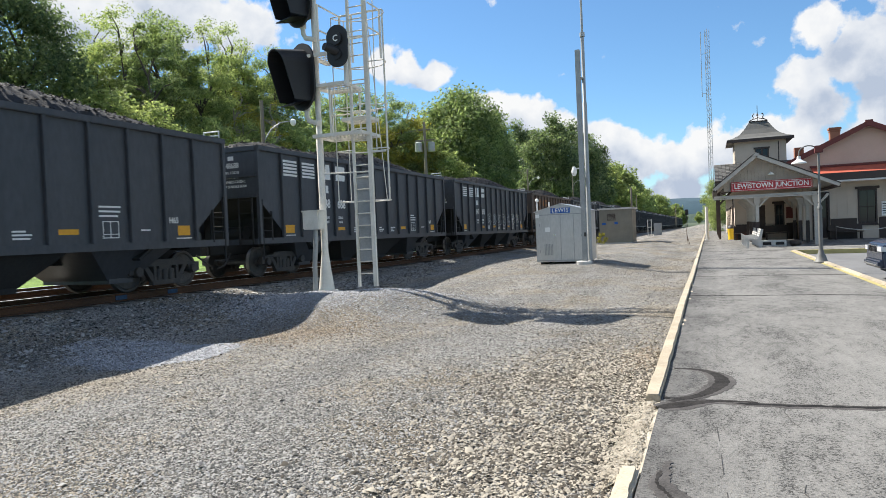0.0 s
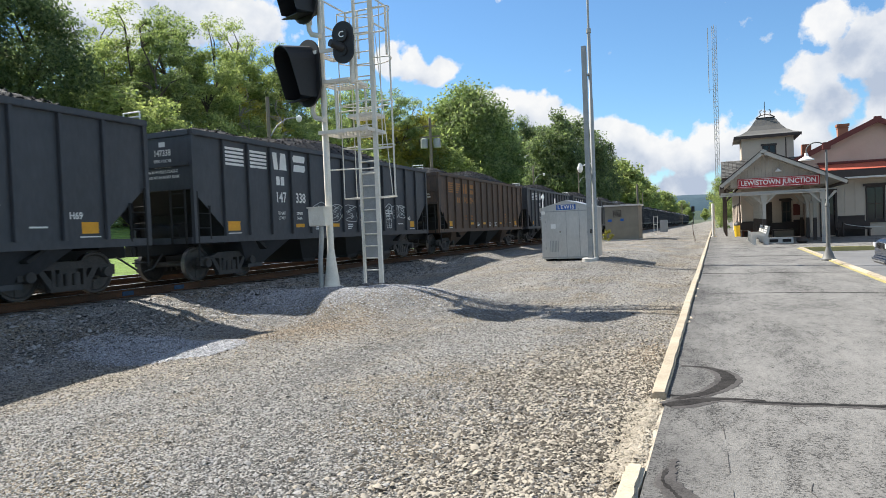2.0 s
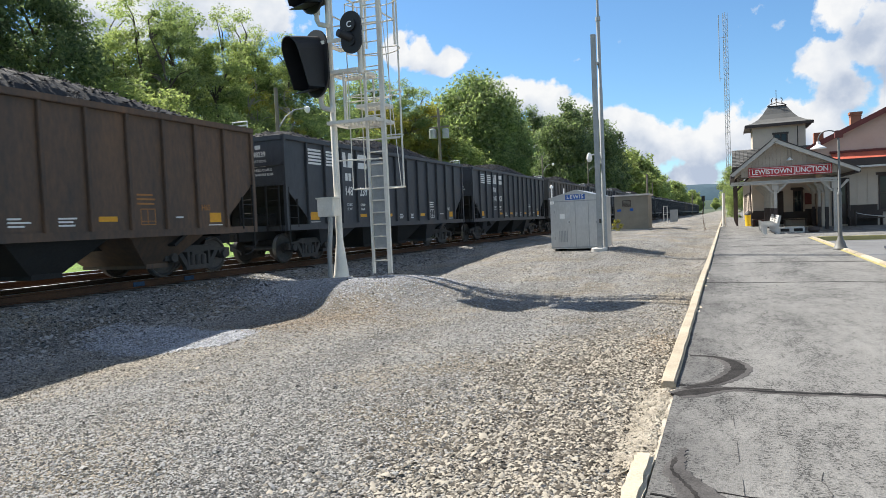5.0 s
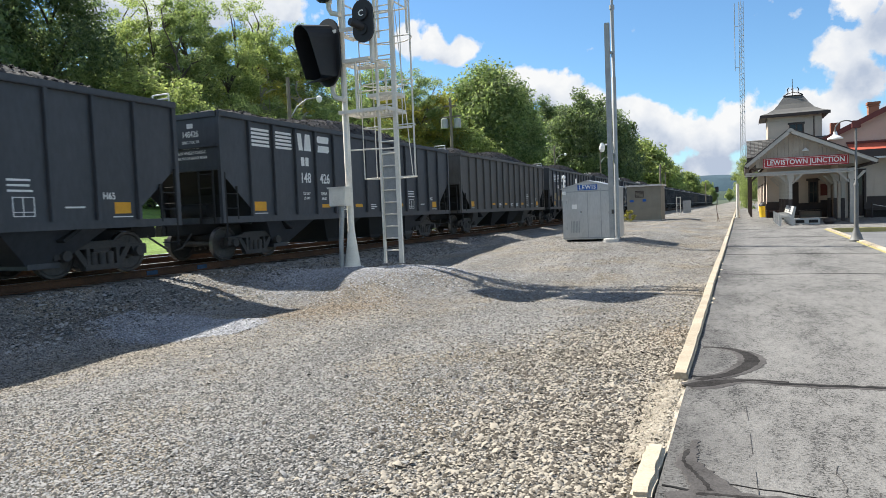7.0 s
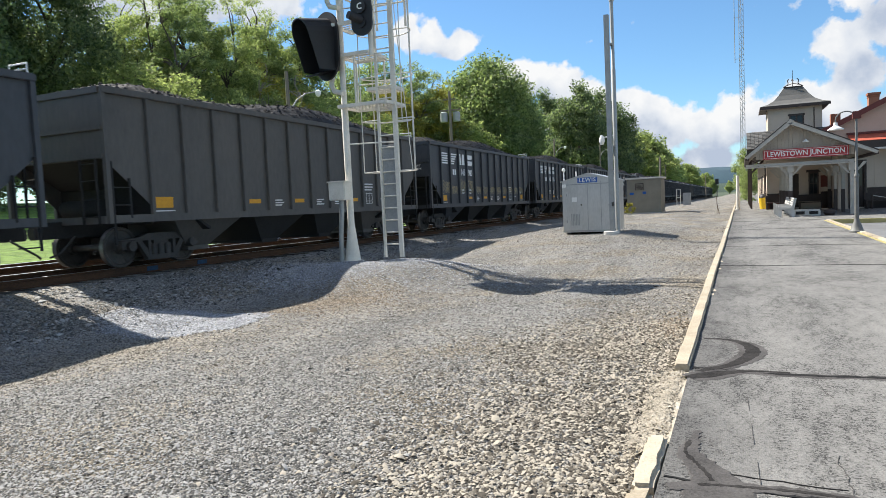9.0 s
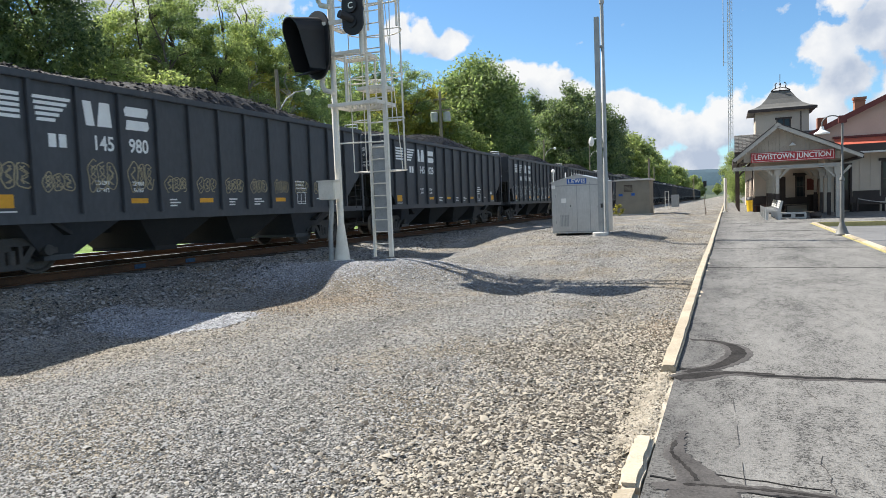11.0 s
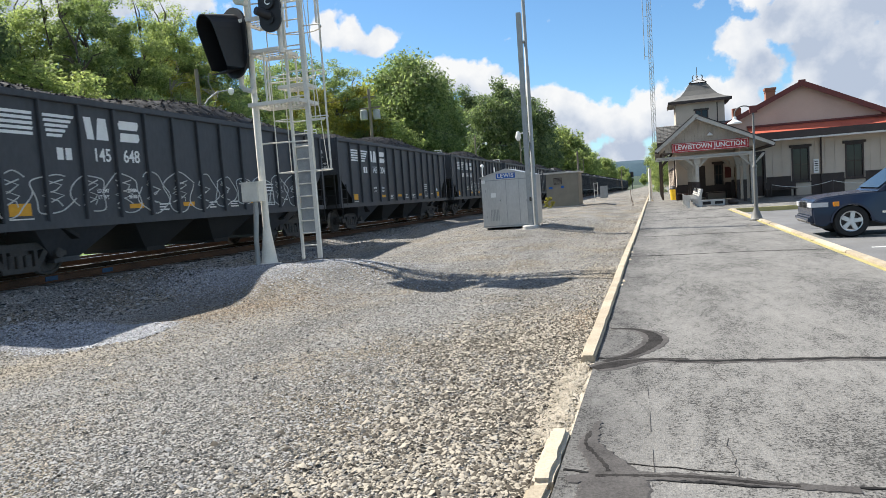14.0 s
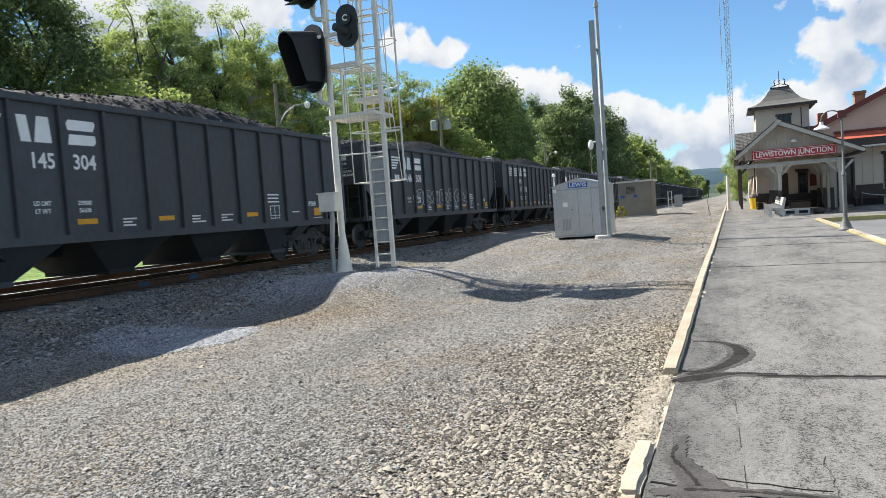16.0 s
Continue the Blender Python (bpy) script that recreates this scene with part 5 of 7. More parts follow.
    part("railing", Mesh().line([(0, 0.68, 4.45), (0.8, 0.68, 4.45), (1.25, 0.68, 4.45)], 0.018, 8), SILVER, s)
    me = Mesh().box(lx1 + 0.02, lx1 + 0.42, ly - 0.03, ly + 0.03, 3.35, 3.40).tube((lx1 + 0.2, ly, 3.4), (lx1 + 0.25, ly, 7.1), 0.012, n=6).tube((lx1 + 0.05, ly, 7.0), (lx1 + 0.42, ly, 2.2), 0.010, n=6)
    part("stay_rod", me, SILVER, s)
    # signal heads face south
    for z in (5.44 - o.z, 7.48 - o.z):
        h = new("signal_head")
        h.parent, h.matrix_basis = s, pose(-0.34, -0.16, z, 0, 0, -22)
        tagged(h, "black oval signal head with a deep hood")
        out = []
        for i in range(28):
            a = 2 * math.pi * i / 28
            out.append((0.52 * math.cos(a), 0.50 * math.sin(a) + (0.32 if math.sin(a) > 0 else -0.32)))
        part("backing", Mesh().prism(out, "y", 0.0, 0.05), BLACK, h)
        part("lamp_case", Mesh().box(-0.24, 0.24, 0.05, 0.4, -0.55, 0.55, c=0.04), BLACK, h)
        me = Mesh()
        hood = [(0.36, -0.62), (0.37, 0.30)] + [(0.37 * math.cos(a), 0.30 + 0.37 * math.sin(a)) for a in [math.pi * i / 10 for i in range(1, 10)]] + [(-0.37, 0.30), (-0.36, -0.62)]
        vs, fs = [], []
        for y, k, dz in ((0.0, 1.0, 0.0), (-0.80, 0.92, -0.06)):
            for x, zz in hood:
                vs.append((x * k, y * (0.55 + 0.45 * (zz + 0.62) / 1.29), zz * k + dz))
            for x, zz in hood:
                vs.append((x * k * 0.94, y * (0.55 + 0.45 * (zz + 0.62) / 1.29), zz * k * 0.96 + dz))
        n = len(hood)
        for i in range(n - 1):
            fs += [(i, i + 1, 2 * n + i + 1, 2 * n + i), (n + i + 1, n + i, 3 * n + i, 3 * n + i + 1), (2 * n + i, 2 * n + i + 1, 3 * n + i + 1, 3 * n + i)]
        me.add(vs, fs)
        me.add([(-0.33, 0, -0.62), (0.33, 0, -0.62), (0.32, -0.45, -0.72), (-0.32, -0.45, -0.72), (-0.33, 0, -0.64), (0.33, 0, -0.64), (0.32, -0.45, -0.74), (-0.32, -0.45, -0.74)],
               [(0, 1, 2, 3), (4, 7, 6, 5), (3, 2, 6, 7)])
        part("hood", me, BLACK, h, "deep sheet-metal snow hood")
        for zz in (-0.36, 0.0, 0.36):
            part("lens", Mesh().lathe([(0.10, -0.03), (0.105, -0.005)], (0, 0, zz), "y", 16), GLASS, h)
        me = Mesh().line([(0, 0.12, -0.7), (0, 0.12, -0.95), (0.08, 0.13, -1.08), (0.40, 0.16, -1.18)], 0.06, 12).tube((0, 0.12, -0.82), (0, 0.12, -0.68), 0.085, n=12)
        part("bracket_pipe", me, SILVER, h, "bent silver bracket pipe", smooth=True)
    h = new("marker_head")
    h.parent, h.matrix_basis = s, pose(-8.0 - o.x, -0.5, 5.95 - o.z)
    tagged(h, "small black oval marker head with a white letter")
    out = [(0.275 * math.cos(a), 0.27 * math.sin(a) + (0.22 if math.sin(a) > 0 else -0.22)) for a in [2 * math.pi * i / 28 for i in range(28)]]
    part("backing", Mesh().prism(out, "y", 0.0, 0.05), BLACK, h)
    part("lamp_case", Mesh().lathe([(0.15, -0.06), (0.15, 0.3)], (0, 0, 0.16), "y", 18).lathe([(0.12, -0.04), (0.12, 0.25)], (0, 0, -0.2), "y", 18), BLACK, h)
    words("letter", "C", 0.2, WHITE, h, pose(0, -0.066, 0.16, 90, 0, 0))
    part("visor", Mesh().tube((-0.02, 0, -0.13), (-0.16, -0.3, -0.06), 0.11, 0.09, n=14), BLACK, h, smooth=True)
    part("bracket_pipe", Mesh().tube((0.05, 0.3, -0.9), (0.05, 0.3, 0.1), 0.055, n=12).tube((0.05, 0.05, -0.1), (0.05, 0.3, -0.1), 0.05, n=10), SILVER, h)


make_signal()


# ---- huts, poles and cabinets beside the line ----
def make_hut():
    h = thing("equipment_hut", "brushed aluminium railway equipment hut on skids", "hut", m=pose(-4.98, 23.9, 0.2))
    me = Mesh().prism([(-0.93, 0), (0.93, 0), (0.93, 1.83), (0.0, 2.08), (-0.93, 1.83)], "y", 0, 1.9)
    part("body", me, STEEL_SHED, h, bevel=0.008)
    for s in (-1, 1):
        me = Mesh().add([(0, -0.05, 2.11), (s * 0.98, -0.05, 1.845), (s * 0.98, 1.95, 1.845), (0, 1.95, 2.11), (0, -0.05, 2.085), (s * 0.98, -0.05, 1.82), (s * 0.98, 1.95, 1.82), (0, 1.95, 2.085)],
                        [(0, 1, 2, 3), (4, 7, 6, 5), (0, 4, 5, 1), (3, 2, 6, 7), (1, 5, 6, 2)])
        part("roof_sheet", me, STEEL_SHED, h)
    d = part("door", Mesh().box(-0.78, -0.18, -0.02, -0.002, 0.1, 1.6, c=0.006), STEEL_SHED, h)
    part("latch", Mesh().box(-0.27, -0.22, -0.05, -0.02, 0.95, 1.01), CHROME, d)
    for z in (0.4, 1.35):
        part("hinge", Mesh().tube((-0.78, -0.02, z - 0.05), (-0.78, -0.02, z + 0.05), 0.014, n=8), GALV, d)
    part("notice", Mesh().box(-0.58, -0.40, -0.026, -0.02, 1.1, 1.26), WHITE, d, "small white notice")
    for i in range(6):
        part("louvre", Mesh().box(-0.62 + i * 0.055, -0.59 + i * 0.055, -0.035, -0.02, 0.25, 0.66), GALV, d)
    for x in (-0.02, 0.45):
        part("seam", Mesh().box(x - 0.008, x + 0.008, -0.012, -0.001, 0.05, 1.8), GALV, h)
    for z in (0.04, 1.7):
        part("seam", Mesh().box(-0.93, 0.93, -0.014, -0.001, z, z + 0.03), GALV, h)
    sg = part("sign", Mesh().box(-0.36, 0.34, -0.022, -0.004, 1.76, 1.95), BLUE, h, "blue enamel sign with white letters")
    words("letters", "LEWIS", 0.20, WHITE, sg, pose(-0.01, -0.024, 1.856, 90, 0, 0), spacing=1.15)
    for x in (-0.73, 0.73):
        part("skid", Mesh().box(x - 0.07, x + 0.07, 0.02, 1.88, -0.2, 0), NEAR_BLACK, h)
    part("lifting_lug", Mesh().box(0.9, 0.96, -0.03, 0.03, -0.16, 0.1), IRON, h)
    for x, tall in ((-0.9, 0.36), (-0.45, 0.34), (0.93, 0.4)):
        me = Mesh().tube((x, 0.2, 1.7), (x, 0.2, 1.85 + tall), 0.022, n=8)
        if x < -0.8:
            me.lathe([(0.03, 0), (0.07, 0.03), (0.06, 0.09), (0.02, 0.13)], (x, 0.2, 1.85 + tall), n=12)
        part("vent_pipe", me, WHITE, h, "white pipe")
    part("flood_lamp", Mesh().box(-0.9, -0.78, -0.12, -0.02, 1.62, 1.74, c=0.015), WHITE, h)


make_hut()


def make_poles():
    p = thing("steel_pole", "tall square galvanised steel pole on a concrete footing", "pole", m=pose(-4.02, 23.1, 0.12))
    part("shaft", Mesh().box(-0.08, 0.08, -0.08, 0.08, 0.0, 7.35, c=0.012), GALV, p)
    part("footing", Mesh().lathe([(0.26, -0.3), (0.26, 0.12), (0.23, 0.14)], (-0.04, 0, 0), n=18), STONE_BENCH, p, "pale concrete footing")
    part("band", Mesh().box(-0.092, 0.092, -0.092, 0.092, 1.0, 1.06), GALV, p)
    part("padlock", Mesh().box(0.02, 0.09, -0.13, -0.1, 0.98, 1.12), IRON, p)
    q = thing("steel_pole", "tall round galvanised aerial pole", "pole", m=pose(-3.88, 23.35, 0.1))
    part("shaft", Mesh().lathe([(0.075, -0.2), (0.075, 5.6), (0.06, 5.62), (0.06, 7.9), (0.04, 7.92), (0.035, 13.0)], (0, 0, 0), n=14), GALV, q, smooth=True)
    part("collar", Mesh().lathe([(0.085, 7.86), (0.085, 8.0)], (0, 0, 0), n=14), GALV, q)
    part("bracket", Mesh().box(-0.16, 0.0, -0.18, 0.03, 3.0, 3.05).box(-0.16, 0, -0.18, 0.03, 6.4, 6.45), GALV, q)
    c = part("lamp", Mesh().tube((-0.42, 0, 3.35), (-0.05, 0, 3.4), 0.02, n=8).lathe([(0.04, 0.22), (0.09, 0.1), (0.1, 0.0), (0.05, -0.1)], (-0.45, 0, 3.22), n=14), WHITE, q, "small white lamp")
    h = thing("block_hut", "drab olive flat-roofed trackside hut", "hut", m=pose(-6.38, 50.0, 0.02))
    me = Mesh().box(-1.19, 1.17, 0, 2.6, -0.2, 2.5)
    part("wall", me, SHED_TAN, h)
    part("roof", Mesh().box(-1.32, 1.30, -0.14, 2.74, 2.5, 2.62, c=0.01), POST_WHITE, h, "thin pale flat roof")
    v = part("vent", Mesh().box(-0.62, -0.02, -0.03, -0.004, 1.72, 2.2), DARK_TRIM, h)
    for i in range(5):
        part("slat", Mesh().box(-0.58, -0.06, -0.06, -0.03, 1.76 + i * 0.085, 1.80 + i * 0.085), SHED_TAN, v)
    part("notice", Mesh().box(-0.1, 0.14, -0.02, -0.004, 1.42, 1.6), BLUE, h, "blue notice")
    part("notice", Mesh().box(-1.0, -0.72, -0.02, -0.004, 1.4, 1.56), BLUE, h, "faded blue notice")
    part("plinth", Mesh().box(-1.25, 1.22, -0.05, 2.65, -0.3, 0.08), STONE_BENCH, h)
    c = thing("relay_cabinet", "grey trackside relay cabinet", "cabinet", m=pose(-5.7, 82.0, -0.42))
    part("body", Mesh().box(-0.42, 0.42, 0, 0.6, 0.1, 1.75, c=0.02), GALV, c)
    part("door", Mesh().box(-0.36, 0.36, -0.025, -0.002, 0.2, 1.65, c=0.01), GALV, c)
    part("foot", Mesh().box(-0.35, 0.35, 0.05, 0.55, -0.15, 0.1), IRON, c)
    c = thing("frame_post", "pale steel frame of two posts", "frame", m=pose(-6.6, 82.0, -0.4))
    for x in (-0.2, 0.2):
        part("post", Mesh().box(x - 0.04, x + 0.04, -0.04, 0.04, -0.2, 2.2), SILVER, c)
    for z in (0.3, 1.2, 2.1):
        part("rail", Mesh().box(-0.2, 0.2, -0.02, 0.02, z, z + 0.06), SILVER, c)
    b = thing("bollard_pole", "white steel pipe post at the platform edge", "post", m=pose(-0.2, 52.5, 0))
    part("pipe", Mesh().lathe([(0.11, -0.1), (0.11, 2.38), (0.08, 2.44)], (0, 0, 0), n=14), POST_WHITE, b, smooth=True)
    part("flange", Mesh().lathe([(0.2, 0.0), (0.2, 0.05)], (0, 0, 0), n=14), POST_WHITE, b)

    def lamp_pole(x, y, top, size=1.0):
        z0 = land(x, y)
        p = thing("lamp_pole", "weathered wooden pole with a white street lamp", "lamp post", m=pose(x, y, z0), group="lamp poles behind the train")
        part("pole", Mesh().lathe([(0.12, -0.3), (0.085, top - z0)], (0, 0, 0), n=12), POLE_WOOD, p, smooth=True)
        k = top - z0 - 1.9
        pts = [(0.1, 0, k), (0.3, 0.25, k + 0.5), (0.6, 0.6, k + 0.85), (1.0, 1.0, k + 0.95)]
        part("arm", Mesh().line(pts, 0.03, 8), GALV, p)
        part("lamp_head", Mesh().lathe([(0.05, 0.12), (0.14, 0.06), (0.15, -0.05), (0.09, -0.18), (0.03, -0.21)], (1.05, 1.05, k + 0.92), n=14), WHITE, p, "white lamp head", smooth=True)
    lamp_pole(-20.0, 27.0, 8.2)
    lamp_pole(-20.0, 77.8, 8.4)
    lamp_pole(-20.5, 108.9, 9.8)
    z0 = land(-22, 51.7)
    p = thing("utility_pole", "wooden utility pole with grey transformers", "utility pole", m=pose(-22, 51.7, z0))
    part("pole", Mesh().lathe([(0.16, -0.3), (0.11, 10.7 - z0)], (0, 0, 0), n=12), POLE_WOOD, p, smooth=True)
    for x in (-0.62, 0.62):
        part("transformer", Mesh().lathe([(0.2, -0.4), (0.3, -0.38), (0.3, 0.35), (0.2, 0.42)], (x * 0.8, 0.3 * x, 8.8), n=14), GALV, p, "grey transformer can", smooth=True)
    part("crossarm", Mesh().box(-0.9, 0.9, -0.06, 0.06, 9.3, 9.42).box(-0.55, 0.55, -0.05, 0.05, 10.2, 10.3), POLE_WOOD, p)
    for x, y, top in ((-9.6, 92.0, 6.2), (-18.5, 190.0, 9.0), (-9.5, 215.0, 6.0)):
        z0 = land(x, y)
        p = thing("utility_pole", "plain weathered wooden pole", "utility pole", m=pose(x, y, z0))
        part("pole", Mesh().lathe([(0.15, -0.3), (0.11, top - z0)], (0, 0, 0), n=10), POLE_WOOD, p, smooth=True)
    w = Mesh()
    ends = [(-20, 27, 7.9), (-22, 51.7, 10.2), (-20, 77.8, 8.2), (-20.5, 108.9, 9.6), (-18.5, 190, 8.8)]
    for a, b in zip(ends[:-1], ends[1:]):
        a, b = Vector(a), Vector(b)
        pts = [a.lerp(b, i / 10) - Vector((0, 0, 0.9 * 4 * (i / 10) * (1 - i / 10))) for i in range(11)]
        w.line(pts, 0.013, 5)
    solid("overhead_wire", w, BLACK, "thin black overhead wire between the poles", "wire")
    t = thing("antenna_tower", "slender steel lattice antenna tower", "antenna tower", m=pose(0.42, 110, -0.3))
    r = 0.36
    legs = [(r * math.cos(a), r * math.sin(a)) for a in (0.5, 0.5 + 2.094, 0.5 + 4.189)]
    for x, y in legs:
        part("leg", Mesh().tube((x, y, 0), (x, y, 30.6), 0.035, n=6), GALV, t)
    me = Mesh()
    for k in range(38):
        z = k * 0.8
        for (xa, ya), (xb, yb) in zip(legs, legs[1:] + legs[:1]):
            me.tube((xa, ya, z), (xb, yb, z + 0.8), 0.016, n=4, caps=False).tube((xa, ya, z), (xb, yb, z), 0.016, n=4, caps=False)
    tagged(part("lattice", me, GALV, t), kind="stuff")
    part("whip_aerial", Mesh().tube((-0.9, 0, 20.5), (-0.9, 0, 30.4), 0.05, n=6).tube((-0.9, 0, 21), (-0.2, 0, 21), 0.03, n=6).tube((-0.9, 0, 27), (-0.2, 0, 27), 0.03, n=6), GALV, t)
    s = thing("far_signal", "small dark signal mast far down the line", "railway signal", m=pose(-7.0, 235, -1.3))
    part("mast", Mesh().tube((0, 0, 0), (0, 0, 6.2), 0.12, n=8), BLACK, s)
    part("head", Mesh().box(-0.5, 0.5, -0.3, 0.3, 4.6, 6.4, c=0.05), BLACK, s)
    s = thing("switch_stand", "thin rusty leaning bar beside the platform edge", "stand", m=pose(-1.4, 48, -0.2))
    part("bar", Mesh().tube((0, 0, 0), (-0.12, 0, 1.5), 0.014, n=6), RAIL_SIDE, s)
    part("brace", Mesh().tube((-0.07, 0, 0.8), (0.1, 0.1, 0), 0.012, n=6), RAIL_SIDE, s)


make_poles()


# ---- platform lamp, benches, bin ----
def make_furniture():
    p = thing("platform_lamp", "gooseneck platform lamp with a white enamel shade", "lamp post", m=pose(3.16, 23.45, 0.0))
    part("base", Mesh().lathe([(0.21, -0.05), (0.21, 0.05), (0.17, 0.09), (0.13, 0.22), (0.08, 0.34), (0.065, 0.42)], (0, 0, 0), n=18), LAMP_GREY, p, "flared cast base", smooth=True)
    part("post", Mesh().lathe([(0.06, 0.4), (0.058, 1.66), (0.075, 1.68), (0.07, 1.74), (0.034, 1.8), (0.032, 3.42)], (0, 0, 0), n=14), LAMP_GREY, p, smooth=True)
    pts = [(0, 0, 3.4)] + [(-0.27 + 0.27 * math.cos(a), -0.02, 3.4 + 0.24 * math.sin(a)) for a in [math.pi * i / 10 for i in range(11)]] + [(-0.54, -0.02, 3.3)]
    part("gooseneck", Mesh().line(pts, 0.02, 8), LAMP_GREY, p, smooth=True)
    part("shade", Mesh().lathe([(0.05, 0.17), (0.06, 0.08), (0.13, 0.03), (0.21, -0.02), (0.22, -0.05), (0.19, -0.04), (0.05, 0.05)], (-0.54, -0.02, 3.16), n=20), WHITE, p, "white enamel shade", smooth=True)
    part("control_box", Mesh().box(-0.1, 0.12, -0.06, 0.1, 3.4, 3.62, c=0.01), MAROON, p)

    def bench(m, slat, ends, label):
        b = thing("bench", label, "bench", m=m, group="benches under the canopy")
        for y in (-0.75, 0.75):
            me = Mesh().prism([(-0.34, 0), (-0.22, 0), (-0.20, 0.36), (0.18, 0.34), (0.22, 0), (0.36, 0), (0.34, 0.42), (0.44, 0.9), (0.34, 0.92), (0.22, 0.52), (-0.22, 0.5), (-0.34, 0.62)], "x", -0.04, 0.04)
            part("bench_end", me, ends, b, m=pose(0, y, 0, 0, 0, 90) @ pose(0, 0, 0, 0, 0, -0) if False else Matrix.Translation((0, y, 0)) @ Matrix.Rotation(radians(-90), 4, "Z"))
        for i in range(4):
            part("slat", Mesh().box(-0.26 + i * 0.12, -0.17 + i * 0.12, -0.9, 0.9, 0.42, 0.455, c=0.006), slat, b)
        for i in range(4):
            z = 0.54 + i * 0.1
            part("slat", Mesh().box(0.24 + i * 0.025, 0.265 + i * 0.025, -0.9, 0.9, z, z + 0.08, c=0.006), slat, b)
    for y in (37.2, 39.3, 41.4):
        bench(pose(2.0, y, 0, 0, 0, 0), STONE_BENCH, STONE_BENCH, "pale weathered bench with curved ends")
    bench(pose(1.95, 50.6, 0), WOOD_RED, WOOD_RED, "dark red-brown slatted bench")
    b = thing("litter_bin", "yellow litter bin with a dark domed lid", "bin", m=pose(1.45, 51.8, 0))
    part("drum", Mesh().lathe([(0.26, 0.0), (0.30, 0.75), (0.31, 0.78)], (0, 0, 0), n=20), YELLOW, b, smooth=True)
    part("lid", Mesh().lathe([(0.32, 0.78), (0.30, 0.9), (0.18, 1.02), (0.02, 1.05)], (0, 0, 0), n=20), BLACK, b, smooth=True)
    p = thing("planter", "low white concrete block planter", "planter", m=pose(3.0, 38.3, 0))
    part("trough", Mesh().box(-0.6, 0.6, -0.25, 0.25, -0.06, 0.28, c=0.03), STONE_BENCH, p)
    # the shade of two hollows, as dark plates on the flat front
    for x in (-0.3, 0.3):
        part("recess", Mesh().box(x - 0.2, x + 0.2, -0.262, -0.248, 0.05, 0.2), NEAR_BLACK, p)
    h = thing("tub", "small dark rounded tub on the apron", "tub", m=pose(4.05, 38.6, -0.05))
    part("body", Mesh().lathe([(0.2, 0), (0.28, 0.12), (0.26, 0.26), (0.1, 0.32)], (0, 0, 0), n=16), DARK_TRIM, h, smooth=True)


make_furniture()


# ---- station ----
def slab(a, b, c, d, thick):
    """A sloping roof sheet through four corners."""
    vs = [Vector(p) for p in (a, b, c, d)]
    n = (vs[1] - vs[0]).cross(vs[3] - vs[0]).normalized() * thick
    if n.z > 0:
        n = -n
    return Mesh().add(vs + [v + n for v in vs], [(0, 1, 2, 3), (7, 6, 5, 4), (0, 4, 5, 1), (1, 5, 6, 2), (2, 6, 7, 3), (3, 7, 4, 0)])


def shingles(parent, a, b, c, d, rows, cols, seed):
    """Overlapping shingles on the slope a-b (eave) to d-c (ridge)."""
    a, b, c, d = (Vector(p) for p in (a, b, c, d))
    n = (b - a).cross(d - a).normalized()
    if n.z < 0:
        n = -n
    rnd = random.Random(seed)
    me = Mesh()
    for i in range(rows):
        for j in range(cols):
            u0, u1 = j / cols + 0.002, (j + 1) / cols - 0.002
            v0, v1 = i / rows, (i + 1.05) / rows
            q = [(a.lerp(b, u)).lerp(d.lerp(c, u), min(1, v)) for u, v in ((u0, v0), (u1, v0), (u1, v1), (u0, v1))]
            lift = rnd.uniform(0.022, 0.034)
            me.add([q[0] + n * lift, q[1] + n * lift, q[2] + n * 0.008, q[3] + n * 0.008, q[0] + n * 0.004, q[1] + n * 0.004], [(0, 1, 2, 3), (0, 4, 5, 1)])
    ob = part("shingles", me, SHINGLE_MANY, parent, "weathered grey shingles")
    tagged(ob, kind="stuff")


SHINGLE_MANY = surface("grey_shingle_courses", (0.06, 0.06, 0.059), (0.135, 0.131, 0.124), 0.85, big=0.8, fine=40, bump=0.4, island=0.2)


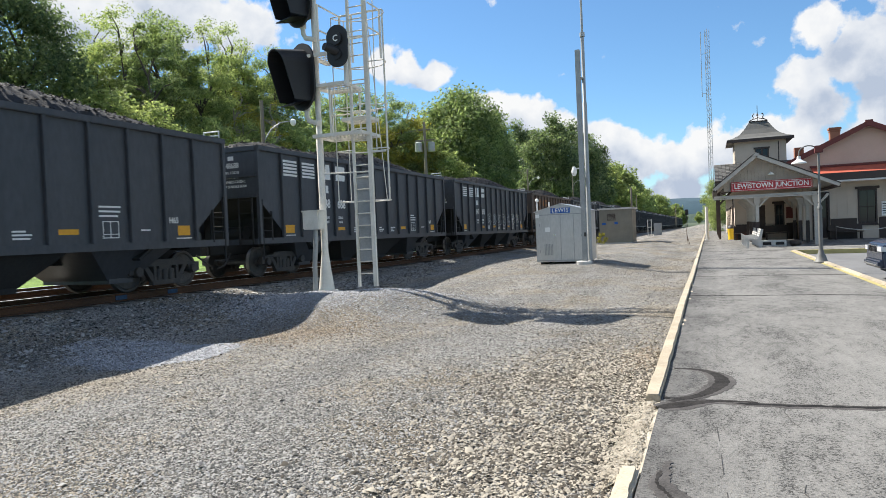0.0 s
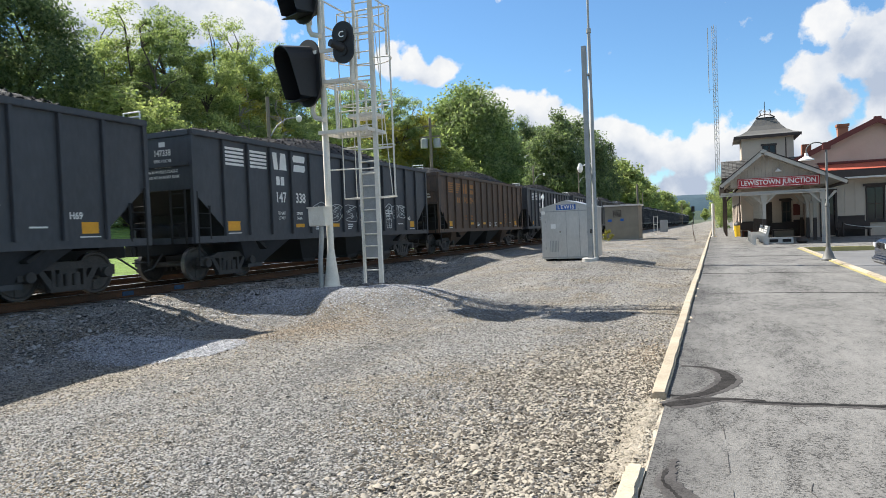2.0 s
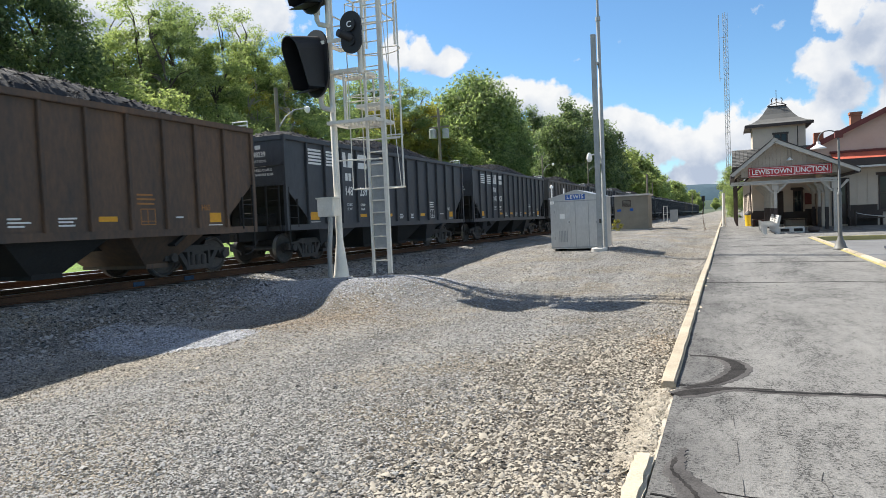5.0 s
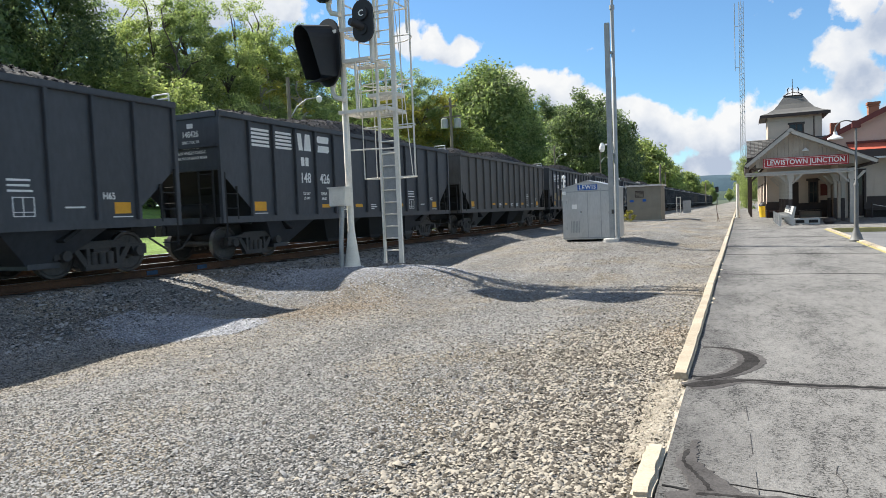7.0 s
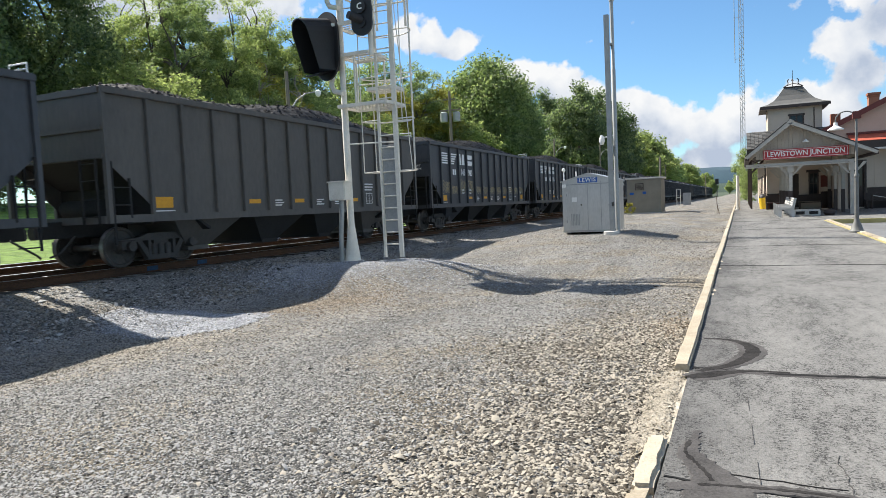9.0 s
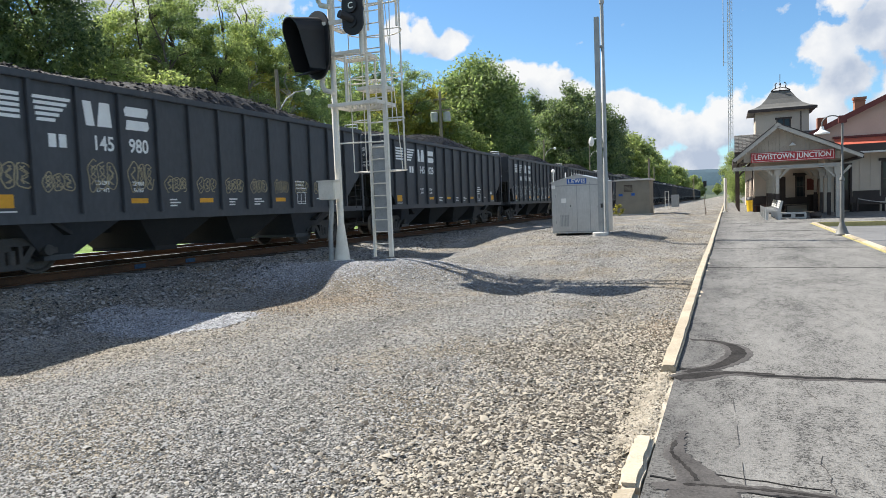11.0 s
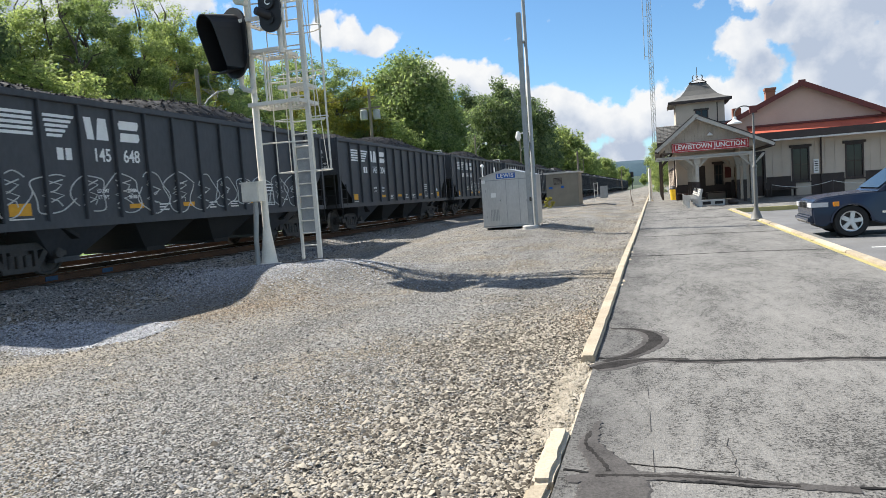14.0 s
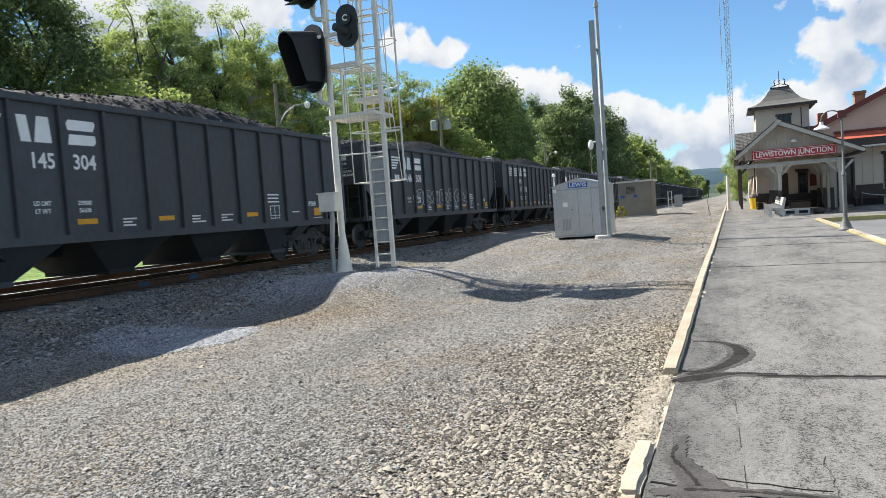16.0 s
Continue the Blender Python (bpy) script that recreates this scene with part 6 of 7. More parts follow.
def make_canopy():
    st = thing("platform_canopy", "timber platform canopy with cream posts and a grey gabled roof", "canopy")
    y0, y1 = 38.6, 49.6
    ax, az = 2.33, 4.86
    for (ex, ez), seed in (((0.22, 3.12), 1), ((6.15, 3.04), 2)):
        part("roof", slab((ex, y0, ez), (ax, y0, az), (ax, y1, az), (ex, y1, ez), 0.10), CANOPY_WOOD, st)
        shingles(st, (ex, y0, ez), (ex, y1, ez), (ax, y1, az), (ax, y0, az), 16, 34, seed)
        # rake board on the gable
        d = Vector((ax - ex, 0, az - ez))
        n = Vector((-d.z, 0, d.x)).normalized() * (0.17 if d.x > 0 else -0.17)
        me = Mesh().add([(ex, y0 - 0.05, ez - 0.02), (ax, y0 - 0.05, az - 0.02), (ax - n.x, y0 - 0.05, az - abs(n.z) - 0.04), (ex - n.x, y0 - 0.05, ez - abs(n.z)),
                         (ex, y0 + 0.0, ez - 0.02), (ax, y0 + 0.0, az - 0.02), (ax - n.x, y0 + 0.0, az - abs(n.z) - 0.04), (ex - n.x, y0 + 0.0, ez - abs(n.z))],
                        [(0, 1, 2, 3), (7, 6, 5, 4), (0, 4, 5, 1), (3, 2, 6, 7), (0, 3, 7, 4)])
        part("rake_board", me, CANOPY_WOOD, st, "weathered cream rake board")
        part("edge_flashing", Mesh().add([(ex, y0 - 0.06, ez), (ax, y0 - 0.06, az), (ax, y0 - 0.06, az + 0.05), (ex, y0 - 0.06, ez + 0.05), (ex, y0 + 0.1, ez), (ax, y0 + 0.1, az), (ax, y0 + 0.1, az + 0.05), (ex, y0 + 0.1, ez + 0.05)],
             [(0, 1, 2, 3), (3, 2, 6, 7), (0, 3, 7, 4)]), DARK_TRIM, st)
    part("apex_cap", Mesh().prism([(ax - 0.16, az - 0.12), (ax, az + 0.035), (ax + 0.18, az - 0.06), (ax, az - 0.2)], "y", y0 - 0.075, y0 + 0.02), CANOPY_WOOD, st)
    # boarded gable
    n = 26
    for i in range(n):
        xa, xb = 0.75 + (5.2 - 0.75) * i / n, 0.75 + (5.2 - 0.75) * (i + 1) / n - 0.008
        xm = (xa + xb) / 2
        top = az - 0.22 - (0.83 * (ax - xm) if xm < ax else 0.476 * (xm - ax))
        if top > 2.98:
            part("gable_board", Mesh().box(xa, xb, 39.12, 39.15, 2.95, top), GABLE, st)
    part("tie_beam", Mesh().box(0.25, 5.25, 39.1, 39.26, 2.60, 2.72), CANOPY_WOOD, st)
    part("gutter", Mesh().box(0.2, 5.15, 38.9, 39.0, 2.52, 2.58), CANOPY_WOOD, st)
    for x0, x1 in ((0.22, 0.42), (5.9, 6.15)):
        part("eave_gutter", Mesh().box(x0, x1, y0, y1, 2.92 if x0 < 1 else 2.86, 3.04 if x0 < 1 else 2.98), DARK_TRIM, st)
    for y in (39.2, 42.4, 45.6, 48.6):
        for x in (2.36, 5.10):
            z0 = 0 if x < 3 else -0.05
            dark = x < 3 or y > 40
            p = new("post")
            p.parent, p.matrix_basis = st, pose(x, y, z0)
            tagged(p, "weathered cream timber post with brackets")
            part("shaft", Mesh().box(-0.085, 0.085, -0.085, 0.085, 1.25 if dark else 0.0, 2.62 - z0, c=0.012), CANOPY_WOOD, p)
            if dark:
                part("lower_shaft", Mesh().box(-0.09, 0.09, -0.09, 0.09, 0, 1.25, c=0.012), DARK_TRIM, p, "dark painted lower half")
            part("capital", Mesh().box(-0.16, 0.16, -0.13, 0.13, 2.2, 2.6, c=0.02), CANOPY_WOOD, p)
            for s in (-1, 1):
                part("bracket", Mesh().prism([(s * 0.06, 2.05), (s * 0.14, 2.05), (s * 0.62, 2.55), (s * 0.62, 2.62), (s * 0.5, 2.62)], "y", -0.05, 0.05), CANOPY_WOOD, p)
    sg = thing("station_sign", "long red station name board with white letters", "sign", m=pose(3.03, 39.0, 3.17))
    part("board", Mesh().box(-1.93, 1.93, 0, 0.05, -0.25, 0.25, c=0.006), SIGN_RED, sg)
    me = Mesh()
    for a, b, c_, d in ((-1.88, 1.88, 0.19, 0.21), (-1.88, 1.88, -0.21, -0.19), (-1.88, -1.86, -0.19, 0.19), (1.86, 1.88, -0.19, 0.19)):
        me.box(a, b, -0.004, 0.002, c_, d)
    part("border", me, OLD_WHITE, sg, "thin white border")
    words("letters", "LEWISTOWN JUNCTION", 0.36, WHITE, sg, pose(0, -0.004, 0, 90, 0, 0), narrow=0.88)
    l = thing("gable_lamp", "small white enamel lamp on the gable", "lamp", m=pose(3.05, 38.95, 3.72))
    part("shade", Mesh().lathe([(0.04, 0.12), (0.16, 0.0), (0.15, -0.02)], (0, 0, 0), n=16), WHITE, l, smooth=True)
    part("arm", Mesh().tube((0, 0, 0.1), (0, 0.2, 0.16), 0.015, n=6), WHITE, l)


make_canopy()


def window(parent, x0, x1, z0, z1, y, rails=True):
    w = new("window")
    w.parent = parent
    tagged(w, "dark-framed sash window with a heavy lintel")
    t = 0.09
    me = Mesh().box(x0 - t, x0, y - 0.05, y + 0.08, z0 - t, z1 + t).box(x1, x1 + t, y - 0.05, y + 0.08, z0 - t, z1 + t).box(x0, x1, y - 0.05, y + 0.08, z1, z1 + t).box(x0, x1, y - 0.05, y + 0.08, z0 - t, z0)
    part("frame", me, DARK_TRIM, w)
    zm = (z0 + z1) / 2
    part("pane", Mesh().box(x0, x1, y + 0.03, y + 0.045, zm + 0.02, z1), GLASS, w)
    part("pane", Mesh().box(x0, x1, y + 0.05, y + 0.065, z0, zm - 0.02), GLASS, w)
    part("meeting_rail", Mesh().box(x0, x1, y, y + 0.06, zm - 0.025, zm + 0.025), DARK_TRIM, w)
    part("mullion", Mesh().box((x0 + x1) / 2 - 0.015, (x0 + x1) / 2 + 0.015, y + 0.01, y + 0.06, z0, z1), DARK_TRIM, w)
    part("lintel", Mesh().box(x0 - 0.22, x1 + 0.22, y - 0.09, y + 0.02, z1 + t, z1 + t + 0.16, c=0.01), DARK_TRIM, w)
    part("sill", Mesh().box(x0 - 0.16, x1 + 0.16, y - 0.1, y + 0.02, z0 - t - 0.07, z0 - t), DARK_TRIM, w)


def wall_x(parent, x0, x1, z0, z1, y, thick, holes, material, name="wall"):
    """A wall along x with openings cut through it, built of piers and spandrels."""
    me = Mesh()
    xs = sorted({x0, x1, *[h[0] for h in holes], *[h[1] for h in holes]})
    for a, b in zip(xs[:-1], xs[1:]):
        cut = [h for h in holes if h[0] <= a and h[1] >= b]
        z = z0
        for h in sorted(cut, key=lambda q: q[2]):
            if h[2] > z:
                me.box(a, b, y, y + thick, z, h[2])
            z = h[3]
        if z < z1:
            me.box(a, b, y, y + thick, z, z1)
    return part(name, me, material, parent)


def make_station():
    st = thing("station_building", "cream and pink station with dark trim and red pent roof", "building")
    y = 47.0
    holes = [(8.46, 9.28, 0.9, 2.84), (11.42, 12.24, 0.9, 2.84), (14.2, 15.02, 0.9, 2.84), (6.05, 6.75, 0.05, 2.75)]
    wall_x(st, 5.4, 16.6, -0.3, 3.8, y, 0.25, holes, CREAM)
    for x0, x1, z0, z1 in holes[:3]:
        window(st, x0, x1, z0, z1, y)
    d = new("door")
    d.parent = st
    tagged(d, "dark panelled station door")
    part("leaf", Mesh().box(6.05, 6.75, y + 0.05, y + 0.1, 0.0, 2.75), DARK_TRIM, d)
    part("door_frame", Mesh().box(5.93, 6.05, y - 0.06, y + 0.1, -0.05, 2.87).box(6.75, 6.87, y - 0.06, y + 0.1, -0.05, 2.87).box(6.05, 6.75, y - 0.06, y + 0.1, 2.75, 2.87), DARK_TRIM, d)
    part("pane", Mesh().box(6.15, 6.65, y + 0.035, y + 0.05, 1.3, 2.6), GLASS, d)
    # dark wainscot in boards between the openings
    for x0, x1 in ((6.9, 8.3), (9.44, 11.26), (12.4, 14.04), (15.18, 16.6)):
        part("wainscot", Mesh().box(x0, x1, y - 0.03, y, -0.2, 1.13), DARK_TRIM, st, "dark painted wainscot")
        part("dado_rail", Mesh().box(x0, x1, y - 0.06, y, 1.13, 1.2), DARK_TRIM, st)
    for x in (7.3, 7.85, 9.7, 10.25, 10.8, 12.7, 13.25, 13.8, 15.6):
        part("batten", Mesh().box(x - 0.03, x + 0.03, y - 0.025, y, 1.2, 3.5), CREAM, st)
    # gable above the pent roof
    gx, gz, ex0, ex1, ez = 8.98, 6.98, 4.25, 13.71, 4.68
    part("gable_wall", Mesh().prism([(ex0 + 0.4, 3.8), (ex1 - 0.4, 3.8), (ex1 - 0.4, ez + 0.1), (gx, gz - 0.12), (ex0 + 0.4, ez + 0.1)], "y", y + 0.02, y + 0.25), PINK, st, "pinkish plastered gable")
    for ex in (ex0, ex1):
        part("main_roof", slab((ex, y - 0.45, ez), (gx, y - 0.45, gz), (gx, 70, gz), (ex, 70, ez), 0.14), DARK_TRIM, st)
        part("rake_board", slab((ex, y - 0.5, ez + 0.02), (gx, y - 0.5, gz + 0.02), (gx, y - 0.43, gz + 0.02), (ex, y - 0.43, ez + 0.02), 0.30), MAROON, st, "maroon rake board")
    part("apex_cap", Mesh().box(gx - 0.2, gx + 0.2, y - 0.52, y - 0.42, gz - 0.3, gz + 0.04, c=0.01), MAROON, st)
    # pent roof
    for i in range(36):
        x0 = 5.9 + i * 0.30
        part("roof_pan", slab((x0, y - 1.25, 3.95), (x0, y, 4.40), (x0 + 0.29, y, 4.40), (x0 + 0.29, y - 1.25, 3.95), 0.03), RED_ROOF, st)
    part("ridge_board", Mesh().box(5.85, 16.75, y - 0.1, y + 0.015, 4.40, 4.52), MAROON, st)
    part("fascia", Mesh().box(5.85, 16.75, y - 1.25, y - 1.18, 3.48, 3.93), DARK_TRIM, st, "dark canopy fascia")
    part("soffit", Mesh().box(5.85, 16.75, y - 1.18, y, 3.50, 3.56), CREAM, st)
    part("soffit_edge", Mesh().box(5.85, 16.75, y - 1.30, y - 1.25, 3.40, 3.50), POST_WHITE, st)
    me = Mesh().box(5.4, 5.65, y + 0.25, 70, -0.3, 4.4).box(16.35, 16.6, y + 0.25, 70, -0.3, 4.4).box(5.65, 16.35, 69.75, 70, -0.3, 4.4)
    part("wall", me, CREAM, st)
    part("downpipe", Mesh().tube((10.0, y - 0.1, -0.1), (10.0, y - 0.1, 3.5), 0.05, n=8), DARK_TRIM, st)
    ch = part("chimney", Mesh().box(7.75, 8.35, 52.0, 52.6, 5.6, 7.2), BRICK, st, "brick chimney")
    part("chimney_cap", Mesh().box(7.68, 8.42, 51.93, 52.67, 7.2, 7.35).box(7.72, 8.38, 51.97, 52.63, 7.05, 7.12), BRICK, ch)
    ch = part("chimney", Mesh().box(5.9, 6.5, 55, 55.6, 4.6, 6.45), BRICK, st, "brick chimney")
    nt = thing("notice_board", "white notice on the station wall", "sign", m=pose(9.70, y - 0.22, 1.7))
    part("board", Mesh().box(-0.15, 0.15, 0, 0.02, -0.43, 0.43), WHITE, nt)
    for i in range(5):
        part("text_bar", Mesh().box(-0.1, 0.1, -0.003, 0.0, 0.26 - i * 0.14, 0.31 - i * 0.14), BLACK, nt)
    b = thing("bench", "dark bench against the station wall", "bench", m=pose(7.6, 46.4, -0.045))
    part("seat", Mesh().box(-0.9, 0.9, -0.25, 0.2, 0.42, 0.47), DARK_TRIM, b)
    part("backrest", Mesh().box(-0.9, 0.9, 0.2, 0.24, 0.5, 0.9), DARK_TRIM, b)
    for x in (-0.8, 0.8):
        part("leg", Mesh().box(x - 0.04, x + 0.04, -0.22, 0.22, 0, 0.42), DARK_TRIM, b)
    for x in (2.25, 4.15):
        b = thing("bench", "dark bench under the canopy by the wall", "bench", m=pose(x, 49.5, 0 if x < 3 else -0.045))
        part("seat", Mesh().box(-0.75, 0.75, -0.25, 0.2, 0.42, 0.47), DARK_TRIM, b)
        part("backrest", Mesh().box(-0.75, 0.75, 0.2, 0.24, 0.5, 0.95), DARK_TRIM, b)
        for q in (-0.65, 0.65):
            part("leg", Mesh().box(q - 0.04, q + 0.04, -0.22, 0.22, 0, 0.42), DARK_TRIM, b)
    r = thing("rope_barrier", "sagging pale rope between dark posts", "barrier")
    xs = [6.95, 10.3, 13.6]
    for x in xs:
        part("post", Mesh().tube((x, 45.6, -0.05), (x, 45.6, 0.85), 0.05, n=10), DARK_TRIM, r)
    for a, b in zip(xs[:-1], xs[1:]):
        part("rope", Mesh().line([(a + (b - a) * i / 12, 45.6, 0.75 - 0.25 * 4 * (i / 12) * (1 - i / 12)) for i in range(13)], 0.018, 6), POST_WHITE, r)

    # waiting-room wing behind the canopy, with its tower
    wg = thing("station_wing", "cream boarded station wing with a flared grey tower roof", "building")
    holes = [(2.9, 3.5, 0.1, 2.3), (4.1, 4.6, 0.9, 2.3)]
    wall_x(wg, 1.6, 5.38, -0.2, 4.2, 50.0, 0.25, holes, CREAM)
    part("door", Mesh().box(2.9, 3.5, 50.06, 50.12, 0, 2.3), DARK_TRIM, wg)
    window(wg, 4.15, 4.55, 0.95, 2.25, 50.0)
    part("wainscot", Mesh().box(1.6, 2.8, 49.96, 50.0, -0.1, 1.05), DARK_TRIM, wg, "dark painted wainscot")
    part("wainscot", Mesh().box(4.75, 5.38, 49.96, 50, -0.1, 1.05), DARK_TRIM, wg, "dark painted wainscot")
    part("red_board", Mesh().box(4.75, 5.35, 49.93, 49.96, 1.35, 2.1), MAROON, wg, "dark red notice board")
    part("wall", Mesh().box(1.6, 1.85, 50.25, 76, -0.2, 3.8).box(1.85, 5.4, 75.75, 76, -0.2, 3.8), CREAM, wg)
    for x in (1.72,):
        for yy in (54, 58, 62, 66, 70):
            part("door", Mesh().box(1.56, 1.6, yy, yy + 1.1, 0, 2.4), DARK_TRIM, wg)
    part("roof", slab((0.4, 48.2, 4.0), (0.4, 50.3, 5.25), (6.6, 50.3, 5.25), (6.6, 48.2, 4.0), 0.12), DARK_TRIM, wg)
    shingles(wg, (0.4, 48.2, 4.0), (6.6, 48.2, 4.0), (6.6, 50.3, 5.25), (0.4, 50.3, 5.25), 12, 26, 3)
    part("roof", slab((0.4, 76, 3.55), (0.4, 50.3, 3.55), (3.4, 50.3, 5.2), (3.4, 76, 5.2), 0.12), SHINGLE, wg)
    part("roof", slab((6.6, 50.3, 3.75), (6.6, 76, 3.75), (3.4, 76, 5.2), (3.4, 50.3, 5.2), 0.12), SHINGLE, wg)
    part("roof_end", Mesh().prism([(0.4, 3.5), (6.6, 3.5), (6.6, 5.2), (0.4, 5.2)], "y", 50.31, 50.35), SHINGLE, wg)
    for yy in (53, 56, 59, 62, 65, 68, 71):
        part("post", Mesh().box(0.62, 0.74, yy - 0.06, yy + 0.06, 0, 3.5), DARK_TRIM, wg)
        part("bracket", Mesh().prism([(0.74, 2.7), (0.84, 2.7), (1.55, 3.4), (1.4, 3.45)], "y", yy - 0.04, yy + 0.04), DARK_TRIM, wg)
    part("downpipe", Mesh().line([(0.42, 50.2, 3.5), (1.5, 50.0, 2.9), (1.55, 50.0, 0.0)], 0.04, 8), DARK_TRIM, wg)
    # tower
    tx0, tx1, ty0, ty1 = 1.72, 4.92, 50.4, 53.6
    tw = new("tower")
    tw.parent = wg
    tagged(tw, "square cream tower with a flared roof")
    part("tower_wall", Mesh().box(tx0, tx1, ty0, ty1, 4.0, 6.75), CREAM, tw)
    for x in (tx0 + 0.03, tx1 - 0.5):
        part("corner_board", Mesh().box(x, x + 0.06, ty0 - 0.03, ty0, 4.9, 6.6), DARK_TRIM if x > 3 else CREAM, tw)
    me = Mesh().box(2.92, 3.92, ty0 - 0.05, ty0 - 0.002, 6.13, 6.26).box(3.0, 3.08, ty0 - 0.04, ty0 - 0.002, 5.2, 6.13).box(3.4, 3.48, ty0 - 0.04, ty0 - 0.002, 5.2, 6.13).box(3.78, 3.86, ty0 - 0.04, ty0 - 0.002, 5.2, 6.13)
    part("window_frame", me, DARK_TRIM, tw)
    for x in (3.08, 3.48):
        part("pane", Mesh().box(x, x + 0.31, ty0 - 0.012, ty0 - 0.004, 5.2, 6.13), GLASS, tw)
    cx, cy = (tx0 + tx1) / 2, (ty0 + ty1) / 2
    prof = [(2.02, 6.72), (2.04, 6.86), (1.62, 7.0), (1.22, 7.25), (0.92, 7.6), (0.70, 7.95), (0.56, 8.14)]
    me = Mesh()
    for (ra, za), (rb, zb) in zip(prof[:-1], prof[1:]):
        vs = [(cx + sx * r_, cy + sy * r_, z) for r_, z in ((ra, za), (rb, zb)) for sx, sy in ((-1, -1), (1, -1), (1, 1), (-1, 1))]
        me.add(vs, [(i, (i + 1) % 4, 4 + (i + 1) % 4, 4 + i) for i in range(4)])
    me.add([(cx + sx * 0.56, cy + sy * 0.56, 8.14) for sx, sy in ((-1, -1), (1, -1), (1, 1), (-1, 1))], [(0, 1, 2, 3)])
    me.add([(cx + sx * 2.02, cy + sy * 2.02, 6.72) for sx, sy in ((-1, -1), (1, -1), (1, 1), (-1, 1))], [(3, 2, 1, 0)])
    part("tower_roof", me, SHINGLE, tw, "flared grey shingle roof")
    part("eave", Mesh().box(cx - 2.05, cx + 2.05, cy - 2.07, cy - 2.04, 6.66, 6.84).box(cx - 2.07, cx - 2.04, cy - 2.05, cy + 2.05, 6.66, 6.84), DARK_TRIM, tw)
    me = Mesh().box(cx - 0.6, cx + 0.6, cy - 0.6, cy - 0.56, 8.14, 8.2).tube((cx, cy, 8.1), (cx, cy, 9.35), 0.02, n=6)
    for s in (-1, 1):
        pts = [(cx + s * (0.56 - 0.07 * i - 0.12 * math.sin(i * 0.9)), cy - 0.56, 8.2 + 0.085 * i) for i in range(7)]
        me.line(pts, 0.03, 6)
        me.line([(cx + s * 0.5, cy - 0.56, 8.25), (cx, cy - 0.56, 8.4), (cx, cy, 8.75)], 0.025, 6)
    me.lathe([(0.02, 8.6), (0.08, 8.68), (0.02, 8.78)], (cx, cy, 0), n=10)
    part("finial", me, DARK_TRIM, tw, "dark iron cresting and spike")


make_station()


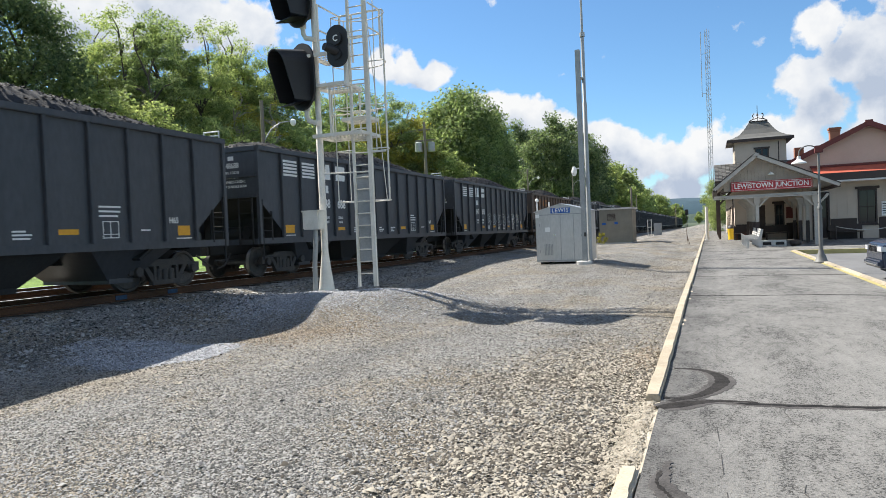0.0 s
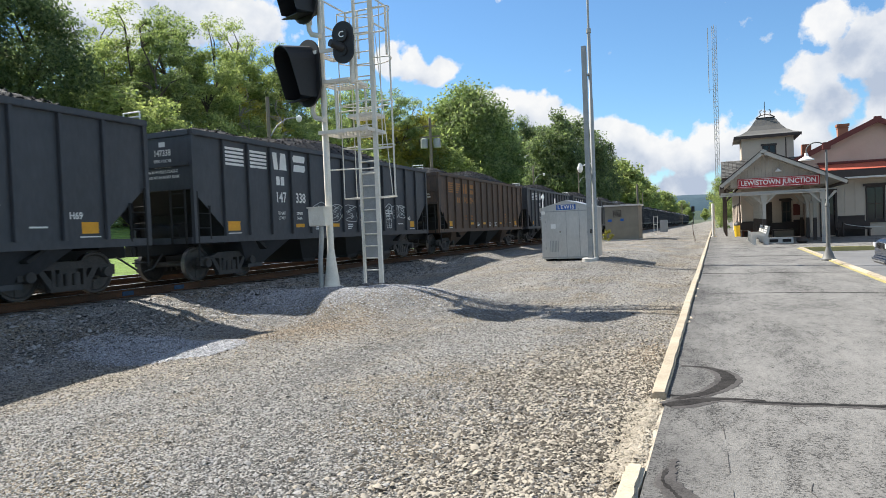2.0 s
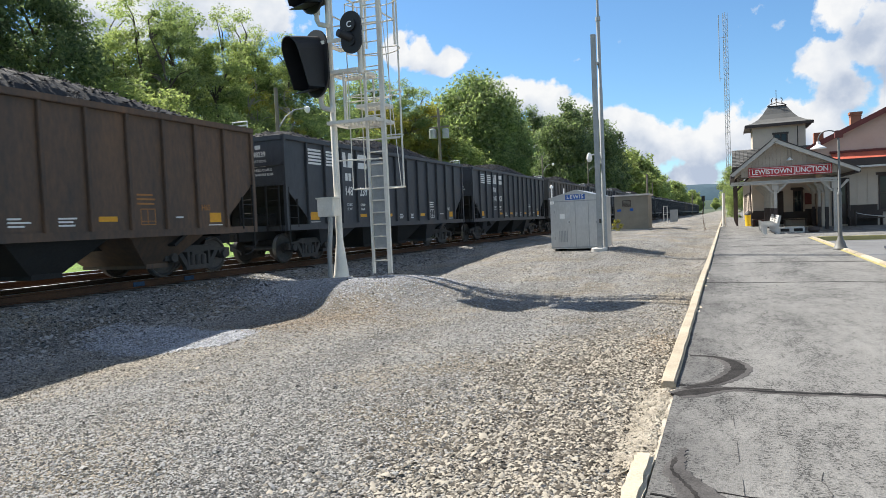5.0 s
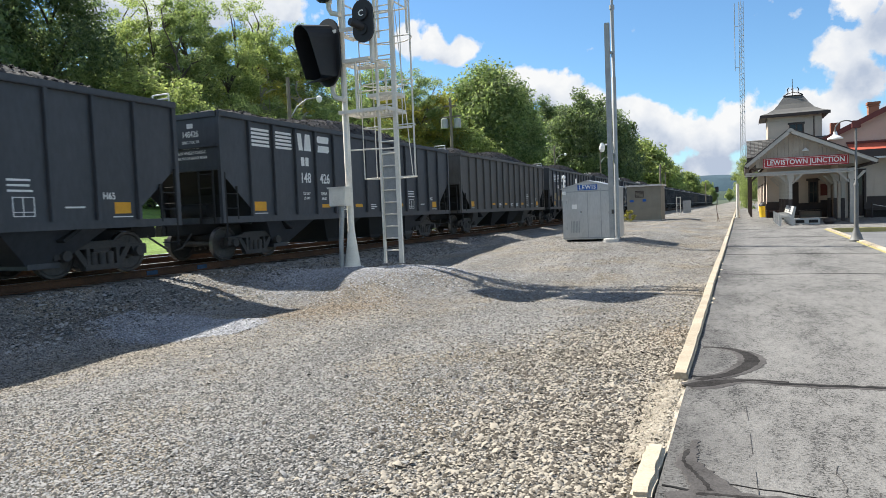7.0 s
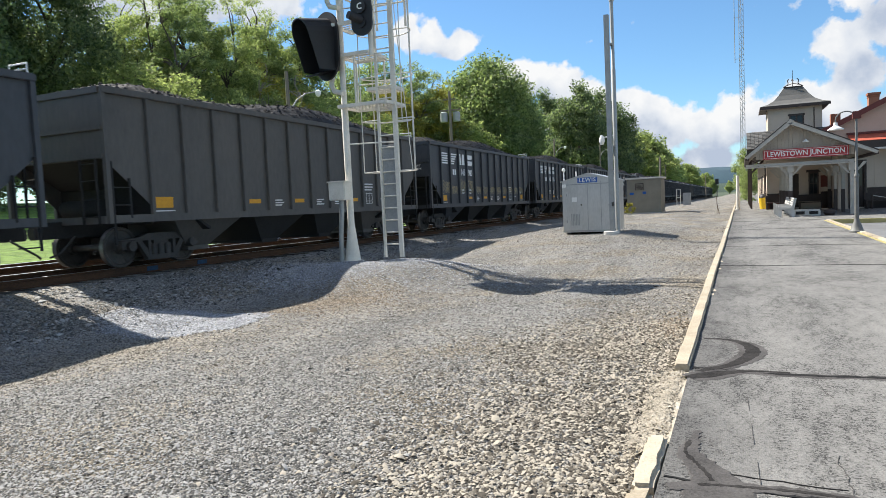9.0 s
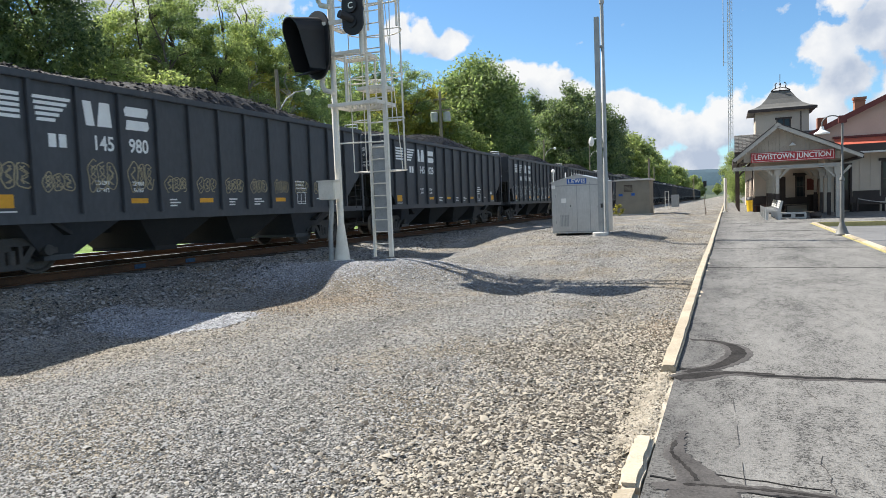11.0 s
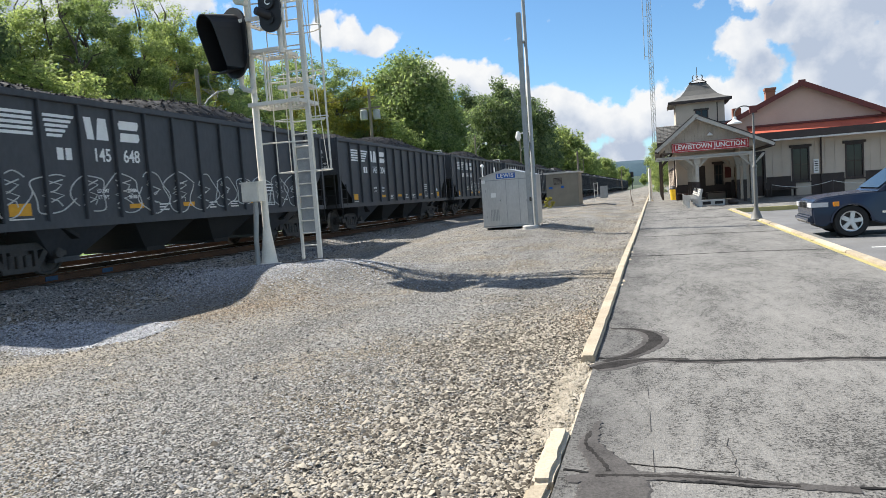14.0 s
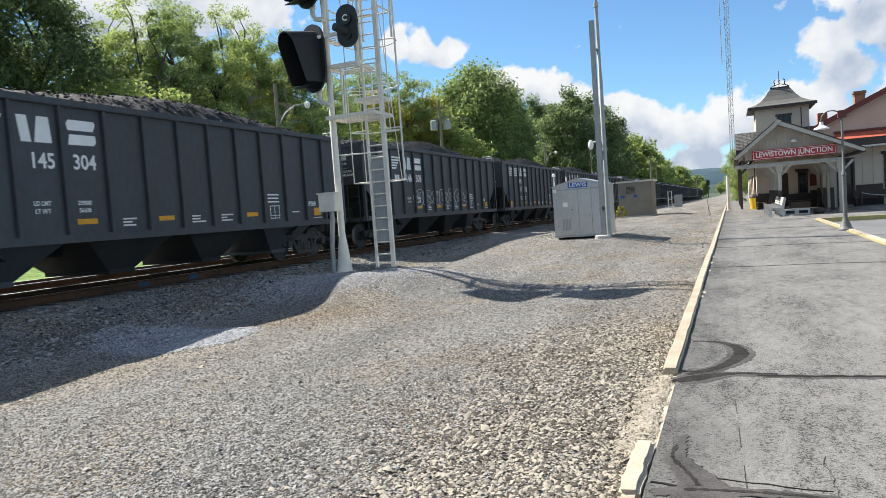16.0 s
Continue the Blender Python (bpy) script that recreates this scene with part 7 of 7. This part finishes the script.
# ---- parked car ----
def make_suv():
    c = thing("parked_car", "dark blue sport utility car parked nose to the curb", "car", m=pose(3.62, 18.75, -0.15) @ Matrix.Diagonal((0.96, 0.96, 0.96, 1)))
    hw = 0.97

    def arch(xc, r=0.425):
        return [(xc + r * math.cos(a), 0.38 + r * math.sin(a)) for a in [math.pi - math.pi * i / 12 for i in range(13)]]
    low = [(0.06, 0.34), (0.30, 0.28)] + arch(0.86) + [(1.5, 0.30), (3.2, 0.30)] + arch(3.78) + [(4.5, 0.34), (4.78, 0.45)]
    up = [(4.8, 0.95), (4.7, 1.10), (1.55, 1.10), (1.35, 1.08), (0.75, 1.05), (0.30, 1.0), (0.10, 0.95), (0.03, 0.86), (0.02, 0.62)]
    sheet = Mesh().prism(low + up, "y", -hw, hw).data("body", CAR_PAINT)
    b = bmesh.new()
    b.from_mesh(sheet)
    bmesh.ops.triangulate(b, faces=[f for f in b.faces if len(f.verts) > 4])
    for v in b.verts:
        if v.co.x < 0.9:
            v.co.y *= 1 - 0.12 * ((0.9 - v.co.x) / 0.9) ** 2
        if v.co.z > 0.9:
            v.co.y *= 0.955
    edge = [e for e in b.edges if e.calc_face_angle(0) > 0.6]
    bmesh.ops.bevel(b, geom=edge, offset=0.035, segments=3, affect="EDGES", clamp_overlap=True)
    b.to_mesh(sheet)
    b.free()
    sheet.shade_smooth()
    sheet.set_sharp_from_angle(angle=radians(35))
    part("body", sheet, CAR_PAINT, c)
    cab = [(1.42, 1.08), (2.12, 1.62), (2.5, 1.70), (3.9, 1.70), (4.35, 1.62), (4.68, 1.10)]
    me = Mesh()
    n = len(cab)
    vs = [(x, s * (hw * 0.94 - 0.20 * max(0, z - 1.08) / 0.62), z) for s in (-1, 1) for x, z in cab]
    me.add(vs, [tuple(range(n - 1, -1, -1)), tuple(range(n, 2 * n))] + [(i, i + 1, n + i + 1, n + i) for i in range(n - 1)])
    part("cabin", me, CAR_PAINT, c, smooth=True)
    for s in (-1, 1):
        def pt(x, z, out=0.006):
            return (x, s * (hw * 0.94 - 0.20 * max(0, z - 1.08) / 0.62 + out), z)
        for pts in ([(1.72, 1.14), (2.18, 1.54), (2.72, 1.57), (2.76, 1.14)], [(2.86, 1.14), (2.82, 1.57), (3.66, 1.57), (3.62, 1.14)], [(3.74, 1.14), (3.78, 1.56), (4.14, 1.5), (4.4, 1.18)]):
            q = [pt(*p) for p in pts]
            part("side_window", Mesh().add(q + [pt(p[0], p[1], -0.02) for p in pts], [(0, 1, 2, 3), (0, 4, 5, 1), (1, 5, 6, 2), (2, 6, 7, 3), (3, 7, 4, 0)]), GLASS, c)
        m = part("mirror", Mesh().box(1.62, 1.86, min(s * 0.92, s * 1.12), max(s * 0.92, s * 1.12), 1.1, 1.28, c=0.04), CAR_PAINT, c)
        part("mirror_trim", Mesh().box(1.61, 1.75, min(s * 1.0, s * 1.125), max(s * 1.0, s * 1.125), 1.17, 1.24), CHROME, m)
        part("side_moulding", Mesh().box(1.5, 3.2, min(s * 0.96, s * 0.985), max(s * 0.96, s * 0.985), 0.56, 0.61), CHROME, c, "chrome side moulding")
        a, b, d = (-0.012, s * 0.54), (0.0, s * 0.87), (0.36, s * 0.965)
        ring = [(*q, z) for z in (0.765, 0.875) for q in (a, b, d)] + [(0.12, s * 0.5, 0.765), (0.4, s * 0.8, 0.765), (0.12, s * 0.5, 0.875), (0.4, s * 0.8, 0.875)]
        part("headlamp", Mesh().add(ring, [(0, 1, 4, 3), (1, 2, 5, 4), (3, 4, 5, 9, 8), (0, 6, 7, 2, 1), (2, 7, 9, 5), (0, 3, 8, 6)]), LENS, c, "clear headlamp")
        part("turn_lamp", Mesh().box(0.47, 0.60, min(s * 0.88, s * 0.972), max(s * 0.88, s * 0.972), 0.77, 0.885, c=0.01), AMBER, c, "amber turn lamp")
        part("fog_lamp", Mesh().lathe([(0.07, 0), (0.07, 0.04)], (0.05, s * 0.62, 0.48), "x", 14), LENS, c)
        for xc in (0.86, 3.78):
            w = part("wheel", Mesh().lathe([(0.255, -0.10), (0.36, -0.115), (0.385, -0.08), (0.39, 0.0), (0.385, 0.08), (0.36, 0.115), (0.255, 0.10)], (0, 0, 0), "y", 32, caps=False), TYRE, c, "black tyre", smooth=True, m=pose(xc, s * 0.83, 0.39))
            rim = Mesh().lathe([(0.255, s * 0.06), (0.25, s * 0.105), (0.225, s * 0.10), (0.22, s * 0.0)], (0, 0, 0), "y", 28, caps=False)
            for k in range(5):
                rim.box(-0.05, 0.05, min(s * 0.05, s * 0.11), max(s * 0.05, s * 0.11), 0.03, 0.235, m=Matrix.Rotation(radians(72 * k + 10), 4, "Y"), c=0.012)
            rim.lathe([(0.07, s * 0.04), (0.06, s * 0.12)], (0, 0, 0), "y", 16)
            part("rim", rim, ALLOY, w, "five-spoke alloy rim", smooth=True)
            part("brake_disc", Mesh().lathe([(0.2, s * 0.02), (0.2, s * 0.035)], (0, 0, 0), "y", 20), IRON, w)
            flare = [(0.465 * math.cos(a), 0.465 * math.sin(a)) for a in [math.pi * i / 14 for i in range(15)]]
            inner = [(0.42 * math.cos(a), 0.42 * math.sin(a)) for a in [math.pi * i / 14 for i in range(15)]]
            part("wheel_arch", Mesh().prism([(xc + a, 0.38 + b_) for a, b_ in flare + inner[::-1]], "y", min(s * 0.94, s * 0.99), max(s * 0.94, s * 0.99)), CAR_PAINT, c)
    part("windscreen", Mesh().add([(1.50, -0.80, 1.13), (1.50, 0.80, 1.13), (2.09, 0.70, 1.585), (2.09, -0.70, 1.585), (1.54, -0.8, 1.12), (1.54, 0.8, 1.12), (2.12, 0.7, 1.57), (2.12, -0.7, 1.57)],
         [(0, 1, 2, 3), (0, 4, 5, 1), (1, 5, 6, 2), (2, 6, 7, 3), (3, 7, 4, 0)]).data("windscreen", GLASS), GLASS, c, m=pose(-0.035, 0, 0.035))
    for k in range(7):
        y = -0.40 + k * 0.133
        part("grille_slot", Mesh().box(-0.005, 0.1, y - 0.045, y + 0.045, 0.72, 0.9, c=0.01), CHROME, c)
        part("grille_void", Mesh().box(-0.012, 0.02, y - 0.028, y + 0.028, 0.74, 0.88), BLACK, c)
    part("bumper", Mesh().box(-0.06, 0.2, -0.82, 0.82, 0.36, 0.55, c=0.05), CAR_PAINT, c)
    part("bumper_trim", Mesh().box(-0.075, -0.055, -0.7, 0.7, 0.42, 0.455), CHROME, c)
    part("underbody", Mesh().box(0.3, 4.5, -0.72, 0.72, 0.22, 0.45), BLACK, c)


make_suv()


# ---- trees and distance ----
def crown_mesh(name, seed, height, base, radius, leaves, size, material, clumps=46, lean=0.0, gaps=0.0):
    """Clumps of small leaves in an uneven crown."""
    rng = np.random.default_rng(seed)
    cz, hz = (height + base) / 2, (height - base) / 2
    cent = []
    while len(cent) < clumps:
        p = rng.normal(0, 1, 3)
        p /= np.linalg.norm(p)
        r = rng.uniform(0.45, 1.0) ** 0.7
        wob = 0.78 + 0.35 * noise.noise(Vector((p[0] * 1.6 + seed, p[1] * 1.6, p[2] * 1.6)))
        shape = 1 - 0.25 * max(0, p[2])
        cent.append((p[0] * r * radius * wob * shape + lean * p[2], p[1] * r * radius * wob * shape, cz + p[2] * r * hz * (0.85 + 0.2 * wob)))
    cent = np.array(cent)
    per = leaves // clumps
    c = np.repeat(cent, per, 0)
    spread = np.repeat(rng.uniform(0.18, 0.35, clumps) * radius * (1 - gaps), per)[:, None]
    n = len(c)
    way = rng.normal(0, 1, c.shape)
    way /= np.linalg.norm(way, axis=1)[:, None]
    pos = c + way * rng.uniform(0.25, 1.0, (n, 1)) ** 0.6 * spread * np.array((1, 1, 0.66)) + rng.normal(0, 0.12, c.shape) * spread
    # leaves face outwards and up, loosely
    nrm = 0.8 * way + np.array((0, 0, 0.45)) + rng.normal(0, 0.62, c.shape)
    nrm /= np.linalg.norm(nrm, axis=1)[:, None]
    u = np.cross(nrm, rng.normal(0, 1, c.shape))
    u /= np.linalg.norm(u, axis=1)[:, None]
    w = np.cross(nrm, u)
    s = size * rng.uniform(0.55, 1.4, (n, 1))
    v = np.stack((pos - u * s, pos + u * s * 0.55 + w * s * 0.6, pos + u * s * 0.75 - w * s * 0.5), 1)
    me = bpy.data.meshes.new(name)
    me.vertices.add(n * 3), me.loops.add(n * 3), me.polygons.add(n)
    me.vertices.foreach_set("co", v.astype(np.float32).ravel())
    me.loops.foreach_set("vertex_index", np.arange(n * 3, dtype=np.int32))
    me.polygons.foreach_set("loop_start", np.arange(0, n * 3, 3, dtype=np.int32))
    me.update(calc_edges=True)
    me.materials.append(material)
    return me, cent


def trunk_mesh(name, seed, height, base, cent, bark, r):
    rnd = random.Random(seed)
    me = Mesh()
    pts = [Vector((0, 0, -0.6))]
    n = 7
    top = base + (height - base) * 0.75
    for i in range(1, n + 1):
        pts.append(Vector((rnd.uniform(-0.22, 0.22) * i * 0.5, rnd.uniform(-0.22, 0.22) * i * 0.5, top * i / n)))
    for i in range(n):
        me.tube(pts[i], pts[i + 1], r * (1 - 0.85 * i / n), r * (1 - 0.85 * (i + 1) / n), n=9, caps=False)
    for c in cent[:26]:
        c = Vector(c)
        a = min(pts[2:], key=lambda p: abs(p.z - (c.z - (c.xy.length) * 0.8)))
        mid = a.lerp(c, 0.5) + Vector((rnd.uniform(-0.3, 0.3), rnd.uniform(-0.3, 0.3), 0.35))
        me.tube(a, mid, r * 0.34, r * 0.2, n=6, caps=False)
        me.tube(mid, c, r * 0.2, r * 0.06, n=5, caps=False)
    return me.data(name, bark, smooth=True)


TREE_KINDS = {}


def tree_kind(key, seed, height, base, radius, leaves, size, material, bark=None, clumps=46, r=0.22, gaps=0.0):
    cm, cent = crown_mesh("crown", seed, height, base, radius, leaves, size, material, clumps, gaps=gaps)
    TREE_KINDS[key] = (cm, trunk_mesh("trunk", seed, height, base, cent, bark or BARK, r), height)


tree_kind("dark", 1, 16, 3.5, 5.2, 32000, 0.135, LEAF_DARK, clumps=130, r=0.3)
tree_kind("tall", 2, 15, 2.5, 3.3, 21000, 0.088, LEAF_MID, clumps=110, gaps=0.3)
tree_kind("tall2", 3, 16, 3.0, 3.6, 21000, 0.09, LEAF_LIGHT, clumps=110, gaps=0.3)
tree_kind("thin", 4, 14, 4.0, 2.3, 9000, 0.09, LEAF_MID, clumps=44, gaps=0.25)
tree_kind("gold", 5, 12, 2.0, 3.4, 17000, 0.12, LEAF_GOLD, clumps=70)
tree_kind("round", 6, 18, 2.5, 8.0, 36000, 0.235, LEAF_MID, clumps=190, r=0.4)
tree_kind("round2", 7, 20, 2.5, 7.0, 32000, 0.25, LEAF_DARK, clumps=150, r=0.4)
tree_kind("bush", 8, 8.6, 0.4, 3.2, 14000, 0.108, LEAF_LIGHT, clumps=64)
tree_kind("hedge", 18, 5.0, 0.2, 3.4, 8000, 0.115, LEAF_MID, clumps=50)
tree_kind("bare", 9, 13, 6.0, 2.6, 2200, 0.085, LEAF_GOLD, PALE_BARK, clumps=30, r=0.24, gaps=0.3)
tree_kind("far", 10, 17, 2.0, 8.5, 15000, 0.42, LEAF_LIGHT, clumps=120, r=0.4)
TREE_LABELS = {"dark": "large dark green leafy tree", "tall": "tall green woodland tree", "tall2": "tall light green woodland tree", "thin": "thin sparse green tree", "gold": "yellowing green tree",
               "round": "broad rounded green tree", "round2": "broad dark green tree", "bush": "light green leafy thicket", "bare": "pale-barked tree with few yellow leaves", "far": "distant light green tree", "hedge": "low dark green undergrowth"}


def tree(key, x, y, top, turn, wide=1.0):
    cm, tm, h = TREE_KINDS[key]
    z = land(x, y)
    k = (top - z) / h
    t = thing("tree", TREE_LABELS[key] + (" on the bank beyond the tracks" if x < -18 else " standing beside the line"), "tree", group="trees beyond the tracks" if x < -18 else "trees beside the line")
    t.matrix_basis = pose(x, y, z, 0, 0, turn) @ Matrix.Diagonal((k * wide, k * wide, k, 1))
    part("trunk", tm, BARK, t)
    part("crown", cm, LEAF_MID, t)


for row in (("dark", -30.5, 16.3, 17.5, 10, 1.0), ("dark", -31.5, 23.0, 15.6, 130, 0.95), ("dark", -30, 8.5, 17, 70, 1.0),
            ("thin", -29, 29.0, 14.4, 20, 1.0), ("tall", -34, 25.5, 12.6, 5, 1.2), ("tall", -34, 31.0, 12.4, 150, 1.35), ("tall2", -38, 34.8, 12.6, 80, 1.3), ("bush", -27.5, 25.0, 9.2, 210, 1.4), ("tall2", -33, 28.5, 12.4, 66, 1.2), ("tall", -31, 31.5, 15.8, 60, 1.0), ("tall2", -32.5, 29.8, 15.4, 30, 1.1), ("tall", -32.5, 34.5, 16.4, 215, 1.15), ("tall2", -31, 40.0, 15.6, 300, 1.1), ("dark", -34, 19.5, 17.0, 200, 1.1), ("tall", -33, 40.5, 15.4, 20, 1.2), ("tall2", -33.5, 43.5, 15.2, 75, 1.2), ("tall2", -35, 31.5, 15.6, 255, 1.2), ("tall2", -29.5, 34.0, 15.2, 0, 1.0), ("tall2", -31, 38.0, 16.4, 100, 1.1), ("tall", -29.5, 41.3, 15.8, 200, 1.05),
            ("tall", -32, 44.5, 14.5, 300, 1.1), ("bush", -25.5, 25.5, 8.6, 0, 1.1), ("bush", -25.0, 29.5, 8.3, 80, 1.0), ("bush", -26.0, 34.0, 8.8, 140, 1.1), ("bare", -26.5, 33.6, 11.2, 0, 1.0), ("bare", -26.0, 36.0, 10.8, 160, 1.0),
            ("bush", -27.0, 39.5, 9.4, 200, 1.2), ("tall", -30, 48.0, 13.6, 20, 1.2), ("gold", -28, 52.5, 12.3, 0, 1.0), ("gold", -29.0, 57.0, 11.8, 90, 1.0), ("tall", -33, 57.5, 16.3, 170, 1.2), ("tall", -34, 63.0, 17.6, 250, 1.2),
            ("bare", -29, 61.5, 12.6, 60, 1.0), ("tall", -29.5, 61.0, 15.8, 310, 1.3), ("gold", -28.5, 63.0, 13.6, 130, 1.1), ("tall2", -30, 67.0, 15.6, 190, 1.3), ("round", -31.0, 82.0, 17.9, 60, 0.9), ("tall2", -33, 52, 15.0, 40, 1.1), ("bush", -25, 46, 8.6, 20, 1.1), ("bush", -26, 64, 10.5, 120, 1.4), ("tall", -36, 30, 13, 99, 1.2), ("tall2", -36, 38, 14.5, 12, 1.2),
            ("tall", -37, 46, 15.5, 222, 1.3), ("round", -27.5, 76.0, 18.3, 0, 1.0), ("round", -29.0, 88.0, 17.6, 120, 1.0), ("round2", -27.0, 100.0, 17.2, 40, 0.9), ("round2", -27.5, 126.0, 21.8, 90, 0.95), ("round2", -27.0, 141.0, 22.5, 200, 1.0),
            ("round2", -26.0, 160.0, 21.5, 300, 1.0), ("far", -27.0, 205.0, 18.8, 0, 1.1), ("far", -29.0, 228.0, 19.2, 70, 1.1), ("far", -30.0, 255.0, 18.6, 140, 1.1), ("far", -30.0, 290.0, 18.8, 210, 1.0), ("far", -31.0, 330.0, 18.6, 280, 0.9),
            ("far", -38.0, 378.0, 18.0, 30, 0.9), ("far", -36.0, 520.0, 21.0, 110, 1.1), ("far", -24.0, 540.0, 14.0, 10, 1.0), ("round2", -40, 110, 19, 77, 1.1), ("round", -41, 92, 17.5, 33, 1.0), ("round2", -40, 70, 16.0, 200, 0.9)):
    key, x, y, top, turn, wide = row
    k = 2.1 if y < 115 and x < -20 else 1.0      # the near wood stands well back from the line
    tree(key, x * k, y * k, 1.5 + (top - 1.5) * k, turn, wide)
for i in range(17):
    tree("hedge", -50 - 3 * (i % 3), 6 + 8.5 * i, 8.5 + (i * 7 % 5) * 0.5, 47 * i, 1.15)
for row in (("bush", 1.1, 86, 5.6, 0, 0.7), ("bush", 0.6, 94, 6.6, 100, 0.8), ("tall2", 3.0, 98, 7.4, 40, 0.9), ("far", -16.0, 440, 7.5, 40, 0.8), ("far", -7.0, 500, 7.0, 130, 0.8), ("far", 2.0, 540, 8.0, 210, 0.8)):
    tree(*row)


def weed():
    cm, cent = crown_mesh("leaves", 77, 0.9, 0.1, 0.5, 500, 0.06, LEAF_GOLD, clumps=14)
    w = thing("weed_clump", "yellow-green weeds beside the hut", "plant", m=pose(-7.0, 47.5, land(-7.0, 47.5)))
    part("leaves", cm, LEAF_GOLD, w)


weed()


def make_hills():
    for name, mat, y0, h, amp, label in (("backdrop", HILL_HAZED, 2300, 84, 34, "wooded ridge on the horizon, coloured blue for haze"), ("backdrop", HILL_NEAR, 1000, 15, 10, "wooded slope far down the line")):
        me = Mesh()
        vs = []
        n = 120
        for i in range(n + 1):
            x = -2600 + 5200 * i / n
            z = h + amp * noise.noise(Vector((x * 0.0016 + 0.4, y0, 0))) + amp * 0.25 * noise.noise(Vector((x * 0.012, y0, 0)))
            for k, (dy, f) in enumerate(((0, -0.2), (60, 0.45), (140, 0.8), (240, 1.0), (500, 0.4))):
                vs.append((x, y0 + dy, z * f + 2 * noise.noise(Vector((x * 0.03, dy, 1)))))
        me.add(vs, [(i * 5 + k, (i + 1) * 5 + k, (i + 1) * 5 + k + 1, i * 5 + k + 1) for i in range(n) for k in range(4)])
        solid(name, me, mat, label, "hills", kind="structure", smooth=True)


make_hills()


# ---- what moves ----
def motions():
    times = [0.5 * i for i in range(33)]
    for k, c in CARS.items():
        walk(c, [(t, car_pose(k, t)) for t in times])
    ticks = [i / 15 for i in range(241)]
    for k, c in CARS.items():
        if k > 13:
            continue
        for tr in c.children:
            for w in tr.children:
                if w.name.startswith("wheelset"):
                    at = w.location.copy()
                    walk(w, [(t, pose(at.x, at.y, at.z, math.degrees(gone(t) / WHEEL_R))) for t in ticks])


motions()
